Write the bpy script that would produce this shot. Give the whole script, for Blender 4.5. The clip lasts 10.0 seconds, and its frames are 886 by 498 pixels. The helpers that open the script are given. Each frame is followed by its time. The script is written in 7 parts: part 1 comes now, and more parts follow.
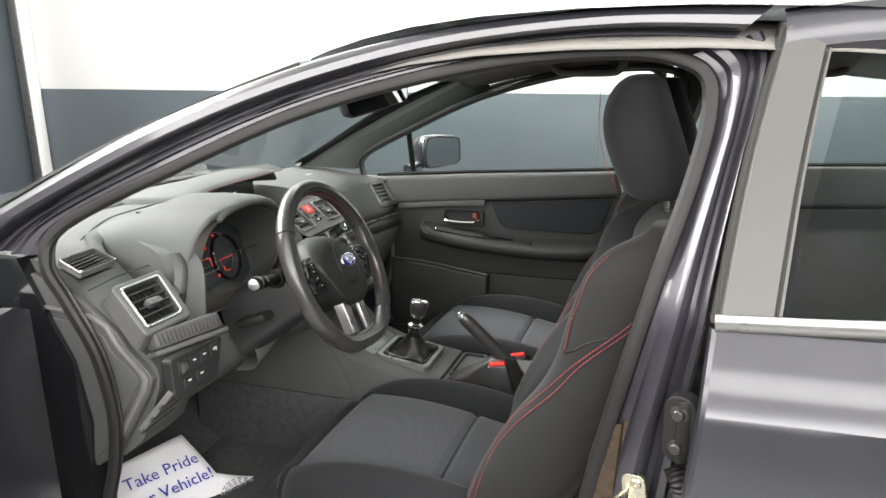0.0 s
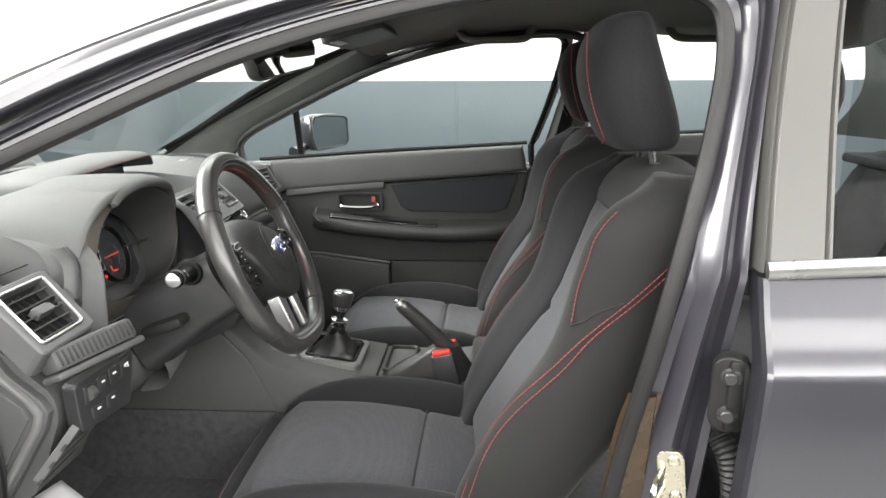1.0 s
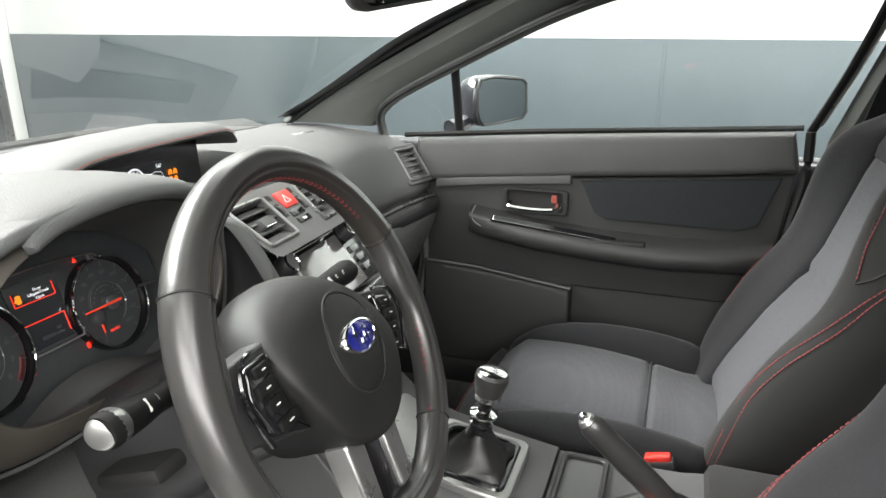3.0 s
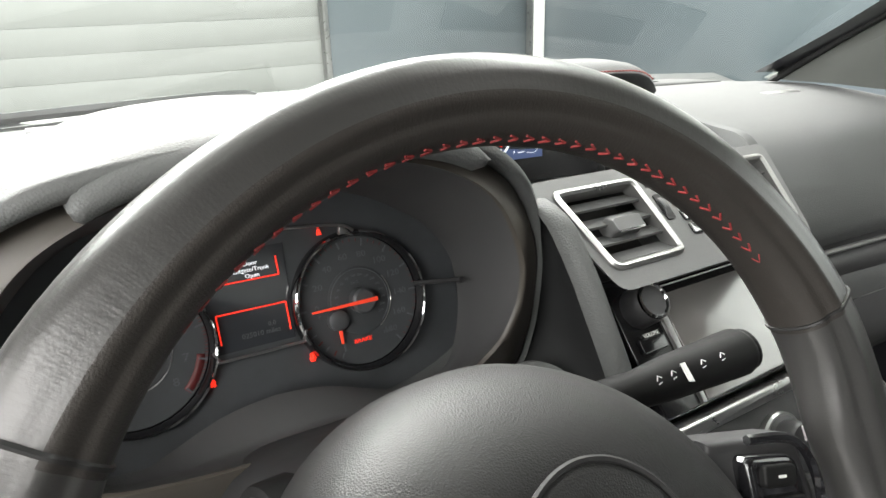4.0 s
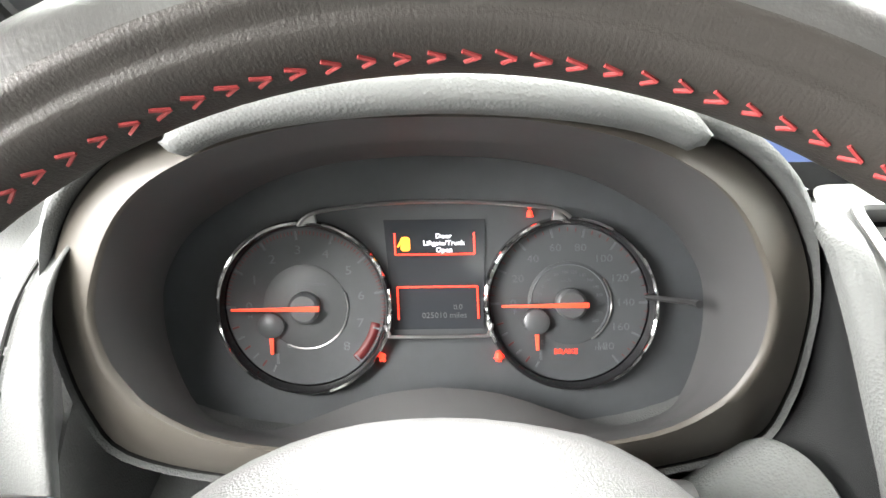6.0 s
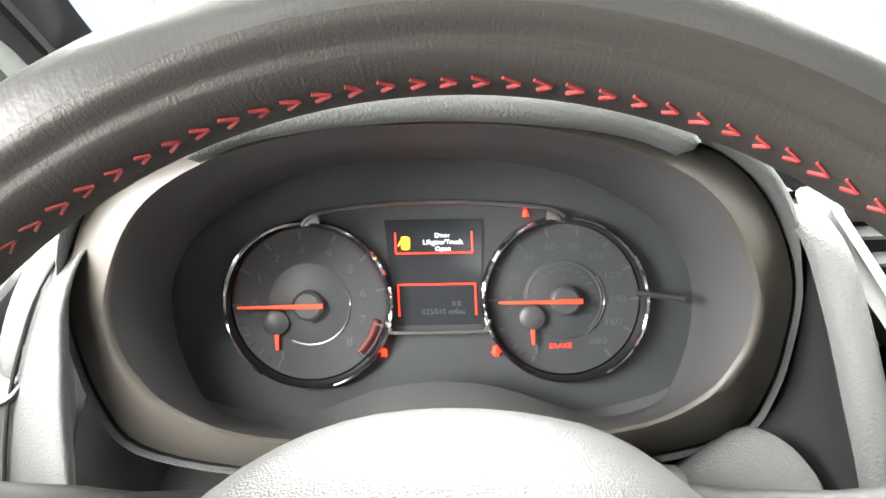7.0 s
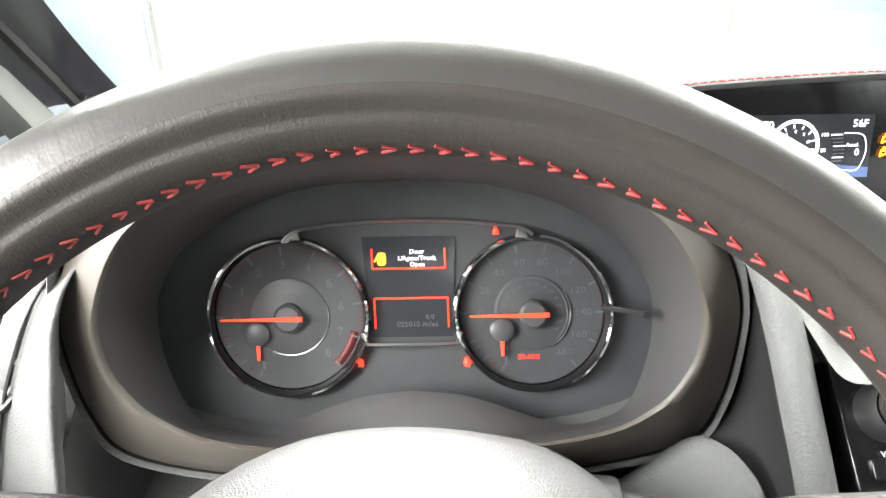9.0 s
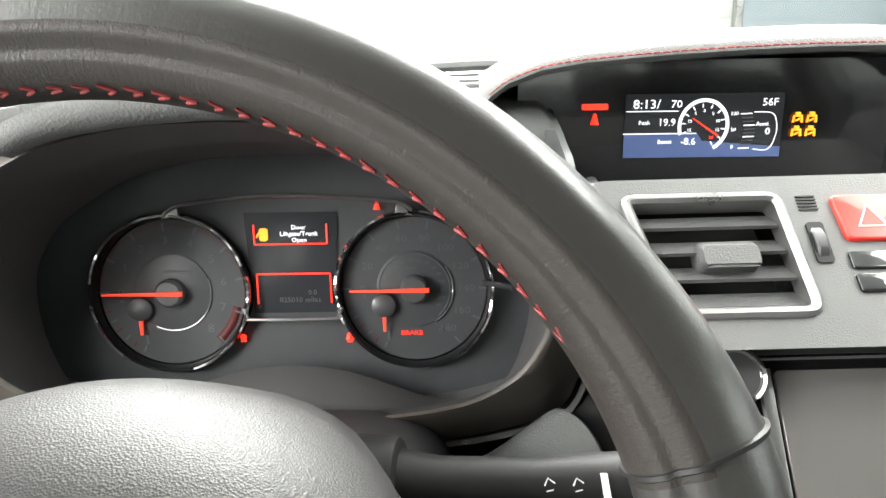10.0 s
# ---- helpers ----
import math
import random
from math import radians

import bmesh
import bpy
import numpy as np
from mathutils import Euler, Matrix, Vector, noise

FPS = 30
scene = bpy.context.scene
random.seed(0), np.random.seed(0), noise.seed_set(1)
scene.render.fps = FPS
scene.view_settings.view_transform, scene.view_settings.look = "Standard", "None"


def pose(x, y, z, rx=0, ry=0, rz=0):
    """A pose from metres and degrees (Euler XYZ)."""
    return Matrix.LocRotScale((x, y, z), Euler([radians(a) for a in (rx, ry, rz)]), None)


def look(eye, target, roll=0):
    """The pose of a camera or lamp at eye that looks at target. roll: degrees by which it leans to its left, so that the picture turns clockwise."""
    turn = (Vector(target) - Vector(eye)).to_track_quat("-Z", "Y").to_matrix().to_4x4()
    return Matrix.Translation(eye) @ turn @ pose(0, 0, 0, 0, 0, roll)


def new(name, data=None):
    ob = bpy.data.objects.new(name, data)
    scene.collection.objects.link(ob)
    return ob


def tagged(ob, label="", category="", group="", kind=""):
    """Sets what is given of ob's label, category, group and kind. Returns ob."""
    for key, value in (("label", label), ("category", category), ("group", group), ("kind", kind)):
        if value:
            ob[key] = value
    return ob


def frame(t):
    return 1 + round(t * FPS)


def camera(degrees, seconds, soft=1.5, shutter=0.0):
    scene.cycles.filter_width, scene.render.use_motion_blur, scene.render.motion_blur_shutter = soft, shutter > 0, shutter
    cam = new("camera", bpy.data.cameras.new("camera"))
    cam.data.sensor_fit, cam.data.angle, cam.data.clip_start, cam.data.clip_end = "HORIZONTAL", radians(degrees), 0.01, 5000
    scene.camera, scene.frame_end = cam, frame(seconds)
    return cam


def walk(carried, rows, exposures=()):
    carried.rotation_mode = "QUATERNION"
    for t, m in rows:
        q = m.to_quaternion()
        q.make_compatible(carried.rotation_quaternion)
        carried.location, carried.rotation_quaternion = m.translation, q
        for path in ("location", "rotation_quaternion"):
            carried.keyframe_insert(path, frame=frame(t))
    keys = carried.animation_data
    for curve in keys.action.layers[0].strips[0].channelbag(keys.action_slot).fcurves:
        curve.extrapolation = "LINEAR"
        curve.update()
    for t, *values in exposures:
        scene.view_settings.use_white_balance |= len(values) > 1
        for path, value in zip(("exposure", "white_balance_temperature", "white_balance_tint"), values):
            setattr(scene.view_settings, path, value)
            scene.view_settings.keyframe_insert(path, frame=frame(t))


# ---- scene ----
cam = camera(65.5, 10.0)
PATH = [
    (0, (-1.721, -0.712, 1.362), (0.122, -0.139, 0.837), -0.2),
    (0.5, (-1.584, -0.598, 1.269), (0.276, -0.084, 0.744), -0.8),
    (1, (-1.602, -0.45, 1.27), (0.323, -0.338, 0.739), -0.3),
    (1.5, (-1.639, -0.368, 1.275), (0.286, -0.445, 0.74), 0.0),
    (2, (-1.474, -0.395, 1.264), (0.45, -0.511, 0.73), 0.6),
    (2.2, (-1.368, -0.428, 1.273), (0.558, -0.453, 0.734), 0.4),
    (3.3, (-0.731, -0.271, 1.188), (0.925, 0.655, 0.513), -0.2),
    (3.5, (-0.6288, -0.2365, 1.1711), (0.7755, 0.8626, 0.5156), -0.51),
    (4, (-0.4993, -0.1855, 1.1259), (0.4042, 1.3532, 0.4733), -1.84),
    (4.5, (-0.4101, -0.1503, 1.1083), (-0.0602, 1.6019, 0.4621), -3.15),
    (5, (-0.3211, -0.1332, 1.0786), (-0.4059, 1.6629, 0.4648), -4.07),
    (5.5, (-0.3417, -0.1277, 1.0804), (-0.4604, 1.6655, 0.4636), -3.44),
    (7, (-0.3546, -0.1475, 1.0940), (-0.4466, 1.6396, 0.4553), -3.53),
    (7.5, (-0.3533, -0.1488, 1.0937), (-0.4354, 1.6378, 0.4525), -3.19),
    (8, (-0.3545, -0.1535, 1.0989), (-0.4335, 1.6328, 0.4562), -2.73),
    (8.5, (-0.3395, -0.1540, 1.1031), (-0.4250, 1.6317, 0.4597), -3.27),
    (9, (-0.3377, -0.1656, 1.1141), (-0.4154, 1.6195, 0.4681), -3.20),
    (9.5, (-0.3102, -0.1750, 1.1093), (-0.4019, 1.6112, 0.4682), -3.89),
    (10, (-0.2414, -0.1688, 1.0935), (-0.3536, 1.6132, 0.4440), -3.59),
]
EXPOSURES = [(0.0, 1.1), (1.0, 1.35), (2.2, 1.5), (3.3, 1.5), (4.0, 1.75), (4.5, 2.5), (5.0, 3.5), (5.5, 3.7), (7.0, 3.55), (8.5, 3.55), (9.0, 3.55), (9.5, 3.05), (10.0, 2.6)]
walk(cam, [(t, look(eye, target, roll)) for t, eye, target, roll in PATH], EXPOSURES)

# ---- world, lamps, exposure ----
CX = -0.37  # the driver's centre line
world = bpy.data.worlds.new("world")
scene.world = world
world.use_nodes = True
world.node_tree.nodes["Background"].inputs[0].default_value = (0.9, 0.95, 1.0, 1)
world.node_tree.nodes["Background"].inputs[1].default_value = 0.25


def area_lamp(name, eye, target, sx, sy, power, tint=(1.0, 0.98, 0.95), beam=180):
    data = bpy.data.lights.new(name, "AREA")
    data.shape, data.size, data.size_y, data.energy, data.color = "RECTANGLE", sx, sy, power, tint
    data.spread = radians(beam)
    ob = new(name, data)
    ob.matrix_world = look(eye, target)
    return ob


# rows of ceiling lamps of the photo bay
area_lamp("ceiling_lamp_row", (-2.4, 0.6, 3.55), (-2.4, 0.6, 0), 0.9, 7.5, 80)
area_lamp("ceiling_lamp_row", (2.3, 0.6, 3.55), (2.3, 0.6, 0), 0.9, 7.5, 130)
area_lamp("ceiling_lamp_row", (0.0, 3.4, 3.55), (0.0, 3.4, 0), 5.0, 0.9, 90)
area_lamp("ceiling_lamp_row", (0.0, -3.4, 3.55), (0.0, -3.4, 0), 5.0, 0.9, 130)
# tilted, unseen light banks, added as fill over the driver's side and bonnet
area_lamp("added_fill_bank", (-3.7, -0.9, 2.3), (-0.35, -0.2, 1.0), 6.0, 1.5, 150)
area_lamp("added_fill_bank", (-0.3, 3.1, 3.3), (-0.35, 0.2, 0.98), 3.2, 1.0, 58, beam=95)

# ---- building helpers ----
BASE = {}
IN_CAR = False
PLACE = Matrix()  # stance of the assembly being built
BINNACLE = Matrix.Translation((-0.3753, 0.2959, 0.9070)) @ pose(0, 0, 0, 2.68, 1.18, 3.85) @ Matrix.Translation((0.3618, -0.3145, -0.8974))


def settle(v):
    """The car stands a little askew on the sloping floor of the bay; points of the car are set to that stance."""
    x, y, z = v
    if not IN_CAR:
        return PLACE @ Vector(v)
    return PLACE @ Vector((x + 0.05 * (x - CX), y + 0.035 * (y - 0.3) - 0.010 * (x - CX), z - 0.030 * (x + 0.30)))



def thing(name, p, label, category, group="", kind=""):
    """An Empty at a thing's base, which parents its parts."""
    ob = new(name)
    ob.empty_display_size = 0.05
    ob.location = settle(p)
    BASE[ob.name] = settle(p)
    return tagged(ob, label, category, group, kind)


def solid(name, vf, material, parent=None, label="", angle=35, sub=0, bevel=0.0, thick=0.0, kind="", category="", facing=None):
    """Links vertices (in the world's metres) and faces as one mesh object."""
    verts, faces = vf
    p = BASE[parent.name] if parent else Vector()
    data = bpy.data.meshes.new(name)
    data.from_pydata([tuple(settle(v) - p) for v in verts], [], faces)
    bm = bmesh.new()
    bm.from_mesh(data)
    bmesh.ops.remove_doubles(bm, verts=bm.verts, dist=1e-5)
    bmesh.ops.recalc_face_normals(bm, faces=bm.faces)
    if facing:
        for f in bm.faces:
            if f.normal.dot(settle(facing) - p - f.calc_center_median()) < 0:
                f.normal_flip()
    bm.to_mesh(data)
    bm.free()
    for f in data.polygons:
        f.use_smooth = True
    if angle < 180:
        data.set_sharp_from_angle(angle=radians(angle))
    ob = new(name, data)
    data.materials.append(material)
    if parent:
        ob.parent = parent
        BASE[ob.name] = p
    if thick:
        m = ob.modifiers.new("thick", "SOLIDIFY")
        m.thickness, m.offset = thick, 0
    if bevel:
        m = ob.modifiers.new("bevel", "BEVEL")
        m.width, m.segments, m.limit_method, m.angle_limit = bevel, 2, "ANGLE", radians(35)
    if sub:
        m = ob.modifiers.new("sub", "SUBSURF")
        m.levels = m.render_levels = sub
    return tagged(ob, label, category, "", kind)


def join(*pieces):
    verts, faces = [], []
    for v, f in pieces:
        n = len(verts)
        verts += [Vector(a) for a in v]
        faces += [tuple(i + n for i in a) for a in f]
    return verts, faces


class Frame:
    """A flat frame: origin, across, up and (towards the viewer) out."""

    def __init__(self, o, u=(1, 0, 0), v=(0, 0, 1)):
        self.o, self.u = Vector(o), Vector(u).normalized()
        n = self.u.cross(Vector(v)).normalized()
        self.n, self.v = n, n.cross(self.u).normalized()

    def __call__(self, a, b, c=0.0):
        return self.o + self.u * a + self.v * b + self.n * c

    def matrix(self):
        m = Matrix((self.u, self.v, self.n)).transposed().to_4x4()
        m.translation = self.o
        return m


def loft(rings, caps=True, closed=True):
    verts, faces, n = [], [], len(rings[0])
    for ring in rings:
        verts += [Vector(p) for p in ring]
    for i in range(len(rings) - 1):
        for j in range(n if closed else n - 1):
            k = (j + 1) % n
            faces.append((i * n + j, i * n + k, (i + 1) * n + k, (i + 1) * n + j))
    if caps and closed:
        faces.append(tuple(range(n)))
        faces.append(tuple((len(rings) - 1) * n + j for j in range(n)))
    return verts, faces


def spline(points, n=8, closed=False):
    """A smooth line through the points."""
    P = [Vector(p) for p in points]
    out, m = [], len(P)
    for i in range(m if closed else m - 1):
        if closed:
            a, b, c, d = P[i - 1], P[i], P[(i + 1) % m], P[(i + 2) % m]
        else:
            a, b, c, d = P[max(i - 1, 0)], P[i], P[i + 1], P[min(i + 2, m - 1)]
        for k in range(n):
            t = k / n
            out.append(0.5 * ((2 * b) + (c - a) * t + (2 * a - 5 * b + 4 * c - d) * t * t + (3 * b - a - 3 * c + d) * t ** 3))
    if not closed:
        out.append(P[-1])
    return out


def tube(points, r, seg=10, closed=False, flat=1.0, up=(0, 0, 1), caps=True):
    """A round bar along the points; r: a radius or one a point; flat: its width across up."""
    P, up = [Vector(p) for p in points], Vector(up)
    rings, m = [], len(P)
    for i, p in enumerate(P):
        a = P[(i - 1) % m] if closed or i else p
        b = P[(i + 1) % m] if closed or i < m - 1 else p
        d = (b - a).normalized()
        s = d.cross(up)
        s = s.normalized() if s.length > 1e-6 else d.orthogonal().normalized()
        w = s.cross(d).normalized()
        q = r[i] if hasattr(r, "__len__") else r
        rings.append([p + s * (q * flat * math.cos(t)) + w * (q * math.sin(t)) for t in (2 * math.pi * k / seg for k in range(seg))])
    if closed:
        rings.append(rings[0])
    return loft(rings, caps and not closed)


def disc_stack(F, profile, seg=48, a0=0.0, sx=1.0, sy=1.0):
    """A turned shape: profile of (radius, out) about the frame's axis."""
    return loft([[F(r * sx * math.cos(t), r * sy * math.sin(t), c) for t in (a0 + 2 * math.pi * k / seg for k in range(seg))] for r, c in profile])


def rounded(w, h, r, n=6):
    """Outline of a rectangle with rounded corners about (0, 0)."""
    out = []
    for cx, cy, a in ((w / 2 - r, h / 2 - r, 0), (-w / 2 + r, h / 2 - r, 90), (-w / 2 + r, -h / 2 + r, 180), (w / 2 - r, -h / 2 + r, 270)):
        out += [(cx + r * math.cos(radians(a + 90 * k / n)), cy + r * math.sin(radians(a + 90 * k / n))) for k in range(n + 1)]
    return out


def shrink(outline, d):
    """The outline drawn in by d (grown when d is minus)."""
    out, m = [], len(outline)
    area = sum(outline[i - 1][0] * outline[i][1] - outline[i][0] * outline[i - 1][1] for i in range(m))
    d = d if area > 0 else -d
    for i in range(m):
        a, b, c = Vector(outline[i - 1]), Vector(outline[i]), Vector(outline[(i + 1) % m])
        e, f = (b - a), (c - b)
        e = e.normalized() if e.length > 1e-9 else f.normalized()
        f = f.normalized() if f.length > 1e-9 else e
        n1, n2 = Vector((-e.y, e.x)), Vector((-f.y, f.x))
        n = n1 + n2
        n = n.normalized() if n.length > 1e-6 else n1
        out.append(tuple(b + n * (d / max(0.5, n.dot(n1)))))
    return out


def prism(F, outline, c0, c1, r=0.0, n=3):
    """An outline drawn out from depth c0 to c1, its front edge rounded by r."""
    rings = [[F(a, b, c0) for a, b in outline]]
    if r:
        for k in range(n + 1):
            t = math.pi / 2 * k / n
            o = shrink(outline, r * (1 - math.cos(t)))
            rings.append([F(a, b, c1 - r + r * math.sin(t)) for a, b in o])
    else:
        rings.append([F(a, b, c1) for a, b in outline])
    return loft(rings)


def collar(F, outer, inner, c0, c1, r=0.0015):
    """A frame between two outlines of as many points, from depth c0 to c1."""
    rings = [[F(a, b, c0) for a, b in outer], [F(a, b, c1 - r) for a, b in outer], [F(a, b, c1) for a, b in shrink(outer, r)],
             [F(a, b, c1) for a, b in shrink(inner, -r)], [F(a, b, c1 - r) for a, b in inner], [F(a, b, c0) for a, b in inner]]
    return loft(rings + [rings[0]], caps=False)


def box(c, s, r=0.004, turn=None, n=2):
    """A block of size s about c with rounded edges."""
    bm = bmesh.new()
    bmesh.ops.create_cube(bm, size=1)
    bmesh.ops.scale(bm, vec=s, verts=bm.verts)
    if r:
        bmesh.ops.bevel(bm, geom=bm.edges, offset=r, segments=n, affect="EDGES", profile=0.5)
    m = Matrix.Translation(c) @ (turn or Matrix())
    bm.transform(m)
    bm.verts.index_update()
    out = [v.co.copy() for v in bm.verts], [tuple(v.index for v in f.verts) for f in bm.faces]
    bm.free()
    return out


def rod(a, b, r0, r1=None, seg=16, r=0.0):
    """A round bar from a to b with rounded ends."""
    a, b = Vector(a), Vector(b)
    d = (b - a).normalized()
    s = d.orthogonal().normalized()
    w = d.cross(s)
    r1 = r0 if r1 is None else r1
    L = (b - a).length
    prof = [(0, r0 - r), (r * 0.3, r0 - r * 0.3), (r, r0), (L - r, r1), (L - r * 0.3, r1 - r * 0.3), (L, r1 - r)] if r else [(0, r0), (L, r1)]
    return loft([[a + d * h + s * (q * math.cos(t)) + w * (q * math.sin(t)) for t in (2 * math.pi * k / seg for k in range(seg))] for h, q in prof])


def sheet(rows):
    """A surface through rows of points."""
    return loft(rows, caps=False, closed=False)


def pad(fn, nu, nv, down, depth, edge=0.02):
    """A cushion: the surface fn(u, v), its rim rolled off, with a skirt towards down."""
    down = Vector(down)
    rows = []
    for j in range(nv + 1):
        v = j / nv
        row = []
        for i in range(nu + 1):
            u = i / nu
            e = min(u, 1 - u, v, 1 - v)
            roll = edge * (1 - math.sqrt(max(0, 1 - (1 - min(1, e / 0.12)) ** 2)))
            row.append(Vector(fn(u, v)) + down * roll)
        rows.append(row)
    verts, faces = sheet(rows)
    n = nu + 1
    rim = [i for i in range(n)] + [j * n + nu for j in range(1, nv + 1)] + [nv * n + i for i in range(nu - 1, -1, -1)] + [j * n for j in range(nv - 1, 0, -1)]
    k = len(verts)
    verts += [verts[i] + down * depth for i in rim]
    m = len(rim)
    faces += [(rim[i], rim[(i + 1) % m], k + (i + 1) % m, k + i) for i in range(m)]
    faces.append(tuple(range(k, k + m)))
    return verts, faces


def smooth_loft(sections, n=4, m=4):
    """A loft whose sections and length are both rounded through the points."""
    rings = [spline(r, n, True) for r in sections]
    cols = [spline([r[j] for r in rings], m) for j in range(len(rings[0]))]
    return loft([[c[i] for c in cols] for i in range(len(cols[0]))])


def holed(F, outer, holes, c):
    """A flat plate with holes, at depth c."""
    bm = bmesh.new()
    edges = []
    for line in (outer, *holes):
        vs = [bm.verts.new(F(a, b, c)) for a, b in line]
        edges += [bm.edges.new((vs[i - 1], vs[i])) for i in range(len(vs))]
    bmesh.ops.triangle_fill(bm, edges=edges, use_beauty=True)
    bm.verts.index_update()
    out = [v.co.copy() for v in bm.verts], [tuple(v.index for v in f.verts) for f in bm.faces]
    bm.free()
    return out


def along(table, z):
    """A value from a table of (z, value), straight between its rows."""
    for (a, b), (c, d) in zip(table, table[1:]):
        if z <= c:
            return b + (d - b) * (z - a) / (c - a)
    return table[-1][1]


def lettering(name, words, F, size, material, parent, out=0.0006, align="CENTER", spread=1.0, label=""):
    """Raised letters in the frame F."""
    curve = bpy.data.curves.new(name, "FONT")
    curve.body, curve.size, curve.align_x, curve.align_y, curve.extrude, curve.resolution_u = words, size, align, "CENTER", 0.00015, 2
    tmp = new("tmp", curve)
    tmp.scale = (spread, 1, 1)
    data = bpy.data.meshes.new_from_object(tmp)
    bpy.data.objects.remove(tmp)
    bpy.data.curves.remove(curve)
    p = BASE[parent.name]
    m = F.matrix() @ Matrix.Translation((0, 0, out)) @ Matrix.Diagonal((spread, 1, 1, 1))
    data.transform(m)
    for v in data.vertices:
        v.co = settle(v.co) - p
    data.materials.clear()
    data.materials.append(material)
    ob = new(name, data)
    ob.parent = parent
    BASE[ob.name] = p
    return tagged(ob, label)


def shifted(F, a, b, c=0.0):
    G = Frame(F(a, b, c), F.u, F.v)
    return G


def turned(F, deg):
    a = radians(deg)
    return Frame(F.o, F.u * math.cos(a) + F.v * math.sin(a), F.v * math.cos(a) - F.u * math.sin(a))


def stitches(line, normal_of, length, gap, r=0.0009):
    """Dashes of thread along a line, lying on the surface."""
    P = [Vector(p) for p in line]
    pieces, run, on = [], 0.0, []
    total = [0.0]
    for a, b in zip(P, P[1:]):
        total.append(total[-1] + (b - a).length)

    def at(s):
        for i in range(len(P) - 1):
            if s <= total[i + 1] or i == len(P) - 2:
                t = (s - total[i]) / max(1e-9, total[i + 1] - total[i])
                return P[i].lerp(P[i + 1], t)
    s = 0.0
    while s + length < total[-1]:
        a, b = at(s), at(s + length)
        n = Vector(normal_of) * 0.0005
        pieces.append(tube([a - n, a.lerp(b, 0.25) + n, a.lerp(b, 0.75) + n, b - n], r, 5))
        s += length + gap
    return join(*pieces)

# ---- materials ----
def material(name, colour, rough=0.5, metal=0.0, grain=None, bump=0.0, vary=0.0, vary_scale=6.0, coat=0.0, emit=0.0, spec=0.5, cell=False, sheen=0.0, rough_vary=0.0, coat_rough=0.06):
    """A surface with colour, gloss, a fine relief (grain: bumps a metre) and large, faint unevenness."""
    m = bpy.data.materials.new(name)
    m.use_nodes = True
    nt = m.node_tree
    b = nt.nodes["Principled BSDF"]
    b.inputs["Roughness"].default_value, b.inputs["Metallic"].default_value = rough, metal
    b.inputs["Specular IOR Level"].default_value = spec
    b.inputs["Coat Weight"].default_value = coat
    b.inputs["Coat Roughness"].default_value = coat_rough
    b.inputs["Sheen Weight"].default_value = sheen
    b.inputs["Base Color"].default_value = (*colour, 1)
    if emit:
        b.inputs["Emission Color"].default_value = (*colour, 1)
        b.inputs["Emission Strength"].default_value = emit
    co = nt.nodes.new("ShaderNodeTexCoord")
    if vary or rough_vary:
        n = nt.nodes.new("ShaderNodeTexNoise")
        n.inputs["Scale"].default_value, n.inputs["Detail"].default_value, n.inputs["Roughness"].default_value = vary_scale, 5, 0.6
        nt.links.new(co.outputs["Object"], n.inputs["Vector"])
        if vary:
            r = nt.nodes.new("ShaderNodeMapRange")
            r.inputs["From Min"].default_value, r.inputs["From Max"].default_value = 0.2, 0.8
            r.inputs["To Min"].default_value, r.inputs["To Max"].default_value = 1 - vary, 1 + vary
            nt.links.new(n.outputs["Fac"], r.inputs["Value"])
            x = nt.nodes.new("ShaderNodeVectorMath")
            x.operation = "SCALE"
            x.inputs[0].default_value = colour
            nt.links.new(r.outputs["Result"], x.inputs["Scale"])
            nt.links.new(x.outputs["Vector"], b.inputs["Base Color"])
        if rough_vary:
            r = nt.nodes.new("ShaderNodeMapRange")
            r.inputs["From Min"].default_value, r.inputs["From Max"].default_value = 0.2, 0.8
            r.inputs["To Min"].default_value, r.inputs["To Max"].default_value = rough - rough_vary, min(1, rough + rough_vary)
            nt.links.new(n.outputs["Fac"], r.inputs["Value"])
            nt.links.new(r.outputs["Result"], b.inputs["Roughness"])
    if grain:
        g = nt.nodes.new("ShaderNodeTexVoronoi" if cell else "ShaderNodeTexNoise")
        g.inputs["Scale"].default_value = grain
        if not cell:
            g.inputs["Detail"].default_value = 3
        nt.links.new(co.outputs["Object"], g.inputs["Vector"])
        u = nt.nodes.new("ShaderNodeBump")
        u.inputs["Strength"].default_value, u.inputs["Distance"].default_value = bump, 0.0006
        nt.links.new(g.outputs["Distance" if cell else "Fac"], u.inputs["Height"])
        nt.links.new(u.outputs["Normal"], b.inputs["Normal"])
    return m


def pane(name, tint, gloss=1.5, rough=0.0):
    """Thin clear glass: light passes, and the Fresnel share is mirrored."""
    m = bpy.data.materials.new(name)
    m.use_nodes = True
    nt = m.node_tree
    nt.nodes.remove(nt.nodes["Principled BSDF"])
    t, g, f, x = (nt.nodes.new("ShaderNode" + k) for k in ("BsdfTransparent", "BsdfGlossy", "Fresnel", "MixShader"))
    t.inputs["Color"].default_value = (*tint, 1)
    g.inputs["Roughness"].default_value = rough
    f.inputs["IOR"].default_value = gloss
    nt.links.new(f.outputs["Fac"], x.inputs["Fac"])
    nt.links.new(t.outputs["BSDF"], x.inputs[1])
    nt.links.new(g.outputs["BSDF"], x.inputs[2])
    nt.links.new(x.outputs["Shader"], nt.nodes["Material Output"].inputs["Surface"])
    return m


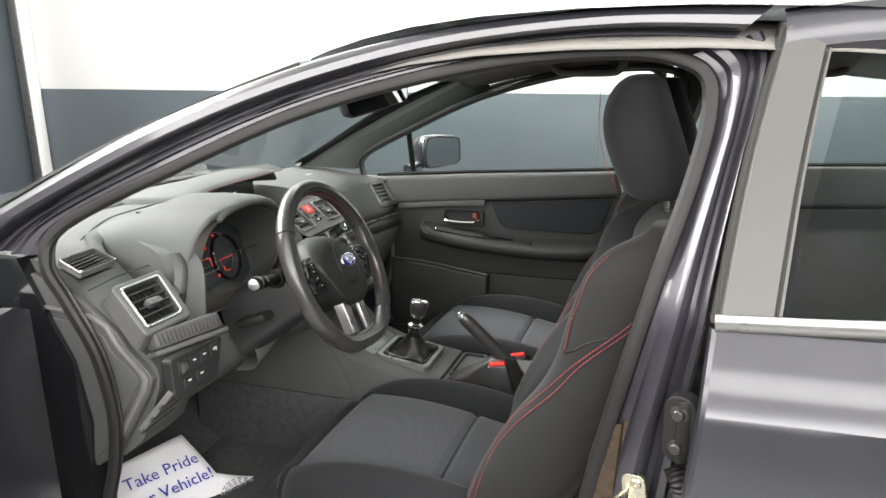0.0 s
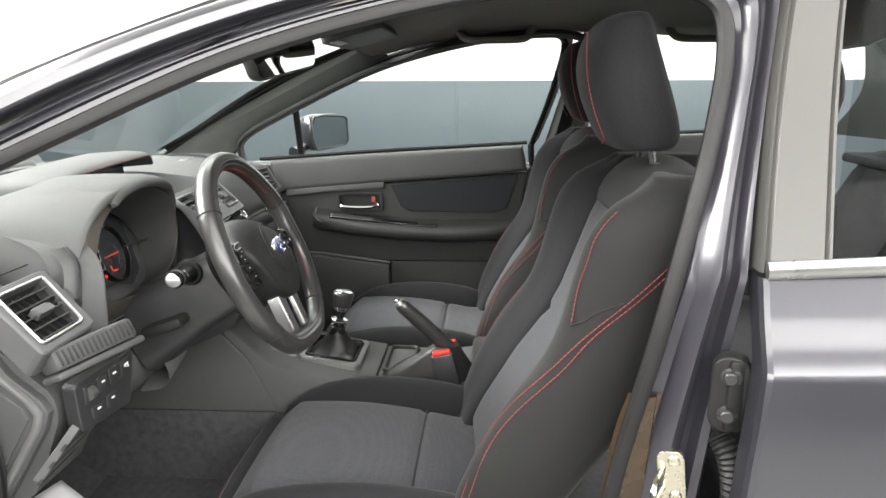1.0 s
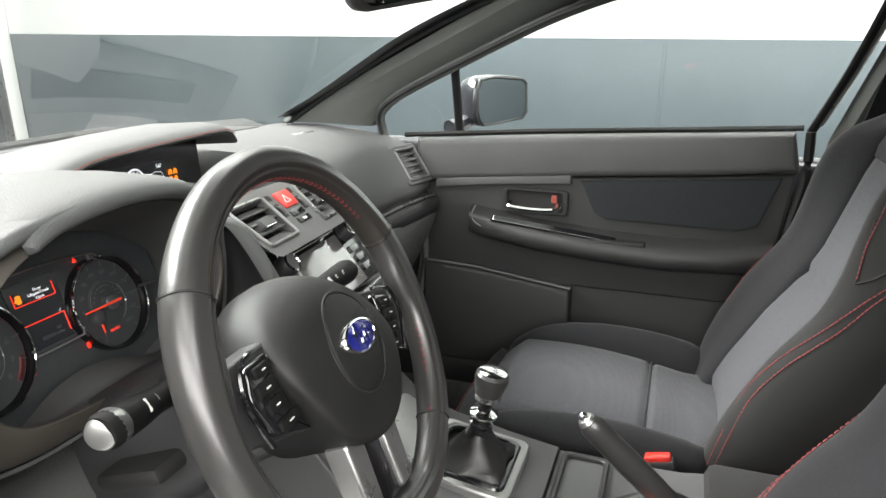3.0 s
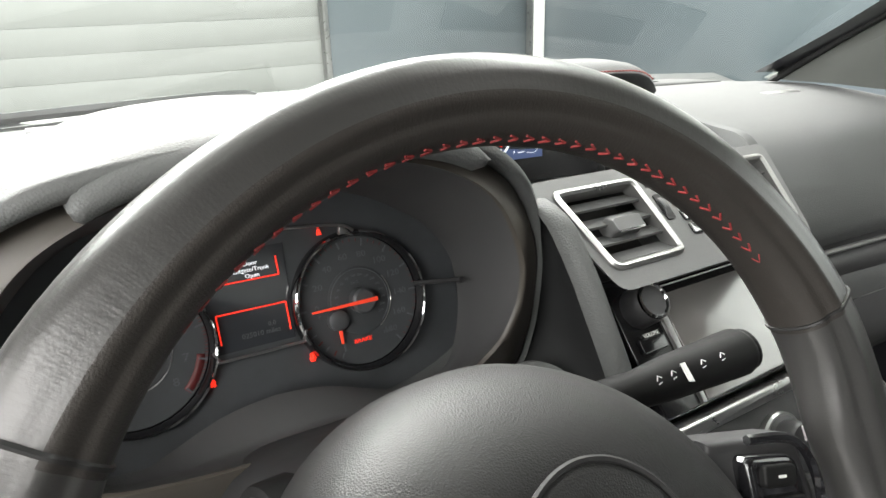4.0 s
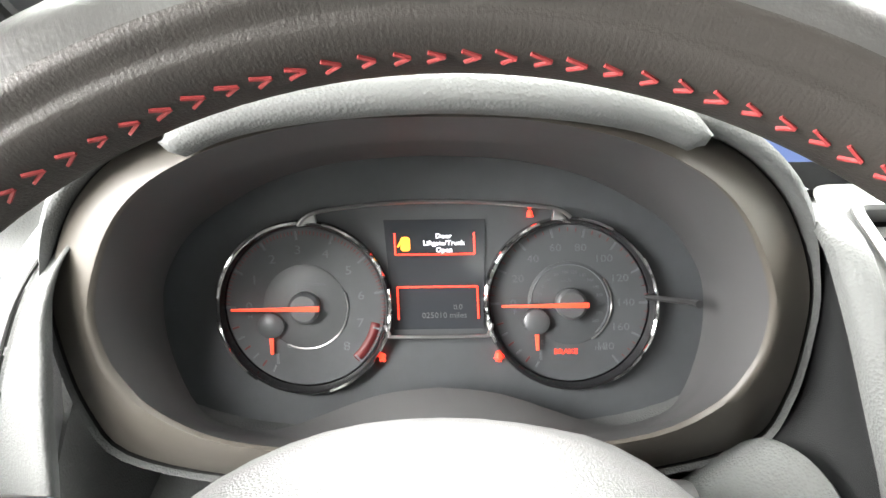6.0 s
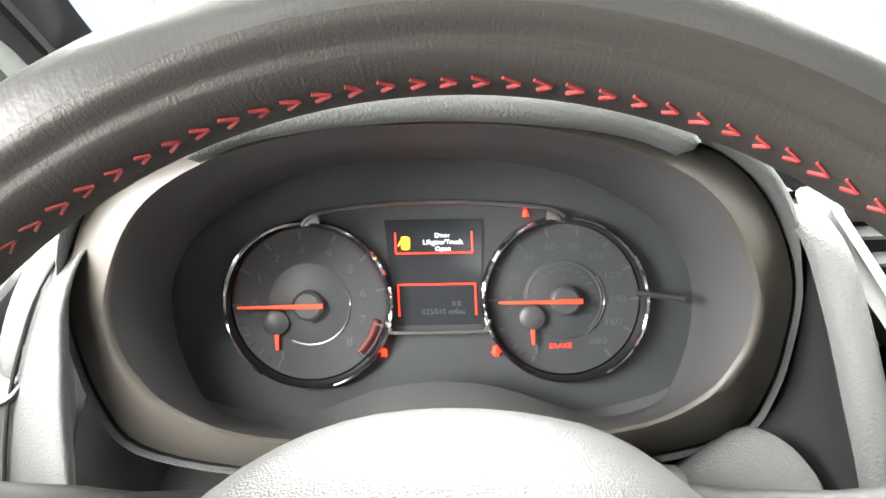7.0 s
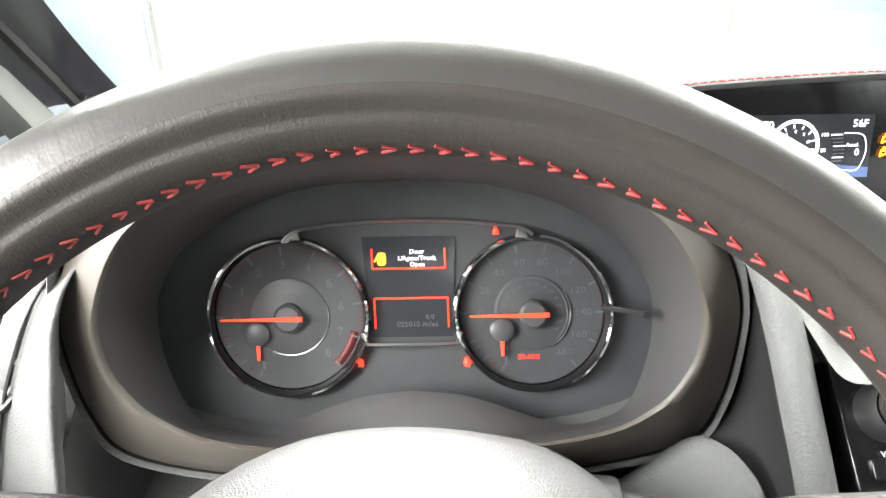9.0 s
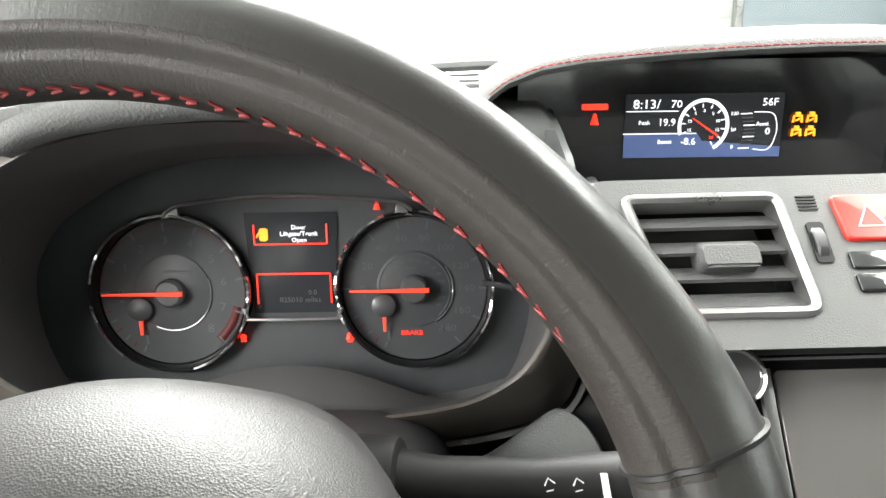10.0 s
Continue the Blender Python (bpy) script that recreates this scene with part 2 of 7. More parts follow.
def woven(name, colour, other, scale=420.0, rough=0.9):
    """A knit cloth with a fine mesh of threads."""
    m = material(name, colour, rough, sheen=0.08, spec=0.2)
    nt = m.node_tree
    b = nt.nodes["Principled BSDF"]
    co = nt.nodes.new("ShaderNodeTexCoord")
    v = nt.nodes.new("ShaderNodeTexVoronoi")
    v.inputs["Scale"].default_value = scale
    v.inputs["Randomness"].default_value = 0.35
    n = nt.nodes.new("ShaderNodeTexNoise")
    n.inputs["Scale"].default_value, n.inputs["Detail"].default_value = 420, 2
    nt.links.new(co.outputs["Object"], v.inputs["Vector"])
    nt.links.new(co.outputs["Object"], n.inputs["Vector"])
    a = nt.nodes.new("ShaderNodeMath")
    a.operation = "MULTIPLY_ADD"
    a.inputs[1].default_value = 0.5
    nt.links.new(v.outputs["Distance"], a.inputs[0])
    nt.links.new(n.outputs["Fac"], a.inputs[2])
    r = nt.nodes.new("ShaderNodeValToRGB")
    r.color_ramp.elements[0].position, r.color_ramp.elements[1].position = 0.35, 1.0
    r.color_ramp.elements[0].color, r.color_ramp.elements[1].color = (*colour, 1), (*other, 1)
    nt.links.new(a.outputs[0], r.inputs["Fac"])
    nt.links.new(r.outputs["Color"], b.inputs["Base Color"])
    u = nt.nodes.new("ShaderNodeBump")
    u.inputs["Strength"].default_value, u.inputs["Distance"].default_value = 0.35, 0.0008
    nt.links.new(v.outputs["Distance"], u.inputs["Height"])
    nt.links.new(u.outputs["Normal"], b.inputs["Normal"])
    return m


PAINT = material("grey metallic paint", (0.032, 0.032, 0.039), 0.34, 0.40, grain=2600, bump=0.05, coat=1.0, rough_vary=0.05, vary=0.08, vary_scale=3, coat_rough=0.15)
PAINT_IN = material("unpolished grey paint", (0.034, 0.033, 0.041), 0.42, 0.35, coat=0.6, vary=0.1, vary_scale=9, rough_vary=0.08, coat_rough=0.16)
RUBBER = material("black rubber", (0.012, 0.012, 0.012), 0.5, spec=0.3, grain=500, bump=0.2, vary=0.2, vary_scale=20)
# flat black stands in for the shade inside slots, gaps and recesses
BLACK = material("black recess shade", (0.006, 0.006, 0.006), 0.7, vary=0.2)
DASH_SOFT = material("soft grained dash skin", (0.086, 0.089, 0.088), 0.62, spec=0.3, grain=620, bump=0.55, cell=True, vary=0.10, vary_scale=7, rough_vary=0.06)
DASH_HARD = material("hard grained dash plastic", (0.066, 0.067, 0.067), 0.55, grain=900, bump=0.35, cell=True, vary=0.12, vary_scale=9, rough_vary=0.07)
PLASTIC = material("black satin plastic", (0.024, 0.024, 0.025), 0.42, grain=1500, bump=0.12, vary=0.15, vary_scale=12, rough_vary=0.08)
PIANO = material("gloss black plastic", (0.008, 0.008, 0.009), 0.12, coat=0.6, vary=0.1, rough_vary=0.04)
DOOR_SOFT = material("dark door skin", (0.0205, 0.0212, 0.0212), 0.6, grain=700, bump=0.4, cell=True, vary=0.12, vary_scale=6, rough_vary=0.06)
DOOR_CLOTH = woven("dark door cloth", (0.012, 0.0132, 0.0144), (0.027, 0.0295, 0.032), 500)
SILVER = material("satin silver trim", (0.30, 0.30, 0.295), 0.30, 0.85, vary=0.06, vary_scale=25, rough_vary=0.06)
CHROME = material("chrome", (0.75, 0.75, 0.75), 0.09, 1.0, rough_vary=0.04, vary=0.03)
STEEL = material("zinc plated steel", (0.55, 0.52, 0.42), 0.28, 1.0, vary=0.1, vary_scale=60, rough_vary=0.1)
LEATHER = material("black wheel leather", (0.027, 0.0266, 0.0255), 0.30, grain=900, bump=0.16, coat=0.45, coat_rough=0.34)


def creased(m, along=560.0, across=60.0, depth=0.2):
    """Adds the fine creases that run across a wrapped grip, by the mesh's grip attribute."""
    nt = m.node_tree
    a = nt.nodes.new("ShaderNodeAttribute")
    a.attribute_name = "grip"
    s = nt.nodes.new("ShaderNodeVectorMath")
    s.operation = "MULTIPLY"
    s.inputs[1].default_value = (along, across, across)
    nt.links.new(a.outputs["Vector"], s.inputs[0])
    n = nt.nodes.new("ShaderNodeTexNoise")
    n.inputs["Scale"].default_value, n.inputs["Detail"].default_value, n.inputs["Roughness"].default_value = 1.0, 3, 0.6
    nt.links.new(s.outputs["Vector"], n.inputs["Vector"])
    u = nt.nodes.new("ShaderNodeBump")
    u.inputs["Strength"].default_value, u.inputs["Distance"].default_value = depth, 0.0009
    b = nt.nodes["Principled BSDF"]
    old = b.inputs["Normal"].links[0].from_socket
    nt.links.new(n.outputs["Fac"], u.inputs["Height"])
    nt.links.new(old, u.inputs["Normal"])
    nt.links.new(u.outputs["Normal"], b.inputs["Normal"])


creased(LEATHER, 560.0, 60.0, 0.13)
LEATHER_IN = material("creased inner wheel leather", (0.024, 0.0215, 0.019), 0.46, grain=1300, bump=0.30, spec=0.35)
creased(LEATHER_IN, 700.0, 90.0, 0.16)
PADSKIN = material("grained airbag cover", (0.0115, 0.0116, 0.0115), 0.50, spec=0.30, grain=1250, bump=0.34, cell=True, vary=0.10, vary_scale=14, rough_vary=0.06)
BOOT = material("shift boot leather", (0.012, 0.012, 0.012), 0.36, grain=900, bump=0.4, cell=True, vary=0.2, vary_scale=30)
CLOTH_GREY = woven("grey knit seat cloth", (0.030, 0.031, 0.034), (0.069, 0.071, 0.078), 430)
CLOTH_DARK = woven("black seat cloth", (0.0076, 0.0078, 0.0084), (0.0165, 0.017, 0.0190), 520)
CLOTH_SIDE = material("dark seat side cover", (0.012, 0.0122, 0.0116), 0.7, spec=0.2, grain=1100, bump=0.3, cell=True, vary=0.12, vary_scale=8, sheen=0.1)
THREAD = material("red thread", (0.225, 0.024, 0.024), 0.6, grain=4000, bump=0.3, vary=0.2, vary_scale=90)
THREAD_DIM = material("dark red thread", (0.16, 0.02, 0.022), 0.7, vary=0.2, vary_scale=90)
CARPET = material("black carpet", (0.065, 0.066, 0.068), 0.95, grain=1500, bump=0.9, vary=0.3, vary_scale=60, spec=0.1)
DARKLINER = material("dark pillar trim", (0.075, 0.08, 0.074), 0.6, grain=800, bump=0.3, vary=0.1, vary_scale=8)
PAPER = material("white paper", (0.72, 0.72, 0.74), 0.7, grain=90, bump=0.4, vary=0.05, vary_scale=14)
INK = material("blue ink", (0.03, 0.03, 0.32), 0.7, vary=0.1)
INK_GREY = material("grey ink", (0.25, 0.25, 0.27), 0.7, vary=0.2, vary_scale=300)
RED_PLASTIC = material("red plastic", (0.62, 0.03, 0.02), 0.35, vary=0.08, vary_scale=30)
WHITE_MARK = material("white print", (0.7, 0.7, 0.68), 0.5, vary=0.05)
GLASS = pane("windscreen glass", (0.86, 0.92, 0.89), 1.52)
SIDE_GLASS = pane("side glass", (0.82, 0.88, 0.87), 1.5)
REAR_GLASS = pane("tinted rear side glass", (0.66, 0.70, 0.70), 1.14)
MIRROR = material("mirror silvering", (0.85, 0.86, 0.87), 0.015, 1.0, rough_vary=0.005)
WALL_WHITE = material("white wall paint", (0.82, 0.82, 0.81), 0.6, vary=0.03, vary_scale=2, grain=60, bump=0.1)
WALL_GREY = material("slate grey wall paint", (0.095, 0.115, 0.128), 0.42, vary=0.10, vary_scale=1.6, grain=80, bump=0.15, rough_vary=0.08)
CONCRETE = material("sealed concrete floor", (0.30, 0.30, 0.29), 0.35, vary=0.15, vary_scale=3, grain=120, bump=0.2, rough_vary=0.1)
DIAL = material("dark dial face", (0.052, 0.056, 0.060), 0.5, vary=0.15, vary_scale=40)
DIAL_MID = material("lighter dial face", (0.085, 0.089, 0.093), 0.42, 0.2, vary=0.1, vary_scale=40)
BOWL = material("matt binnacle bowl", (0.052, 0.052, 0.053), 0.6, grain=1600, bump=0.15, vary=0.1, vary_scale=12)
# shade of hood and wheel is put into this filler's near-black colour
FILLER_SHADED = material("dash filler plastic darkened for shade", (0.0135, 0.0142, 0.0146), 0.62, spec=0.25, grain=1500, bump=0.3, cell=True, vary=0.12, vary_scale=30, rough_vary=0.05)
BOWL_RIM = material("brown grey binnacle trim", (0.057, 0.051, 0.043), 0.5, grain=1600, bump=0.1, vary=0.08, vary_scale=12)
LIT_RED = material("red lamp", (1.0, 0.035, 0.015), 0.5, emit=0.3)
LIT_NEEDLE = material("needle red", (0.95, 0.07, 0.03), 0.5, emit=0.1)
LIT_AMBER = material("amber lamp", (1.0, 0.32, 0.02), 0.5, emit=0.3)
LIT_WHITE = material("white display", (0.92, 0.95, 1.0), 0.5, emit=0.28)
LIT_DIM = material("dial print", (0.085, 0.092, 0.10), 0.5, emit=0.025)
LIT_DIMRED = material("red dial print", (0.09, 0.008, 0.008), 0.5, emit=0.015)
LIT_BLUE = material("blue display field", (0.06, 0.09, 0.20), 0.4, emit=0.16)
SCREEN = material("dark display glass", (0.030, 0.033, 0.038), 0.16, coat=0.3, rough_vary=0.03)
EMBLEM_BLUE = material("blue emblem enamel", (0.008, 0.012, 0.16), 0.15, coat=1.0, vary=0.1)
FILM = material("brown protective wax", (0.034, 0.021, 0.010), 0.30, vary=0.35, vary_scale=14, rough_vary=0.1)
STICKER = material("yellow label", (0.60, 0.62, 0.18), 0.5, vary=0.05)
PILLAR_COVER = material("satin olive grey cover", (0.052, 0.051, 0.047), 0.40, grain=2200, bump=0.05, vary=0.05, vary_scale=5, rough_vary=0.05)
ROOF_CLOTH = material("grey brown roof lining", (0.20, 0.19, 0.175), 0.9, grain=1200, bump=0.3, vary=0.05, vary_scale=6, spec=0.1)
SEAT_THREAD = material("muted red thread", (0.19, 0.027, 0.029), 0.7, grain=4000, bump=0.3, vary=0.2, vary_scale=90)
STALK = material("fine black lever plastic", (0.008, 0.008, 0.008), 0.55, spec=0.12, grain=2200, bump=0.1, vary=0.15, vary_scale=30)
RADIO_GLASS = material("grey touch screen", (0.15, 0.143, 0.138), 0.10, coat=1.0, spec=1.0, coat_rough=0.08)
DASH_EDGE = material("light grey dash edge", (0.12, 0.122, 0.12), 0.5, grain=900, bump=0.3, cell=True, vary=0.1, vary_scale=9)
ROLL_DOOR = material("light grey door paint", (0.235, 0.24, 0.232), 0.55, vary=0.05, vary_scale=2, grain=60, bump=0.1)
STACK_PANEL = material("matt grey stack panel", (0.088, 0.089, 0.088), 0.5, grain=1100, bump=0.25, cell=True, vary=0.08, vary_scale=10)
LOCK_RED = material("dull red lock mark", (0.26, 0.05, 0.03), 0.45, vary=0.1, vary_scale=40)

# ---- the photo bay round the car ----
BAND = 1.10  # height of the grey wall band


def slab(name, lo, hi, mat, label, category="wall", r=0.004):
    c = [(a + b) / 2 for a, b in zip(lo, hi)]
    s = [b - a for a, b in zip(lo, hi)]
    return solid(name, box(c, s, r), mat, label=label, kind="structure", category=category)


slab("floor", (-5.85, -8.2, -0.2), (4.36, 5.95, 0.0), CONCRETE, "sealed grey concrete floor of the photo bay", "floor")
slab("ceiling", (-5.85, -8.2, 3.7), (4.36, 5.95, 3.85), WALL_WHITE, "plain white ceiling over the photo bay", "ceiling")
slab("wall_east_lower", (4.157, -8.0, 0.0), (4.36, 5.75, BAND), WALL_GREY, "slate grey painted lower wall band")
slab("wall_east_upper", (4.157, -8.0, BAND), (4.36, 5.75, 3.7), WALL_WHITE, "white painted wall above the grey band")
slab("wall_west_lower", (-5.85, -8.0, 0.0), (-6.0, 5.75, BAND), WALL_GREY, "slate grey painted lower wall band")
slab("wall_west_upper", (-5.85, -8.0, BAND), (-6.0, 5.75, 3.7), WALL_WHITE, "white painted wall above the grey band")
slab("wall_south_lower", (-6.0, -8.2, 0.0), (4.157, -8.0, BAND), WALL_GREY, "slate grey painted lower wall band")
slab("wall_south_upper", (-6.0, -8.2, BAND), (4.157, -8.0, 3.7), WALL_WHITE, "white painted wall above the grey band")
slab("wall_north_grey", (1.9, 5.75, 0.0), (4.157, 5.95, 3.7), WALL_GREY, "slate grey full-height wall panel")
slab("wall_north_far", (-6.0, 5.75, 0.0), (-2.95, 5.95, 3.7), WALL_GREY, "slate grey full-height wall panel")
slab("wall_north_lintel", (-2.95, 5.75, 3.2), (1.9, 5.95, 3.7), WALL_WHITE, "white wall over the roll-up door")
# a white roll-up door between the grey panels, slat by slat
rollup = thing("roll_up_door", (-0.525, 5.85, 0.0), "closed light grey roll-up door with level slats", "garage door")
for k in range(16):
    solid("slat", box((-0.525, 5.85, 0.1 + k * 0.2), (4.84, 0.05, 0.1985), 0.002), ROLL_DOOR, rollup)
solid("guide_rail", box((-2.92, 5.77, 1.6), (0.05, 0.09, 3.2), 0.006), SILVER, rollup)
solid("guide_rail", box((1.87, 5.77, 1.6), (0.05, 0.09, 3.2), 0.006), SILVER, rollup)
column = thing("corner_post", (4.085, 5.62, 0.0), "white painted corner post with an orange mark", "post")
solid("post", box((4.085, 5.62, 1.85), (0.13, 0.13, 3.69), 0.01), WALL_WHITE, column)
solid("edge_strip", box((4.01, 5.62, 1.85), (0.016, 0.10, 3.66), 0.004), SILVER, column)
solid("mark", box((4.08, 5.552, 2.02), (0.05, 0.008, 0.06), 0.003), FILM, column)
# faint vertical joint on the grey wall band
slab("trim", (4.151, -0.238, 0.0), (4.1565, -0.218, 1.09), WALL_GREY, "upright joint strip on the grey wall band", "trim", 0.001)

# ---- car body ----
IN_CAR = True


def side_x(z):
    """Half width of the body side: upright below the belt, leaning in above it."""
    return 0.735 if z <= 0.985 else 0.735 - (z - 0.985) * 0.42


OPENING = [(0.33, 0.42), (0.30, 0.55), (0.285, 0.66), (0.305, 0.79), (0.36, 0.90), (0.395, 0.975), (0.365, 1.05), (0.140, 1.166), (-0.070, 1.261), (-0.265, 1.321), (-0.45, 1.357),
           (-0.619, 1.368), (-0.70, 1.357), (-0.742, 1.33), (-0.748, 1.27), (-0.733, 1.185), (-0.705, 1.08), (-0.659, 0.889), (-0.621, 0.702), (-0.60, 0.55), (-0.585, 0.42), (-0.50, 0.37), (0.24, 0.37)]
A_OUTER = [(0.66, 1.0), (0.51, 1.08), (0.276, 1.213), (0.053, 1.308), (-0.155, 1.375), (-0.35, 1.415), (-0.6, 1.44), (-0.83, 1.44)]
A_INNER = [(0.40, 0.985), (0.365, 1.05), (0.140, 1.166), (-0.070, 1.261), (-0.265, 1.321), (-0.45, 1.357), (-0.619, 1.368), (-0.74, 1.356)]


DOORWAY = Vector((-1.62, -0.5, 1.28))


def flared(p, most=0.05):
    """A point of the driver's side, drawn out towards the doorway the further forward it lies."""
    return p.lerp(DOORWAY, most * min(1.0, max(0.0, (p.y + 0.35) / 0.5)))


def side(y, z, d=0.0, s=-1):
    p = Vector((s * (side_x(z) - d), y, z))
    return flared(p) if s < 0 else p


car = thing("car_body", (0, 0, 0.0), "dark grey metallic saloon car with its driver's door open", "car")


def band(inner, outer, profile, s=-1, n=6):
    """A strip between two lines of the body side; profile: (share of the way out, depth inwards)."""
    a, b = spline([(0, *p) for p in inner], n), spline([(0, *p) for p in outer], n)
    rows = []
    for p, q in zip(a, b):
        rows.append([side(p.y + (q.y - p.y) * f, p.z + (q.z - p.z) * f, d, s) for f, d in profile])
    return sheet(rows)


for s, where in ((-1, "driver"), (1, "passenger")):
    solid("roof_rail", band(A_INNER, A_OUTER, [(0.50, 0.030), (0.53, 0.012), (0.56, 0.004), (0.60, 0.0), (0.75, -0.004), (0.9, 0.004), (1.0, 0.03), (1.04, 0.07)], s), PAINT, car)
    if s < 0:
        solid("door_flange", band(A_INNER, A_OUTER, [(0.06, 0.05), (0.14, 0.032), (0.22, 0.03), (0.245, 0.022), (0.27, 0.022), (0.295, 0.036), (0.37, 0.036), (0.39, 0.026), (0.415, 0.026), (0.44, 0.04), (0.51, 0.04), (0.515, 0.02)], s), PAINT_IN, car, "unpolished ridged door flange")
    loop = spline([side(y, z, 0.03, s) for y, z in OPENING], 5, True)
    solid("weather_strip", tube(loop, 0.0095, 9, True, 1.3, (1, 0, 0)), RUBBER if s < 0 else DARKLINER, car, "black rubber weather strip round the door opening" if s < 0 else "grey strip round the door opening")
    solid("strip_lip", tube([p + Vector((-s * 0.015, 0, 0)) for p in loop], 0.005, 6, True, 1.0, (1, 0, 0)), PLASTIC, car)

# B pillar on the driver's side
B_IN = [(-0.70, 1.357), (-0.745, 1.325), (-0.748, 1.26), (-0.733, 1.185), (-0.705, 1.08), (-0.659, 0.889), (-0.621, 0.702), (-0.60, 0.55), (-0.585, 0.42)]
B_OUT = [(-0.815, 1.40), (-0.825, 1.36), (-0.812, 1.28), (-0.797, 1.20), (-0.775, 1.06), (-0.757, 0.90), (-0.742, 0.75), (-0.73, 0.60), (-0.72, 0.40)]
solid("centre_pillar", band(B_IN, B_OUT, [(0.05, 0.055), (0.15, 0.035), (0.28, 0.03), (0.36, 0.018), (0.50, 0.012), (0.60, 0.02), (0.68, 0.036), (0.76, 0.038), (0.84, 0.024), (0.93, 0.02), (0.98, 0.03), (1.0, 0.06)], -1), PAINT_IN, car, "grey painted centre pillar with pressed ridges")
solid("lower_pillar", band([(-0.632, 0.80), (-0.61, 0.70), (-0.585, 0.42)], [(-0.690, 0.82), (-0.70, 0.70), (-0.70, 0.40)], [(0.0, 0.055), (0.15, 0.026), (0.5, 0.022), (0.55, 0.03), (1.0, 0.03)], -1), FILM, car, "pillar face with brown wax film")

# latch striker on the pillar
striker = thing("door_striker", (-0.70, -0.66, 0.66), "zinc plated latch striker bolted to the pillar", "striker")
FS = Frame((-0.722, -0.688, 0.690), (-0.25, -1, 0.12), (0, 0.12, 1))
solid("plate", prism(FS, rounded(0.036, 0.085, 0.012), -0.006, 0.0025, 0.001), STEEL, striker)
solid("loop", tube(spline([FS(-0.012, 0.012, 0), FS(-0.018, 0.014, 0.030), FS(-0.022, 0.006, 0.046), FS(-0.022, -0.010, 0.044), FS(-0.012, -0.016, 0.0)], 5), 0.0042, 8), STEEL, striker)
for b in (0.028, -0.028):
    solid("bolt", disc_stack(shifted(FS, 0.004, b), [(0.0085, 0.0), (0.0085, 0.004), (0.007, 0.0055), (0.004, 0.0055), (0.0035, 0.003)], 12), STEEL, striker)
sticker = solid("pillar_label", prism(Frame((-0.712, -0.675, 0.585), (0, -1, 0.25), (0, 0.25, 1)), rounded(0.035, 0.06, 0.003), -0.004, 0.0012), STICKER, label="yellow and white label on the door pillar", category="label")

# rear door on the driver's side, shut
rear_door = thing("rear_door", (-0.78, -1.2, 0.3), "dark grey metallic rear door, shut, window partly down", "car door")


def rear_skin(y, z):
    q = [(0.35, 0.80), (0.55, 0.826), (0.72, 0.827), (0.82, 0.820), (0.880, 0.8105), (0.889, 0.8085), (0.892, 0.807), (0.926, 0.784), (0.930, 0.780), (0.965, 0.757), (0.99, 0.742), (1.0, 0.738)]
    for (a, b), (c, d) in zip(q, q[1:]):
        if z <= c:
            return -(b + (d - b) * (z - a) / (c - a))
    return -0.738


REAR_EDGE = [(-0.722, 0.35), (-0.735, 0.60), (-0.744, 0.75), (-0.757, 0.90), (-0.765, 0.985)]


def rear_front(z):
    for (a, b), (c, d) in zip(REAR_EDGE, REAR_EDGE[1:]):
        if z <= d:
            return a + (c - a) * (z - b) / (d - b)
    return -0.765


zs = [0.35, 0.45, 0.55, 0.64, 0.72, 0.77, 0.82, 0.85, 0.880, 0.889, 0.892, 0.91, 0.926, 0.930, 0.95, 0.965, 0.98, 0.99]
rows = []
for z in zs:
    y0 = rear_front(z)
    rise = 0.02 if z > 0.88 else 0
    row = [Vector((rear_skin(0, z) + 0.05, y0 - 0.004, z)), Vector((rear_skin(0, z) + 0.012, y0 - 0.001, z)), Vector((rear_skin(0, z) + 0.003, y0 - 0.004, z)), Vector((rear_skin(0, z), y0 - 0.010, z))]
    for k in range(1, 13):
        y = y0 - 0.010 - k * 0.07
        row.append(Vector((rear_skin(y, z), y, z + (rise * (k / 6) * 0.5 if z > 0.88 else 0))))
    rows.append(row)
solid("door_skin", sheet(rows), PAINT, rear_door, angle=18)
solid("belt_trim", tube(spline([(-0.742, -0.772, 1.0), (-0.744, -0.95, 1.012), (-0.742, -1.2, 1.032), (-0.735, -1.6, 1.062)], 6), 0.0125, 10, flat=0.5), SILVER, rear_door, "satin bright belt moulding")
G_F = [(-0.768, 0.995), (-0.790, 1.17), (-0.812, 1.30), (-0.835, 1.41)]
G_R = [(-0.856, 1.005), (-0.872, 1.17), (-0.886, 1.28), (-0.9, 1.37)]
solid("window_frame", band(G_F, G_R, [(0.0, 0.045), (0.0, 0.004), (0.04, -0.003), (0.09, 0.002), (0.14, -0.002), (0.86, -0.002), (0.9, 0.004), (0.94, 0.0), (0.985, 0.0), (1.0, 0.012), (1.0, 0.03)], -1), PILLAR_COVER, rear_door, "satin olive grey window frame cover")
top = [(-0.84, 1.355), (-0.95, 1.37), (-1.2, 1.375), (-1.45, 1.355)]
solid("upper_frame", band(top, [(y, z + 0.075) for y, z in top], [(0, 0.04), (0, 0.012), (0.15, 0.0), (0.5, -0.004), (0.9, 0.006), (1.0, 0.03)], -1), PAINT, rear_door)
rowsg = [[side(y, z, 0.012) for y in (-0.855 - 0.02 * k, -1.0, -1.2, -1.5)] for k, z in enumerate((1.0, 1.1, 1.2, 1.3, 1.37))]
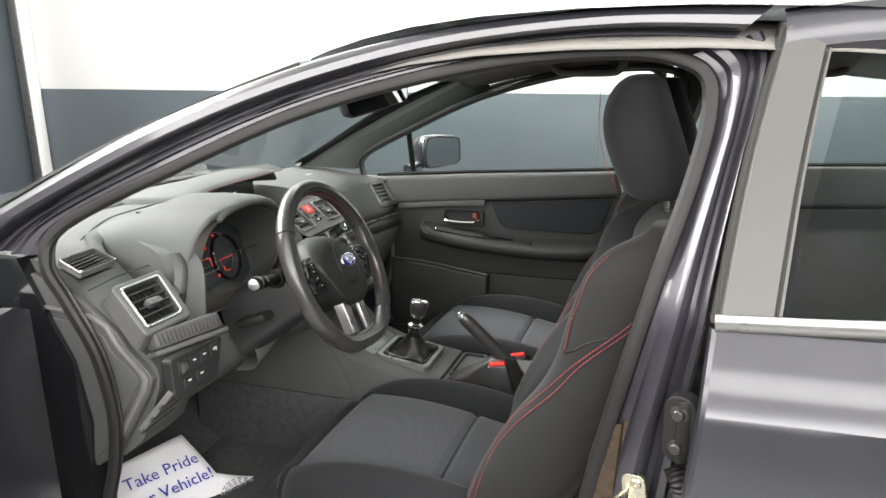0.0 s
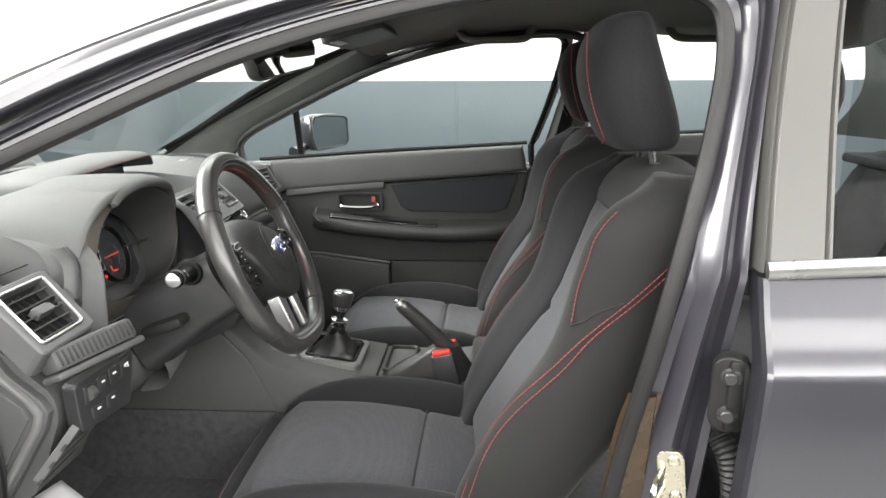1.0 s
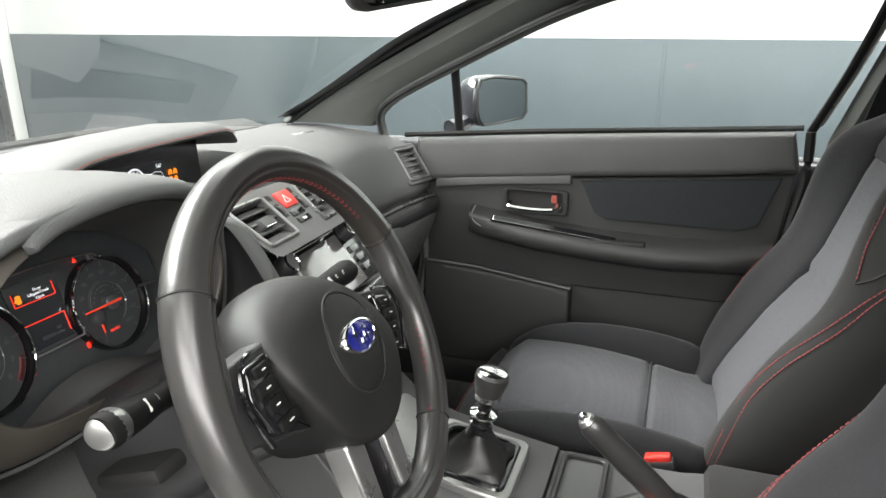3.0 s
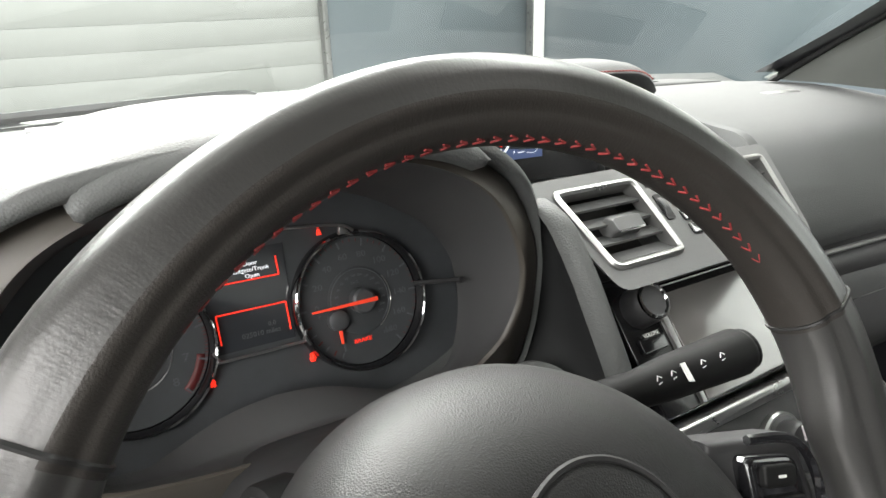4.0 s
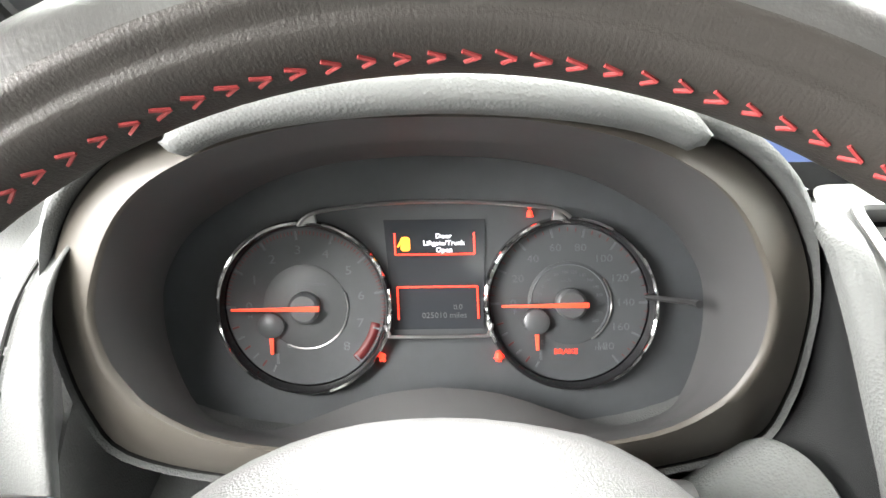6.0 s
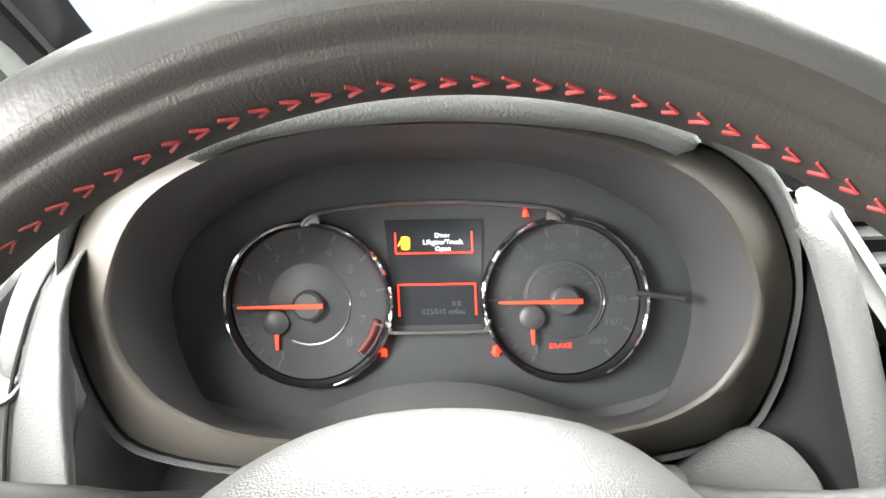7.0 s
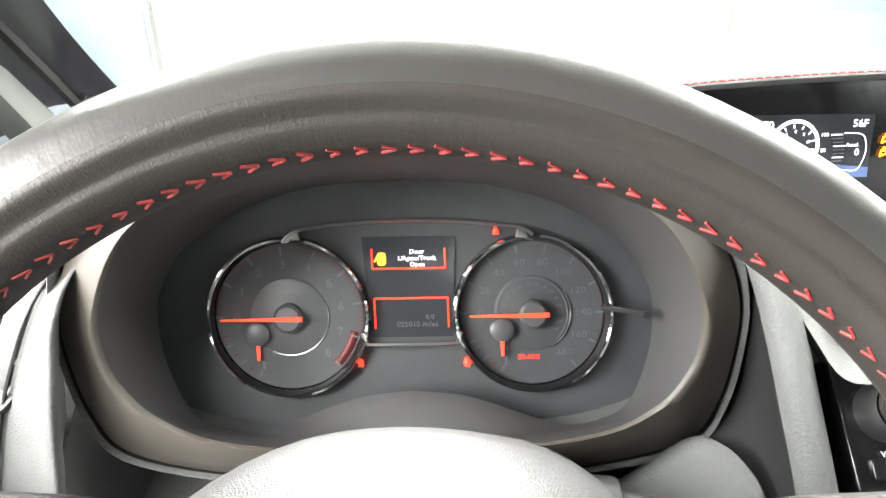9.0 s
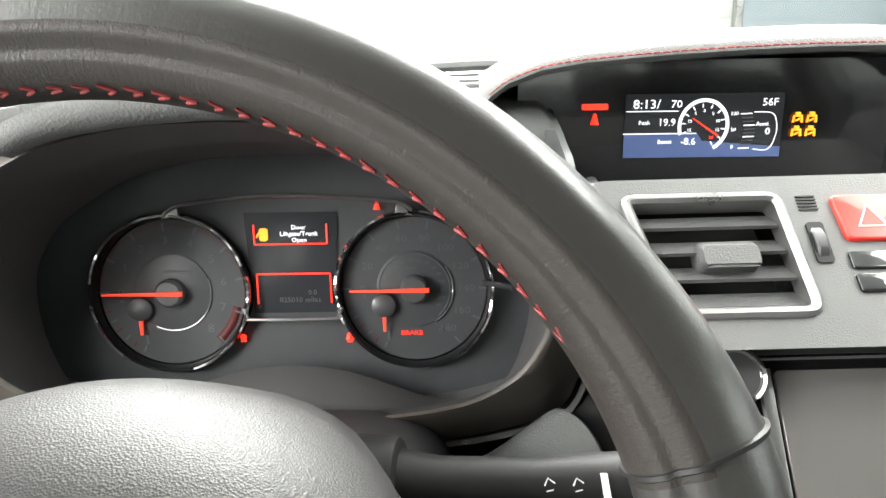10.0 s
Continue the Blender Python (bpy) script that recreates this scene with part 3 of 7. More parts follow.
glass = solid("side_window", sheet(rowsg), REAR_GLASS, rear_door, "dark tinted window glass", facing=(-3, -1, 1.2))
glass.visible_shadow = False
solid("inner_panel", box((-0.69, -1.2, 0.70), (0.03, 0.8, 0.58), 0.01), DOOR_SOFT, rear_door)
# hinge bolts between the pillar and the rear door
hinge = solid("hinge", box((-0.752, -0.745, 0.835), (0.02, 0.02, 0.10), 0.004), RUBBER, rear_door, "black painted door hinge with two bolts")
FH = Frame((-0.752, -0.740, 0.835), (-0.35, -1, 0), (0, 0.08, 1))
solid("hinge_leaf", prism(FH, rounded(0.046, 0.108, 0.022), -0.02, 0.004, 0.003), RUBBER, rear_door)
for b in (0.028, -0.026):
    solid("hinge_bolt", disc_stack(shifted(FH, 0, b, 0.004), [(0.013, 0), (0.013, 0.003), (0.009, 0.0045), (0.009, 0.010), (0.007, 0.012), (0.004, 0.012)], 12), PLASTIC, rear_door)
harness = thing("wiring_sleeve", (-0.76, -0.742, 0.7), "black ribbed rubber wiring sleeve at the hinge", "cable sleeve")
line = spline([(-0.735, -0.738, 0.765), (-0.750, -0.750, 0.742), (-0.757, -0.757, 0.70), (-0.750, -0.762, 0.64), (-0.735, -0.762, 0.58)], 10)
solid("sleeve", tube(line, [0.014 + (0.003 if k % 2 else 0) for k in range(len(line))], 10), RUBBER, harness)

# roof skin, headliner
rows, rows2 = [], []
for y, zc, w in ((-0.0, 1.372, 0.545), (-0.12, 1.415, 0.55), (-0.35, 1.45, 0.555), (-0.7, 1.462, 0.555), (-1.1, 1.44, 0.55), (-1.5, 1.38, 0.54)):
    rows.append([Vector((w * f, y - 0.06 * f * f * (1 if y > -0.2 else 0.3), zc - 0.03 * f * f + 0.01)) for f in (-1, -0.75, -0.5, -0.25, 0, 0.25, 0.5, 0.75, 1)])
    rows2.append([Vector((w * f * 1.05, y - 0.06 * f * f * (1 if y > -0.2 else 0.3), zc - 0.022 - 0.064 * abs(f) ** 6)) for f in (-1, -0.75, -0.5, -0.25, 0, 0.25, 0.5, 0.75, 1)])
solid("roof", sheet(rows), PAINT, car, sub=1)
solid("headliner", sheet(rows2), ROOF_CLOTH, car, "dark fabric headliner", sub=1, thick=0.008)

# windscreen and cowl
W = []
for j in range(9):
    f = j / 8
    row = []
    for i in range(13):
        u = -1 + i / 6
        low = Vector((0.72 * u, 0.86 - 0.17 * u * u, 0.975))
        high = Vector((0.555 * u, 0.03 - 0.10 * u * u, 1.375 - 0.02 * u * u))
        p = low.lerp(high, f) + Vector((0, 0.0, 0.03 * math.sin(math.pi * f)))
        row.append(flared(p, 0.05 * max(0.0, -u - 0.4) / 0.6))
    W.append(row)
screen = solid("windscreen", sheet(W), GLASS, car, "clear windscreen with a faint green tint", angle=180, facing=(0, 0, 0.7))
screen.visible_shadow = False
solid("windscreen_border", tube([p + Vector((0, 0, -0.004)) for p in W[0]], 0.009, 6, flat=1.6), RUBBER, car)
for s in (0, -1):
    solid("pillar_seal", tube([r[s] + Vector((0.006 if s == 0 else -0.006, -0.004, -0.004)) for r in W], 0.007, 6), RUBBER, car)
solid("cowl", sheet([[Vector((0.74 * u, 0.875 - 0.17 * u * u + d, z)) for u in (-1, -0.6, -0.3, 0, 0.3, 0.6, 1)] for d, z in ((-0.02, 0.968), (0.05, 0.968), (0.12, 0.985), (0.14, 0.975))]), PLASTIC, car)
solid("bonnet", sheet([[Vector((0.78 * u, 1.0 - 0.17 * u * u + d, z - 0.05 * u * u)) for u in (-1, -0.8, -0.55, -0.3, 0, 0.3, 0.55, 0.8, 1)] for d, z in ((0, 0.96), (0.02, 0.972), (0.3, 0.955), (0.6, 0.915), (0.8, 0.86), (0.9, 0.76), (0.92, 0.5))]), PAINT, car, sub=1)
for k, (a, b) in enumerate((((-0.55, 0.82, 0.975), (0.05, 0.895, 0.975)), ((0.02, 0.885, 0.975), (0.56, 0.82, 0.98)))):
    wiper = thing("wiper", a, "black windscreen wiper at rest on the glass", "wiper", "windscreen wipers")
    m = Vector(a).lerp(Vector(b), 0.5) + Vector((0, 0.02, 0.005))
    solid("blade", tube(spline([a, m, b], 8), 0.006, 6), RUBBER, wiper)
    solid("arm", tube(spline([Vector(a) + Vector((0.02, 0.06, 0.01)), m + Vector((0, 0.012, 0.016)), m + Vector((0.05, 0.0, 0.012))], 6), 0.008, 6, flat=0.6), PLASTIC, wiper)

# A pillar trims inside
for s in (-1, 1):
    rows = []
    for f in (0, 0.15, 0.3, 0.5, 0.7, 0.85, 1.0):
        a = Vector((0.72, 0.68, 0.985)).lerp(Vector((0.555, -0.06, 1.35)), f)
        b = Vector((0.705, 0.43, 1.03)).lerp(Vector((0.60, -0.13, 1.30)), f)
        if f == 0:
            b.z = 0.985
        if s < 0:
            a, b = a.lerp(b, 0.25), b.lerp(a, 0.30) + Vector((-0.025, 0, 0))
        m = a.lerp(b, 0.5) + Vector((-0.018, -0.012, 0.004))
        line = [Vector((s * p.x, p.y, p.z)) for p in (a + Vector((0.01, 0.02, 0)), a, a.lerp(m, 0.5) + Vector((-0.008, 0, 0)), m, b.lerp(m, 0.4) + Vector((-0.006, -0.004, 0)), b, b + Vector((0.03 if s > 0 else 0.012, -0.004, 0.0)))]
        rows.append([flared(p) for p in line] if s < 0 else line)
    solid("windscreen_pillar_trim", sheet(rows), DARKLINER, car, "grey green windscreen pillar trim")

# sill and floor
solid("floor_pan", sheet([[Vector((x, y, z)) for y in (-1.2, -0.6, -0.2, 0.2, 0.45, 0.62, 0.75)] for x, z in ((-0.70, 0.30), (-0.66, 0.285), (-0.4, 0.275), (-0.17, 0.28), (0.17, 0.28), (0.4, 0.275), (0.66, 0.285), (0.70, 0.30))]), CARPET, car, "black carpeted floor pan")
solid("fire_wall", sheet([[Vector((x, y, z)) for y, z in ((0.45, 0.27), (0.62, 0.36), (0.74, 0.55), (0.76, 0.92))] for x in (-0.70, -0.3, 0.3, 0.70)]), CARPET, car)
for s in (-1, 1):
    solid("sill", box((s * 0.735, -0.12, 0.32), (0.11, 1.0, 0.10), 0.02), PLASTIC, car)
    solid("side_shell", box((s * 0.80, -0.2 if s > 0 else 0.95, 0.6), (0.05, 2.4 if s > 0 else 0.9, 0.7), 0.02), PAINT, car)
solid("rear_shell", box((0, -2.0, 0.75), (1.5, 0.06, 0.75), 0.03), PAINT, car)
solid("parcel_shelf", box((0, -1.78, 0.985), (1.36, 0.46, 0.03), 0.01), CARPET, car)
rowsr = [[Vector((0.66 * u * (1 - 0.12 * f), -2.0 + 0.5 * f, 1.0 + 0.36 * f)) for u in (-1, -0.5, 0, 0.5, 1)] for f in (0, 0.5, 1)]
rg = solid("rear_window", sheet(rowsr), SIDE_GLASS, car, "tinted rear window", facing=(0, 0, 0.9))
rg.visible_shadow = False
for s in (-1, 1):
    q = [(-1.5, 1.06), (-1.55, 1.2), (-1.5, 1.36)]
    solid("rear_pillar_trim", band(q, [(-2.02, 1.0), (-1.9, 1.15), (-1.55, 1.37)], [(0, 0.03), (0.5, 0.0), (1, 0.05)], s), DARKLINER, car)
# inner kick structure and hinge side of the opening
solid("hinge_pillar", sheet([[Vector((x, y, z)) for z, y in ((0.40, 0.36), (0.55, 0.33), (0.66, 0.315), (0.79, 0.335), (0.90, 0.39), (0.99, 0.43))] for x in (-0.69, -0.74)] + [[Vector((-0.775, y + 0.10, z)) for z, y in ((0.40, 0.36), (0.55, 0.34), (0.66, 0.33), (0.79, 0.34), (0.90, 0.39), (0.99, 0.43))]] + [[Vector((-0.79, y + 0.30, z)) for z, y in ((0.40, 0.36), (0.55, 0.34), (0.66, 0.33), (0.79, 0.34), (0.90, 0.39), (0.99, 0.43))]]), PIANO, car, "black hinge pillar with round rubber plugs")
for k, (y, z) in enumerate(((0.40, 0.86), (0.41, 0.80), (0.385, 0.735))):
    solid("rubber_plug", disc_stack(Frame((-0.772, y + 0.03, z), (0.3, -1, 0), (0, 0, 1)), [(0.016, -0.004), (0.016, 0.004), (0.011, 0.008), (0.004, 0.009)], 18), RUBBER, car)
# outer wing ahead of the door
solid("front_wing", sheet([[Vector((-x, y, z)) for y, z, x in ((0.42 + d, 0.45, 0.82), (0.43 + d, 0.7, 0.825), (0.46 + d, 0.88, 0.80), (0.50 + d, 0.96, 0.77), (0.58 + d, 1.0, 0.74))] for d in (0.0, 0.15, 0.4, 0.8)]), PAINT, car)

# ---- driver's door, open ----
ddoor = thing("driver_door", (-0.80, 0.42, 0.35), "open dark grey driver's door seen from its hinge edge", "car door")
ca, sa = math.cos(radians(24)), math.sin(radians(24))
FD = Frame((-0.80, 0.40, 0.0), (-ca, -sa, 0), (0, 0, 1))
# outline in the door's own plane: along from the hinge, up
dout = [(0.0, 0.40), (0.03, 0.36), (0.9, 0.36), (1.0, 0.45), (1.02, 0.75), (1.0, 0.97), (0.5, 0.955), (0.05, 0.94), (0.0, 0.92)]
solid("door_shell", prism(FD, dout, -0.10, 0.03, 0.012), PAINT, ddoor)
solid("inner_panel", prism(FD, shrink(dout, 0.03), 0.028, 0.075, 0.02), DOOR_SOFT, ddoor, "dark grained inner panel")
solid("armrest", box(FD(0.5, 0.68, 0.09), (0.5, 0.09, 0.07), 0.03, FD.matrix().to_3x3().to_4x4()), DOOR_SOFT, ddoor)
solid("window_frame", tube(spline([FD(0.0, 0.94, -0.03), FD(0.28, 1.12, -0.05), FD(0.62, 1.28, -0.09), FD(0.92, 1.33, -0.10), FD(1.0, 1.2, -0.07), FD(1.01, 0.97, -0.03)], 6), 0.014, 8, flat=1.6), RUBBER, ddoor)

ddoor.location += Vector((-0.045, 0.036, 0))  # swung wide open

# ---- passenger door, shut ----
pdoor = thing("passenger_door", (0.70, -0.1, 0.35), "dark trimmed front passenger door, shut, seen from inside", "car door")
FP = Frame((0.69, 0, 0), (0, -1, 0), (0, 0, 1))  # along: towards the rear; up; out: into the car
upper = [(-0.30, 0.845), (-0.30, 0.962), (0.0, 0.985), (0.3, 1.003), (0.545, 1.018), (0.565, 0.93), (0.4, 0.912), (0.08, 0.887), (-0.254, 0.857)]
solid("upper_trim", prism(FP, upper[::-1], -0.045, 0.0, 0.018, 4), DASH_HARD, pdoor, "grained upper door trim")
mid = [(-0.28, 0.60), (-0.28, 0.85), (0.08, 0.884), (0.4, 0.909), (0.56, 0.925), (0.55, 0.80), (0.53, 0.60)]
solid("middle_panel", prism(FP, mid[::-1], -0.05, -0.022, 0.008), DOOR_SOFT, pdoor)
cloth = [(0.105, 0.878), (0.14, 0.80), (0.17, 0.785), (0.46, 0.783), (0.50, 0.80), (0.535, 0.915), (0.4, 0.902)]
solid("cloth_insert", prism(FP, cloth, -0.03, -0.014, 0.006), DOOR_CLOTH, pdoor, "black cloth insert")
bez = [(-0.25, 0.862), (0.085, 0.893), (0.085, 0.870), (-0.1, 0.855), (-0.25, 0.838)]
solid("trim_strip", prism(FP, bez, -0.03, -0.004, 0.004), DASH_HARD, pdoor, "satin grey trim strip")
solid("handle_recess", collar(FP, [(a + 0.0, b + 0.818) for a, b in rounded(0.16, 0.064, 0.012)], [(a, b + 0.82) for a, b in rounded(0.135, 0.046, 0.010)], -0.024, -0.008, 0.003), PLASTIC, pdoor)
solid("recess_back", prism(FP, [(a, b + 0.82) for a, b in rounded(0.138, 0.05, 0.010)], -0.03, -0.0215), BLACK, pdoor)
solid("door_handle", tube(spline([FP(-0.062, 0.812, -0.01), FP(-0.055, 0.806, 0.002), FP(0.0, 0.803, 0.006), FP(0.05, 0.806, 0.004), FP(0.06, 0.815, -0.008)], 6), 0.006, 8, flat=1.5), CHROME, pdoor, "chrome pull handle")
solid("lock_knob", box(FP(0.047, 0.829, -0.008), (0.010, 0.013, 0.020), 0.003), LOCK_RED, pdoor, "lock knob with a red mark")
arm_line = spline([FP(-0.145, 0.80, 0.0), FP(-0.15, 0.772, 0.01), FP(-0.12, 0.752, 0.025), FP(0.0, 0.735, 0.04), FP(0.15, 0.722, 0.048), FP(0.28, 0.712, 0.05)], 6)
solid("armrest", loft([[FP(a, b + h, c) for b, c in ((0.70 - k, -0.03), (0.70 - k, 0.03 * e), (0.715 - k, 0.052 * e), (0.735 - k, 0.056 * e), (0.75 - k, 0.05 * e), (0.758 - k, 0.02 * e), (0.77 - k, -0.03))] for a, h, k, e in ((-0.16, 0.03, 0.0, 0.15), (-0.12, 0.022, 0.0, 0.5), (0.0, 0.008, 0.003, 0.85), (0.15, 0.0, 0.008, 1.0), (0.3, -0.004, 0.01, 1.05), (0.42, 0.0, 0.01, 0.95), (0.5, 0.002, 0.01, 0.6), (0.535, 0.002, 0.01, 0.1))]), DOOR_SOFT, pdoor, angle=60)
solid("switch_plate", prism(Frame(FP(0.05, 0.752, 0.022), (0, -1, -0.10), (-0.75, 0, 0.6)), rounded(0.30, 0.036, 0.012), -0.01, 0.004, 0.003), PIANO, pdoor, "gloss black switch plate")
for a in (-0.03, 0.0, 0.055):
    solid("switch", box(FP(a, 0.758, 0.024), (0.018, 0.022, 0.008), 0.002), PLASTIC, pdoor)
solid("pull_cup", box(FP(0.20, 0.742, 0.028), (0.03, 0.13, 0.016), 0.006), BLACK, pdoor)
solid("accent_line", tube(arm_line, 0.0022, 6), DASH_EDGE, pdoor, "thin silver accent line")
solid("lower_panel", prism(FP, [(-0.30, 0.33), (0.56, 0.33), (0.56, 0.715), (-0.30, 0.70)], -0.05, -0.03, 0.008), DOOR_SOFT, pdoor)
solid("map_pocket", prism(FP, [(-0.28, 0.36), (0.10, 0.36), (0.10, 0.60), (-0.14, 0.632), (-0.28, 0.64)], -0.03, 0.012, 0.014), DOOR_SOFT, pdoor)
solid("pocket_edge", tube([FP(-0.27, 0.643, 0.008), FP(-0.14, 0.637, 0.010), FP(0.10, 0.604, 0.010)], 0.004, 6), DASH_HARD, pdoor)
solid("belt_seal", tube([FP(-0.34, 0.966, -0.03), FP(0.0, 0.992, -0.03), FP(0.3, 1.010, -0.03), FP(0.56, 1.026, -0.03)], 0.007, 6), RUBBER, pdoor)


def pside(y, z, d=0.0):
    return side(y, z, d, 1)


WIN_TOP = [(0.43, 1.02), (0.30, 1.09), (0.163, 1.165), (0.0, 1.243), (-0.10, 1.28), (-0.25, 1.322), (-0.40, 1.352), (-0.55, 1.366), (-0.62, 1.366)]
solid("window_frame", tube(spline([pside(y, z, 0.005) for y, z in WIN_TOP + [(-0.652, 1.35), (-0.655, 1.31), (-0.62, 1.16), (-0.575, 1.02)]], 5), 0.0075, 8, flat=1.6), RUBBER, pdoor)
solid("frame_cover", tube(spline([pside(y + 0.004, z + 0.016, 0.0) for y, z in WIN_TOP + [(-0.662, 1.352), (-0.67, 1.31), (-0.635, 1.16), (-0.59, 1.02)]], 5), 0.009, 8, flat=1.4), SILVER, pdoor, "bright window frame cover")
solid("quarter_post", tube([pside(0.2, 0.975, 0.004), pside(0.192, 1.15, 0.004)], 0.008, 8, flat=1.3), RUBBER, pdoor)
g = solid("door_window", sheet([[pside(y, 0.95 + (zt - 0.95) * f, 0.0) for y, zt in [(0.42, 1.02)] + WIN_TOP[1:] + [(-0.66, 1.30)]] for f in (0, 0.5, 1)]), SIDE_GLASS, pdoor, "clear side window glass", angle=180, facing=(0, 0, 1.0))
g.visible_shadow = False
solid("door_edge", tube(spline([FP(0.572, 1.02, -0.01), FP(0.575, 0.92, -0.01), FP(0.56, 0.8, -0.012), FP(0.545, 0.6, -0.02)], 6), 0.010, 8), RUBBER, pdoor)

# exterior mirror on the passenger side
mirror = thing("side_mirror", (0.80, 0.2, 0.97), "chrome edged passenger door mirror", "mirror")
FM = Frame((0.855, 0.125, 1.05), (0.84, -0.54, 0), (0, 0.04, 1))
mo = [(-0.082, -0.052), (-0.07, -0.064), (0.07, -0.054), (0.088, -0.035), (0.086, 0.045), (0.072, 0.056), (-0.03, 0.064), (-0.075, 0.058), (-0.088, 0.03), (-0.088, -0.03)]
shell = [[FM(a * k, b * k, c) for a, b in mo] for k, c in ((1.0, 0.0), (1.08, -0.005), (1.12, -0.03), (1.05, -0.07), (0.8, -0.10), (0.3, -0.115))]
solid("housing", loft(shell), PAINT, mirror, sub=1)
solid("bezel", collar(FM, mo, [(a * 0.93, b * 0.9) for a, b in mo], -0.01, 0.004, 0.002), PLASTIC, mirror)
solid("mirror_glass", prism(FM, [(a * 0.92, b * 0.89) for a, b in mo], -0.006, 0.001), MIRROR, mirror)
solid("foot", tube([(0.74, 0.23, 0.985), (0.77, 0.215, 0.99), (0.82, 0.20, 1.0)], [0.022, 0.02, 0.02], 8), PAINT, mirror)
solid("turn_signal", box(FM(0.02, -0.03, -0.10), (0.10, 0.014, 0.02), 0.004), SILVER, mirror)

# passenger centre pillar, rear door and seat belt
solid("centre_pillar_trim", loft([[Vector((x, y, z)) for x, y in ((side_x(z) - 0.01, y0 + 0.05), (side_x(z) - 0.045, y0 + 0.03), (side_x(z) - 0.05, y0 - 0.05), (side_x(z) - 0.01, y0 - 0.07))] for z, y0 in ((0.4, -0.62), (0.8, -0.64), (1.0, -0.66), (1.2, -0.71), (1.38, -0.76))]), DARKLINER, car, "dark centre pillar trim")
prear = thing("rear_door", (0.70, -1.1, 0.35), "dark trimmed rear passenger door, shut, seen from inside", "car door")
solid("upper_trim", prism(FP, [(0.70, 0.90), (0.70, 1.04), (1.5, 1.075), (1.5, 0.95)][::-1], -0.045, 0.0, 0.015), DASH_HARD, prear)
solid("lower_panel", prism(FP, [(0.70, 0.35), (0.70, 0.895), (1.5, 0.945), (1.5, 0.35)][::-1], -0.05, -0.012, 0.01), DOOR_SOFT, prear)
solid("belt_seal", tube([FP(0.72, 1.046, -0.03), FP(1.5, 1.08, -0.03)], 0.007, 6), RUBBER, prear)
solid("window_frame", tube(spline([pside(-0.80, 1.03, 0.005), pside(-0.83, 1.2, 0.005), pside(-0.86, 1.34, 0.005), pside(-0.92, 1.378, 0.005), pside(-1.15, 1.378, 0.005), pside(-1.4, 1.345, 0.005), pside(-1.5, 1.2, 0.005), pside(-1.5, 1.06, 0.005)], 5), 0.010, 8, flat=1.4), SILVER, prear)
g = solid("door_window", sheet([[pside(y, z, 0.0) for z in (0.98, 1.15, 1.37)] for y in (-0.78, -1.1, -1.5)]), SIDE_GLASS, prear, "clear side window glass", facing=(0, -1, 1.0))
g.visible_shadow = False
belt = thing("seat_belt", (0.62, -0.70, 1.2), "black seat belt webbing hanging on the pillar", "seat belt")
solid("webbing", tube([(0.585, -0.70, 1.25), (0.60, -0.66, 1.05), (0.62, -0.62, 0.85), (0.63, -0.6, 0.5)], 0.022, 6, flat=0.1, up=(0, 1, 0)), CLOTH_DARK, belt)
solid("guide", box((0.587, -0.70, 1.25), (0.02, 0.06, 0.035), 0.006), PLASTIC, belt)
# grab handles over the windows
for y in (-0.45, -1.05):
    grab = thing("grab_handle", (0.52, y, 1.36), "grey grab handle over the side window", "handle", "grab handles")
    solid("bar", tube(spline([(0.525, y + 0.105, 1.385), (0.510, y + 0.095, 1.362), (0.502, y + 0.065, 1.350), (0.502, y - 0.065, 1.350), (0.510, y - 0.095, 1.362), (0.525, y - 0.105, 1.385)], 5), 0.011, 10, flat=1.3), ROOF_CLOTH, grab)
visor = thing("sun_visor", (0.30, 0.0, 1.35), "folded grey sun visor with a pale label", "sun visor")
FV = Frame((0.33, -0.10, 1.345), (1, 0, 0), (0, -0.95, 0.25))
solid("panel", prism(FV, rounded(0.40, 0.15, 0.03), -0.012, 0.006, 0.005), DARKLINER, visor)
solid("label", prism(shifted(FV, -0.12, -0.045), rounded(0.12, 0.022, 0.003), 0.004, 0.0075), PAPER, visor, "pale printed warning label")
inmir = thing("rear_view_mirror", (-0.03, 0.02, 1.3), "black framed inside mirror hung from the windscreen", "mirror")
FI = Frame((-0.039, 0.004, 1.281), (0.248, -0.061, 0.038), (0, 0.05, 1))
im = [(a * (1 + 0.05 * (b > 0)), b) for a, b in rounded(0.255, 0.066, 0.024)]
solid("housing", loft([[FI(a * k, b * k, c) for a, b in im] for k, c in ((1.0, 0.0), (1.02, -0.008), (0.97, -0.025), (0.7, -0.038), (0.3, -0.042))]), PLASTIC, inmir, angle=60)
solid("mirror_glass", prism(FI, shrink(im, 0.005), -0.004, 0.0015), MIRROR, inmir)
solid("stem", tube([FI(0.0, 0.0, -0.03), FI(0.02, 0.05, -0.05), FI(0.035, 0.09, -0.055)], 0.011, 8), PLASTIC, inmir)

# ---- dashboard ----
dash = thing("dashboard", (0, 0.4, 0.5), "dark grey grained dashboard with silver edged vents", "dashboard")

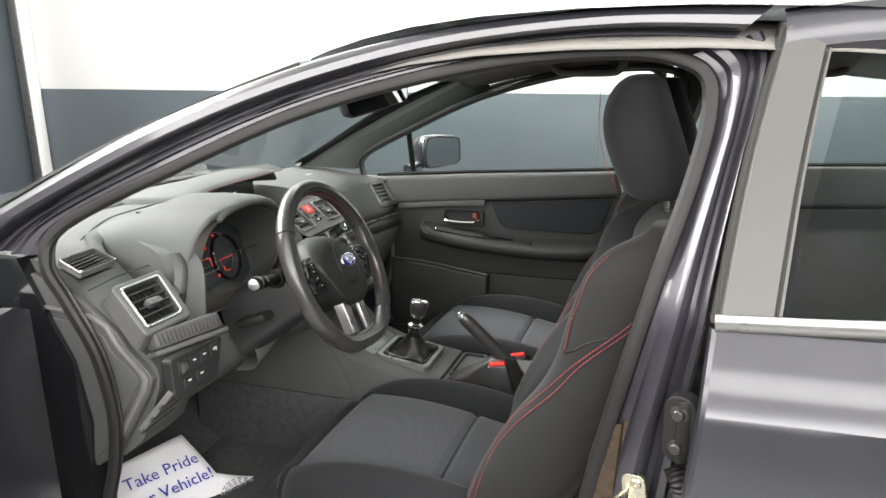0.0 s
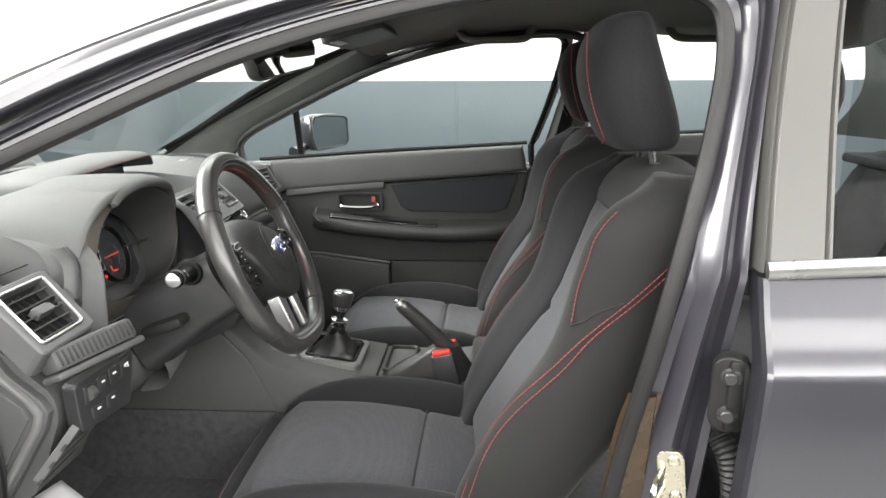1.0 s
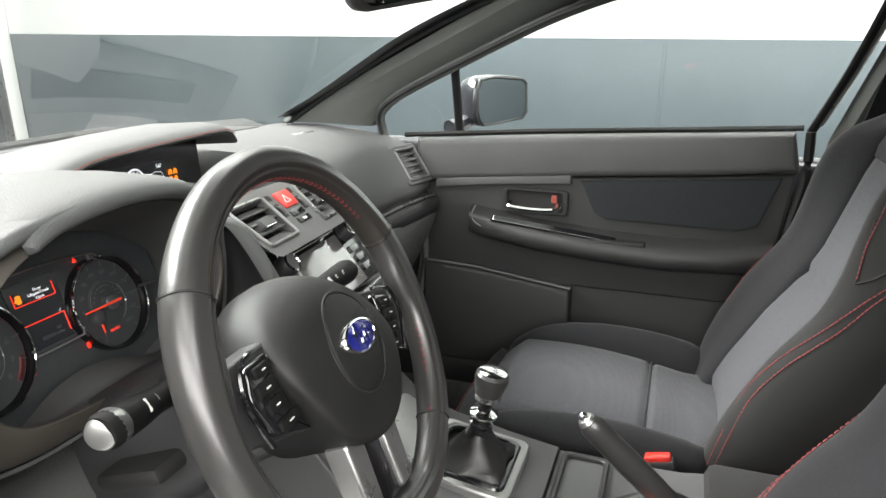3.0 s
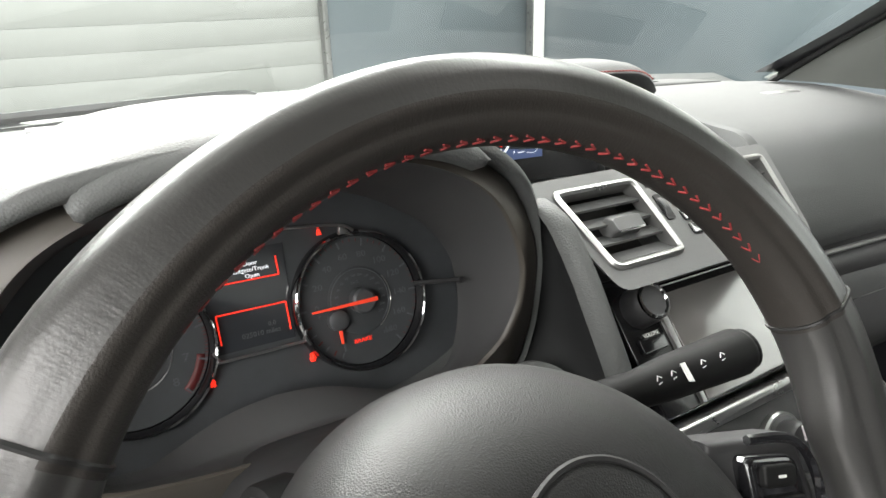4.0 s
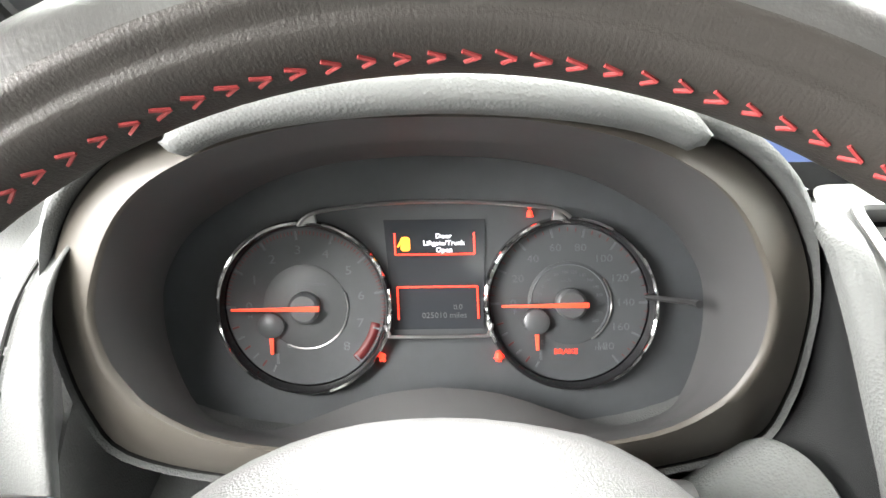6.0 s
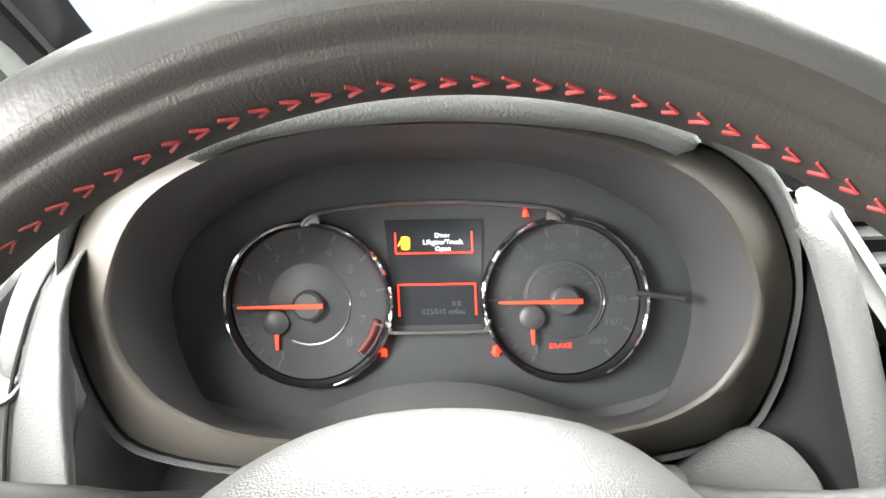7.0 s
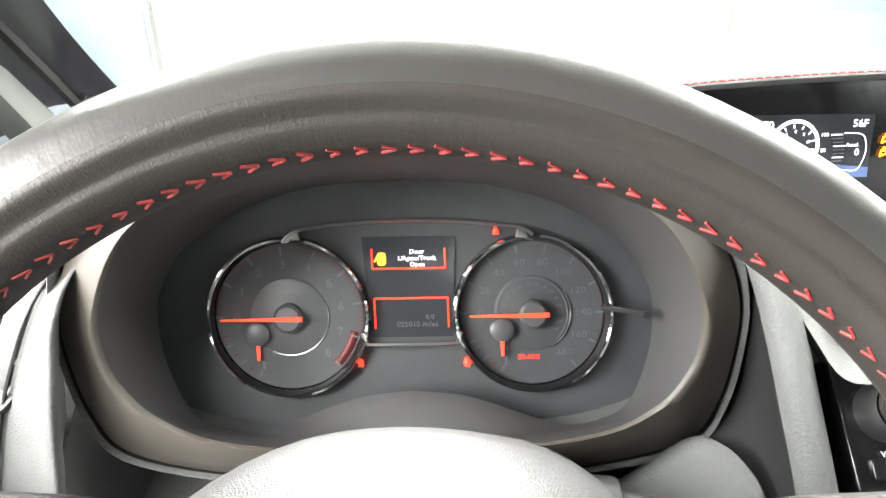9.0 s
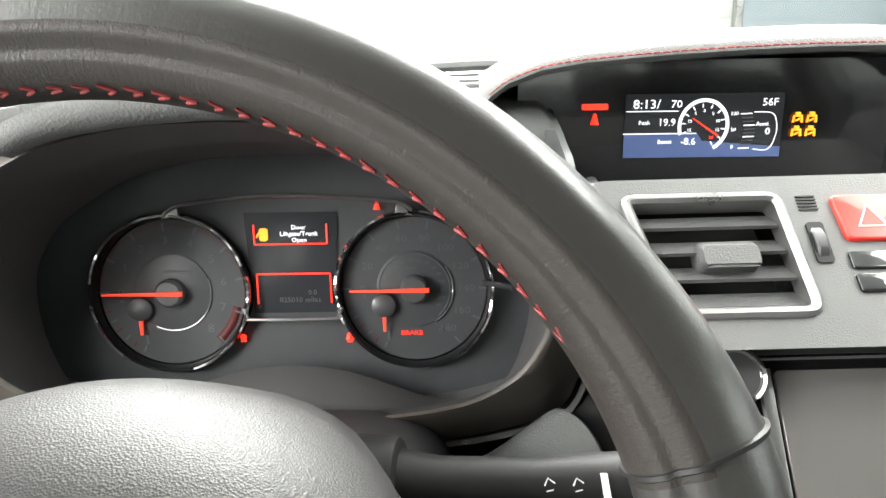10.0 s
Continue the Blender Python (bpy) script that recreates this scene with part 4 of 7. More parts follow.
PROFILE = {  # (y, z) of the section, from the windscreen down to the footwell
    "left": [(0.66, 0.975), (0.56, 0.985), (0.45, 0.985), (0.36, 0.970), (0.312, 0.930), (0.226, 0.852), (0.198, 0.822), (0.167, 0.785), (0.178, 0.72), (0.265, 0.585), (0.55, 0.52)],
    "wheel": [(0.76, 0.985), (0.60, 0.998), (0.50, 1.004), (0.40, 0.99), (0.38, 0.90), (0.31, 0.795), (0.23, 0.77), (0.19, 0.72), (0.21, 0.66), (0.31, 0.61), (0.55, 0.58)],
    "edge": [(0.80, 0.985), (0.62, 0.995), (0.48, 0.996), (0.40, 0.99), (0.36, 0.985), (0.320, 0.978), (0.295, 0.945), (0.25, 0.875), (0.170, 0.77), (0.12, 0.69), (0.55, 0.50)],
    "stack": [(0.83, 0.985), (0.64, 0.995), (0.545, 0.985), (0.52, 0.90), (0.42, 0.925), (0.345, 0.950), (0.305, 0.945), (0.255, 0.875), (0.170, 0.77), (0.12, 0.69), (0.55, 0.50)],
    "right": [(0.76, 0.985), (0.60, 0.998), (0.46, 0.992), (0.36, 0.968), (0.315, 0.925), (0.285, 0.85), (0.300, 0.818), (0.265, 0.79), (0.285, 0.70), (0.36, 0.56), (0.55, 0.50)],
    "end": [(0.70, 0.98), (0.58, 0.985), (0.45, 0.975), (0.35, 0.955), (0.31, 0.92), (0.270, 0.845), (0.285, 0.815), (0.250, 0.785), (0.275, 0.70), (0.36, 0.56), (0.55, 0.50)],
}
STATIONS = [(-0.715, "left"), (-0.70, "left"), (-0.64, "left"), (-0.60, "left"), (-0.575, "wheel"), (-0.45, "wheel"), (-0.30, "wheel"), (-0.196, "wheel"), (-0.188, "edge"), (-0.183, "edge"), (-0.176, "stack"), (0.0, "stack"), (0.163, "stack"), (0.173, "edge"), (0.188, "edge"),
            (0.20, "right"), (0.35, "right"), (0.52, "right"), (0.64, "end"), (0.695, "end"), (0.70, "end")]
rings = []
for x, k in STATIONS:
    ring = []
    pts = spline([(0, *p) for p in PROFILE[k]], 3)
    for p in pts:
        ring.append(Vector((x, p.y, p.z)))
    ring.append(Vector((x, 0.70, 0.60)))
    rings.append(ring)
solid("dash_body", loft(rings), DASH_SOFT, dash, angle=50)

# end cap on the driver's side, with its light strip


def drawn_out(k):
    """The stance of the dashboard's outer end, drawn towards the doorway."""
    return Matrix.Translation(DOORWAY) @ Matrix.Scale(k, 4) @ Matrix.Translation(-DOORWAY)


PLACE = drawn_out(0.99)
FE = Frame((-0.716, 0, 0), (0, -1, 0), (0, 0, 1))
FE.n = Vector((-1, 0, 0))
cap = [(-0.62, 0.96), (-0.42, 0.955), (-0.335, 0.925), (-0.245, 0.855), (-0.225, 0.822), (-0.186, 0.785), (-0.176, 0.765), (-0.186, 0.735), (-0.275, 0.590), (-0.33, 0.55), (-0.62, 0.52)]
solid("end_cap", prism(FE, cap, -0.01, 0.004, 0.003), DASH_HARD, dash)
line = [(-0.46, 0.897), (-0.395, 0.8945), (-0.29, 0.885), (-0.258, 0.868), (-0.240, 0.832), (-0.194, 0.786), (-0.183, 0.766), (-0.190, 0.738), (-0.278, 0.596)]
solid("end_cap_edge", loft([[p + d for d in (FE.n * 0.0, FE.n * 0.006 + Vector((0, w * 0.002, 0)), FE.n * 0.0075 + q * 0.006, FE.n * 0.006 + q * 0.012, q * 0.014)] for p, q, w in [(FE(a, b, 0.003), Vector((0, 0.55, -0.6)) if k < 4 else Vector((0, 0.9, -0.2 if k < 7 else 0.3)), 1) for k, (a, b) in enumerate(line)]]), DASH_EDGE, dash, "lighter grey edge strip", angle=50)
inner_cap = [(-0.60, 0.875), (-0.40, 0.870), (-0.30, 0.862), (-0.27, 0.84), (-0.258, 0.812), (-0.213, 0.775), (-0.205, 0.755), (-0.290, 0.61), (-0.34, 0.56), (-0.60, 0.54)]
solid("end_panel", prism(FE, inner_cap, 0.002, 0.0065, 0.002), DASH_HARD, dash)


def vent(F, outline, slats, parent, tab=True, deep=0.03, edge=0.006, uprights=0):
    """An air vent: a silver frame, a dark recess, level slats and a thumb tab."""
    inner = shrink(outline, edge)
    v = solid("air_vent", collar(F, outline, inner, -0.01, 0.004, 0.002), SILVER, parent, "satin silver framed air vent")
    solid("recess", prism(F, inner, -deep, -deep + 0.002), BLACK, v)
    bs = [p[1] for p in inner]
    lo, hi = min(bs), max(bs)

    def span(b):
        xs = []
        for i in range(len(inner)):
            (x0, y0), (x1, y1) = inner[i - 1], inner[i]
            if (y0 - b) * (y1 - b) <= 0 and y0 != y1:
                xs.append(x0 + (x1 - x0) * (b - y0) / (y1 - y0))
        return (min(xs), max(xs)) if len(xs) > 1 else (0, 0)
    for k in range(slats):
        b = lo + (hi - lo) * (k + 0.5) / slats
        x0, x1 = span(b)
        h = (hi - lo) / slats
        solid("slat", loft([[F(x, b + db, c) for db, c in (((-h * 0.46, -0.003), (-h * 0.40, -0.001), (h * 0.34, -0.0105), (h * 0.28, -0.0135)) if not uprights else ((-h * 0.30, -0.004), (-h * 0.22, -0.002), (h * 0.16, -0.017), (h * 0.08, -0.020)))] for x in (x0, x1)]), DASH_HARD, v)
    for k in range(uprights):
        x0, x1 = span((lo + hi) / 2)
        x = x0 + (x1 - x0) * (k + 0.5) / uprights
        solid("vane", prism(F, [(x - 0.001, lo), (x + 0.001, lo), (x + 0.001, hi), (x - 0.001, hi)], -deep + 0.001, -0.021), PLASTIC, v)
    if tab:
        x0, x1 = span((lo + hi) / 2)
        xm = (x0 + x1) / 2 + 0.004
        t = solid("thumb_tab", loft([[F(xm + a, (lo + hi) / 2 + b, c) for a, b in rounded(0.034, 0.017, 0.004, 3)] for c in (-0.012, -0.001)] + [[F(xm + a * 0.9, (lo + hi) / 2 - 0.003 + b * 0.75, 0.004) for a, b in rounded(0.034, 0.017, 0.004, 3)]]), DASH_HARD, v)
        solid("tab_edge", tube([F(xm - 0.014, (lo + hi) / 2 - 0.0085, 0.003), F(xm + 0.014, (lo + hi) / 2 - 0.0085, 0.003)], 0.0013, 6), CHROME, v)
    return v


def soft_corners(points, r, n=4):
    """The polygon's corners rounded."""
    out, m = [], len(points)
    for i in range(m):
        a, b, c = Vector(points[i - 1]), Vector(points[i]), Vector(points[(i + 1) % m])
        p, q = b + (a - b).normalized() * r, b + (c - b).normalized() * r
        for k in range(n + 1):
            t = k / n
            out.append(tuple((1 - t) ** 2 * p + 2 * t * (1 - t) * b + t * t * q))
    return out


PLACE = drawn_out(0.94)
# driver's side vent
FL = Frame((-0.637, 0.222, 0.895), (1, -0.03, 0.02), (0, 0.083, 0.060))
vent(FL, soft_corners([(-0.066, -0.053), (0.032, -0.053), (0.070, 0.053), (-0.036, 0.053)], 0.012), 5, dash, uprights=6)
solid("vent_shroud", collar(FL, soft_corners([(-0.080, -0.066), (0.044, -0.066), (0.088, 0.064), (-0.046, 0.064)], 0.014), soft_corners([(-0.064, -0.051), (0.030, -0.051), (0.068, 0.051), (-0.034, 0.051)], 0.012), -0.045, 0.001, 0.003), DASH_HARD, dash)
solid("vent_dial", disc_stack(Frame((-0.572, 0.232, 0.893), (0, 0.83, 0.56), (1, 0, 0)), [(0.017, -0.005), (0.017, 0.005)], 24), PLASTIC, dash)
# ledge and switch panel under it
MT = Matrix.Rotation(radians(-15), 4, "Z") @ Matrix.Rotation(radians(-24), 4, "X")
solid("coin_tray", box((-0.625, 0.165, 0.832), (0.15, 0.036, 0.034), 0.006, MT), DASH_HARD, dash, "ribbed tray front")
for k in range(16):
    solid("tray_rib", box(Vector((-0.625, 0.165, 0.832)) + MT @ Vector((-0.066 + 0.0088 * k, -0.0185, 0.0)), (0.0035, 0.003, 0.024), 0.001, MT), PLASTIC, dash)
solid("tray_lip", box((-0.622, 0.158, 0.808), (0.165, 0.040, 0.012), 0.005, MT), DASH_HARD, dash)
FK = Frame((-0.596, 0.166, 0.745), (1, -0.10, 0), (0, 0.02, 1))
solid("switch_panel", prism(FK, soft_corners([(-0.068, -0.045), (0.05, -0.050), (0.075, 0.040), (-0.070, 0.036)], 0.010), -0.02, 0.002, 0.002), PLASTIC, dash, "black switch panel")
for k, (a, b, w, h) in enumerate(((-0.042, 0.012, 0.026, 0.030), (-0.012, 0.014, 0.024, 0.028), (0.016, 0.016, 0.024, 0.028), (0.046, 0.018, 0.026, 0.028), (-0.030, -0.024, 0.028, 0.022), (0.004, -0.022, 0.028, 0.022))):
    solid("switch", prism(shifted(FK, a, b), rounded(w, h, 0.003), 0.0, 0.0055, 0.0015), PLASTIC, dash)
    solid("switch_print", prism(shifted(FK, a, b + 0.004), rounded(0.008, 0.003, 0.0005, 1), 0.0054, 0.0060), WHITE_MARK, dash)
solid("dial_wheel", disc_stack(Frame(FK(-0.042, 0.012, 0.003), (0, -1, 0), (0, 0, 1)), [(0.011, -0.006), (0.0115, 0.0), (0.011, 0.006)], 24), SILVER, dash)
solid("switch_print", tube([FK(0.040, 0.020, 0.0062), FK(0.050, 0.024, 0.0062), FK(0.050, 0.016, 0.0062)], 0.0012, 5, True, up=(0, -1, 0)), WHITE_MARK, dash)
solid("fuse_lid", prism(Frame((-0.640, 0.196, 0.678), (1, 0, 0), (0, -0.55, 0.9)), soft_corners([(-0.072, -0.05), (0.02, -0.05), (0.060, 0.040), (-0.025, 0.040)], 0.01), -0.01, 0.003, 0.002), DASH_HARD, dash)
for k in range(3):
    F3 = turned(Frame((-0.648 - 0.012 * k, 0.189 + 0.013 * k, 0.694 - 0.022 * k), (1, 0, 0), (0, -0.55, 0.9)), 10)
    solid("slot", prism(F3, soft_corners([(-0.042, -0.004), (0.036, -0.002), (0.044, 0.003), (-0.036, 0.002)], 0.002, 2), 0.001, 0.0055), BLACK, dash)
solid("panel_seam", tube([FL(-0.090, 0.072, 0.004), FL(-0.02, 0.080, 0.004), FL(0.07, 0.080, 0.003)], 0.0014, 5), BLACK, dash)
# small demister vent on the dash top, and the pane demister grille
FT = Frame((-0.655, 0.352, 0.972), (1, 0.1, 0.04), (0, 1, 0.33))
vent(FT, soft_corners([(-0.052, -0.030), (0.048, -0.034), (0.055, 0.028), (-0.036, 0.032)], 0.006), 6, dash, False, 0.02, 0.004)
PLACE = Matrix()
solid("defroster_bed", sheet([[Vector((x, 0.70 - 0.12 * x * x + d, z)) for x in (-0.5, -0.3, -0.1, 0.1, 0.3, 0.5)] for d, z in ((-0.055, 0.996), (0.0, 0.994), (0.055, 0.99))]), DASH_HARD, dash, thick=0.006)
for x0, x1 in ((-0.36, -0.03), (0.05, 0.40)):
    solid("defroster_slot", loft([[Vector((x, 0.70 - 0.12 * x * x + d, 1.0)) for d in (-0.022, 0.022)] + [Vector((x, 0.70 - 0.12 * x * x + d, 0.999)) for d in (0.022, -0.022)] for x in np.linspace(x0, x1, 9)]), BLACK, dash)
solid("dash_seam", tube(spline([(-0.60, 0.42, 0.996), (-0.52, 0.46, 1.004), (-0.42, 0.50, 1.008), (-0.25, 0.535, 1.004)], 6), 0.0015, 5), BLACK, dash)
solid("sunload_sensor", box((0.47, 0.50, 0.992), (0.08, 0.05, 0.006), 0.003), SILVER, dash)

# ---- instrument hood ----
PLACE = BINNACLE
HALF = [(0.0, 1.051), (0.0513, 1.049), (0.0944, 1.043), (0.1283, 1.034), (0.1601, 1.013), (0.1837, 0.983), (0.1985, 0.939), (0.2001, 0.899), (0.1949, 0.859), (0.179, 0.828), (0.1241, 0.81), (0.0513, 0.804), (0.0, 0.802)]
LIP = [(0.0, 1.038), (0.0513, 1.036), (0.0923, 1.031), (0.1252, 1.0225), (0.157, 1.005), (0.1801, 0.978), (0.1955, 0.938), (0.197, 0.9), (0.1919, 0.862), (0.1765, 0.832), (0.1231, 0.8145), (0.0513, 0.808), (0.0, 0.806)]
TRIM = [(0.0, 1.020), (0.05, 1.017), (0.09, 1.010), (0.120, 1.000), (0.147, 0.976), (0.166, 0.948), (0.174, 0.920), (0.173, 0.890), (0.160, 0.855), (0.138, 0.834), (0.09, 0.826), (0.05, 0.823), (0.0, 0.822)]
BOWL_MID = [(0.0, 1.005), (0.05, 1.002), (0.09, 0.994), (0.118, 0.982), (0.142, 0.960), (0.160, 0.935), (0.169, 0.908), (0.168, 0.880), (0.156, 0.850), (0.132, 0.830), (0.09, 0.822), (0.05, 0.824), (0.0, 0.829)]
EYE_HALF = [(0.0, 0.985), (0.05, 0.982), (0.09, 0.973), (0.118, 0.960), (0.145, 0.942), (0.160, 0.922), (0.167, 0.900), (0.164, 0.866), (0.150, 0.832), (0.132, 0.820), (0.100, 0.8165), (0.040, 0.8365), (0.0, 0.8415)]
RIDGE = [(0.0, 1.0325), (0.041, 1.031), (0.0821, 1.023), (0.1129, 1.011), (0.1365, 0.995), (0.1539, 0.972), (0.1678, 0.938), (0.1688, 0.912), (0.1631, 0.893), (0.1488, 0.872), (0.1149, 0.852), (0.0513, 0.842), (0.0, 0.84)]
HC = CX - 0.002  # middle of the hood


def between(one, other, share):
    """A half outline part of the way from one to another."""
    return [(a[0] * (1 - share) + b[0] * share, a[1] * (1 - share) + b[1] * share) for a, b in zip(one, other)]


def full(half, y, ku=1.0, dz=0.0, lean=0.0, over=0.0):
    """A closed ring about the driver's centre line from one half; lean: how much further off its top lies; over: how far its upper part overhangs."""
    right = spline([(u, z, 0) for u, z in half], 4)
    pts = [(p.x, p.y) for p in right] + [(-p.x, p.y) for p in right[-2:0:-1]]
    return [Vector((HC + u * ku, y + lean * (z - 0.93) - over * max(0.0, z - 0.945), 0.93 + (z - 0.93) + dz * max(0, z - 0.93) / 0.12)) for u, z in pts]


BACK_HALF = HALF[:-4] + [(0.170, 0.824), (0.115, 0.800), (0.05, 0.794), (0.0, 0.792)]
solid("instrument_hood", loft([full(BACK_HALF, 0.47, 0.93, -0.045), full(BACK_HALF, 0.38, 0.96, -0.012), full(HALF, 0.27, 0.985), full(HALF, 0.238, over=0.20), full(HALF, 0.231, 0.998, over=0.22), full(between(HALF, LIP, 0.6), 0.2275, over=0.22), full(LIP, 0.2295, 0.999, over=0.22), full(LIP, 0.250, 0.985)], caps=False), DASH_SOFT, dash, "grained soft instrument hood", angle=80)
# black sheet puts shade into the gap behind the hood's lip
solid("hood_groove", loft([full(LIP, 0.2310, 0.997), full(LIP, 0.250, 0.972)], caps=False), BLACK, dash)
solid("binnacle_trim", loft([full(LIP, 0.2480, 0.975), full(LIP, 0.2335, 0.982), full(between(LIP, RIDGE, 0.1), 0.2290, 0.995), full(between(LIP, RIDGE, 0.5), 0.2225), full(between(LIP, RIDGE, 0.9), 0.2150), full(RIDGE, 0.2140), full(RIDGE, 0.2150, 0.99), full(RIDGE, 0.2170, 0.984)], caps=False), BOWL_RIM, dash, "brown grey trim ring inside the hood", angle=50)
solid("binnacle_bowl", loft([full(RIDGE, 0.2162, 0.986), full(between(RIDGE, TRIM, 0.5), 0.230, 0.965), full(between(TRIM, BOWL_MID, 0.5), 0.252, 0.965), full(BOWL_MID, 0.272, 0.98, lean=0.15), full(between(BOWL_MID, EYE_HALF, 0.6), 0.292, lean=0.24), full(EYE_HALF, 0.309, lean=0.32)], caps=False), BOWL, dash, "matt dark instrument bowl", angle=70)
# raised cap along the hood's top, with rounded ends
arc = spline([(u, z, 0) for u, z in [(-0.118, 1.028), (-0.09, 1.040), (-0.05, 1.047), (0, 1.050), (0.05, 1.047), (0.09, 1.040), (0.118, 1.028)]], 6)
rows = []
for k, p in enumerate(arc):
    e = min(1.0, min(k, len(arc) - 1 - k) / 2.0) ** 0.5
    rows.append([Vector((HC + 0.005 + p.x, y, p.y + h * e - 0.003 * (1 - e))) for y, h in ((0.40, -0.02), (0.36, 0.0), (0.30, 0.006), (0.24, 0.008), (0.219, 0.0065), (0.206, 0.002), (0.2005, -0.005), (0.2025, -0.0115), (0.212, -0.016))])
solid("hood_cap", sheet(rows), DASH_SOFT, dash, "raised soft cap on the hood", angle=80)
# panels beside and under the hood
PLACE, IN_CAR = Matrix(), False


def upright(rows, n=4):
    """A panel through upright lines of points, rounded along and across."""
    lines = [spline(r, n) for r in rows]
    cols = [spline([l[j] for l in lines], n) for j in range(len(lines[0]))]
    return sheet([[c[i] for c in cols] for i in range(len(cols[0]))])


STRIP = [(-0.1775, 0.3, 0.962), (-0.1695, 0.242, 0.978), (-0.1635, 0.196, 0.968), (-0.1585, 0.17, 0.935), (-0.1535, 0.15, 0.895), (-0.1485, 0.132, 0.855), (-0.1445, 0.108, 0.8), (-0.1415, 0.085, 0.74)]


def strip_line(dx, dy):
    return [(x + dx, y + dy, z) for x, y, z in STRIP]


def hood_side(z):
    """How far to the right the hood's side reaches at a height."""
    return -0.170 - 8.0 * min(max(0.88 - z, 0.0), 0.07) ** 2


solid("stack_cheek", upright([strip_line(0.0, 0.014), strip_line(-0.001, 0.002), strip_line(-0.006, -0.004), strip_line(-0.013, -0.003), strip_line(-0.018, 0.003), strip_line(-0.020, 0.012)]), DASH_SOFT, dash, "grained edge of the centre stack", angle=60)
solid("cheek_filler", upright([strip_line(-0.019, 0.010), [(x * 0.5 + hood_side(z) * 0.5 - 0.006, 0.5 * y + 0.116, z) for x, y, z in STRIP], [(hood_side(z) + 0.002, max(y + 0.012, 0.222), z) for x, y, z in STRIP], [(hood_side(z) + 0.003, max(y + 0.03, 0.26), z) for x, y, z in STRIP]]), FILLER_SHADED, dash, "smooth panel between hood and stack, darkened for shade", angle=60)
CHEEK = [(-0.549, 0.255, 1.0, 0.004), (-0.565, 0.2, 0.985, 0.005), (-0.577, 0.176, 0.962, 0.01), (-0.592, 0.168, 0.93, 0.02), (-0.607, 0.166, 0.895, 0.028), (-0.619, 0.164, 0.855, 0.034), (-0.627, 0.158, 0.81, 0.037), (-0.632, 0.15, 0.75, 0.038)]


def cheek_line(dx, dy, share=0.0):
    """An upright line of the panel beside the vent; share: how far towards its front corner."""
    return [(x + dx + share * w, y + dy, z) for x, y, z, w in CHEEK]


solid("vent_cheek", upright([cheek_line(-0.012, 0.014), cheek_line(-0.002, 0.008), cheek_line(0, -0.002, 0.6), cheek_line(-0.001, -0.008, 0.97), cheek_line(0.001, -0.005, 1.03), cheek_line(-0.009, 0.018, 1.0), cheek_line(-0.022, 0.038, 0.95), cheek_line(-0.028, 0.062, 0.9)]), DASH_SOFT, dash, "grained panel beside the vent", angle=60)
solid("cheek_seam", tube(spline(cheek_line(-0.013, 0.011)[1:], 5), 0.0012, 5), BLACK, dash)
solid("vent_side_panel", upright([cheek_line(-0.014, 0.0135)[1:], cheek_line(-0.024, 0.016)[1:], cheek_line(-0.034, 0.026)[1:]]), DASH_HARD, dash, "smooth panel with the vent wheel", angle=60)
solid("vent_side_wheel", disc_stack(Frame((-0.627, 0.186, 0.913), (0, 0.5, 0.86), (1, 0, 0)), [(0.0185, -0.004), (0.0195, -0.0025), (0.0195, 0.0025), (0.0185, 0.004)], 40), PLASTIC, dash, "ribbed black vent wheel")
# rounded lower panel beside the column
KNEE = [(-0.203, 0.225, 0.832), (-0.1985, 0.199, 0.852), (-0.188, 0.183, 0.853), (-0.181, 0.168, 0.848), (-0.179, 0.155, 0.842), (-0.178, 0.144, 0.822), (-0.178, 0.140, 0.79), (-0.178, 0.158, 0.772), (-0.178, 0.20, 0.765)]
solid("lower_panel", upright([[(x + 0.002, y + 0.004, z - 0.012) for x, y, z in KNEE]] + [[(x - a, y, z - c) for x, y, z in KNEE] for a, c in ((0.0, 0.0), (0.018, 0.014), (0.045, 0.034), (0.085, 0.052), (0.12, 0.062), (0.18, 0.085), (0.26, 0.105))]), DASH_SOFT, dash, "rounded lower dash panel", angle=60)

# ---- centre display pod ----
IN_CAR = False
PLACE = Matrix.Translation((-0.034, -0.008, 0.012))
PODW = 0.19
POD = [(-0.205, -0.037), (-0.197, -0.027), (-0.182, -0.016), (-0.155, -0.006), (-0.12, -0.001), (-0.06, 0.002), (0, 0.003), (0.06, 0.002), (0.12, -0.001), (0.155, -0.005), (0.178, -0.012), (0.192, -0.021), (0.200, -0.030)]
solid("display_pod", loft([[Vector((x, y + 0.03 * (x / PODW) ** 2, z + (h if y < 0.6 else h * 0.4))) for y, z in ((0.68, 0.985), (0.62, 1.012), (0.54, 1.034), (0.45, 1.041), (0.412, 1.039), (0.3975, 1.034), (0.393, 1.028), (0.397, 1.0235), (0.42, 1.022), (0.49, 1.016), (0.56, 0.985))] for x, h in POD]), DASH_SOFT, dash, "soft hood over the centre display", angle=60)
solid("pod_stitching", stitches([(x, 0.3925 + 0.03 * (x / PODW) ** 2, 1.0305 + h) for x, h in [(p.x, p.y) for p in spline([(a, b, 0) for a, b in POD[1:-1]], 5)]], (0, -0.9, 0.3), 0.005, 0.0018, 0.0008), THREAD, dash, "red thread seam")
PLACE = Matrix()
display = thing("centre_display", (0, 0.52, 0.92), "lit dash-top information display under a hood", "display")
FY = Frame((-0.035, 0.476, 0.969), (1, 0.03, -0.045), (0, 0.08, 1))
FY.u, FY.v = FY.u * 0.99, FY.v * 1.0
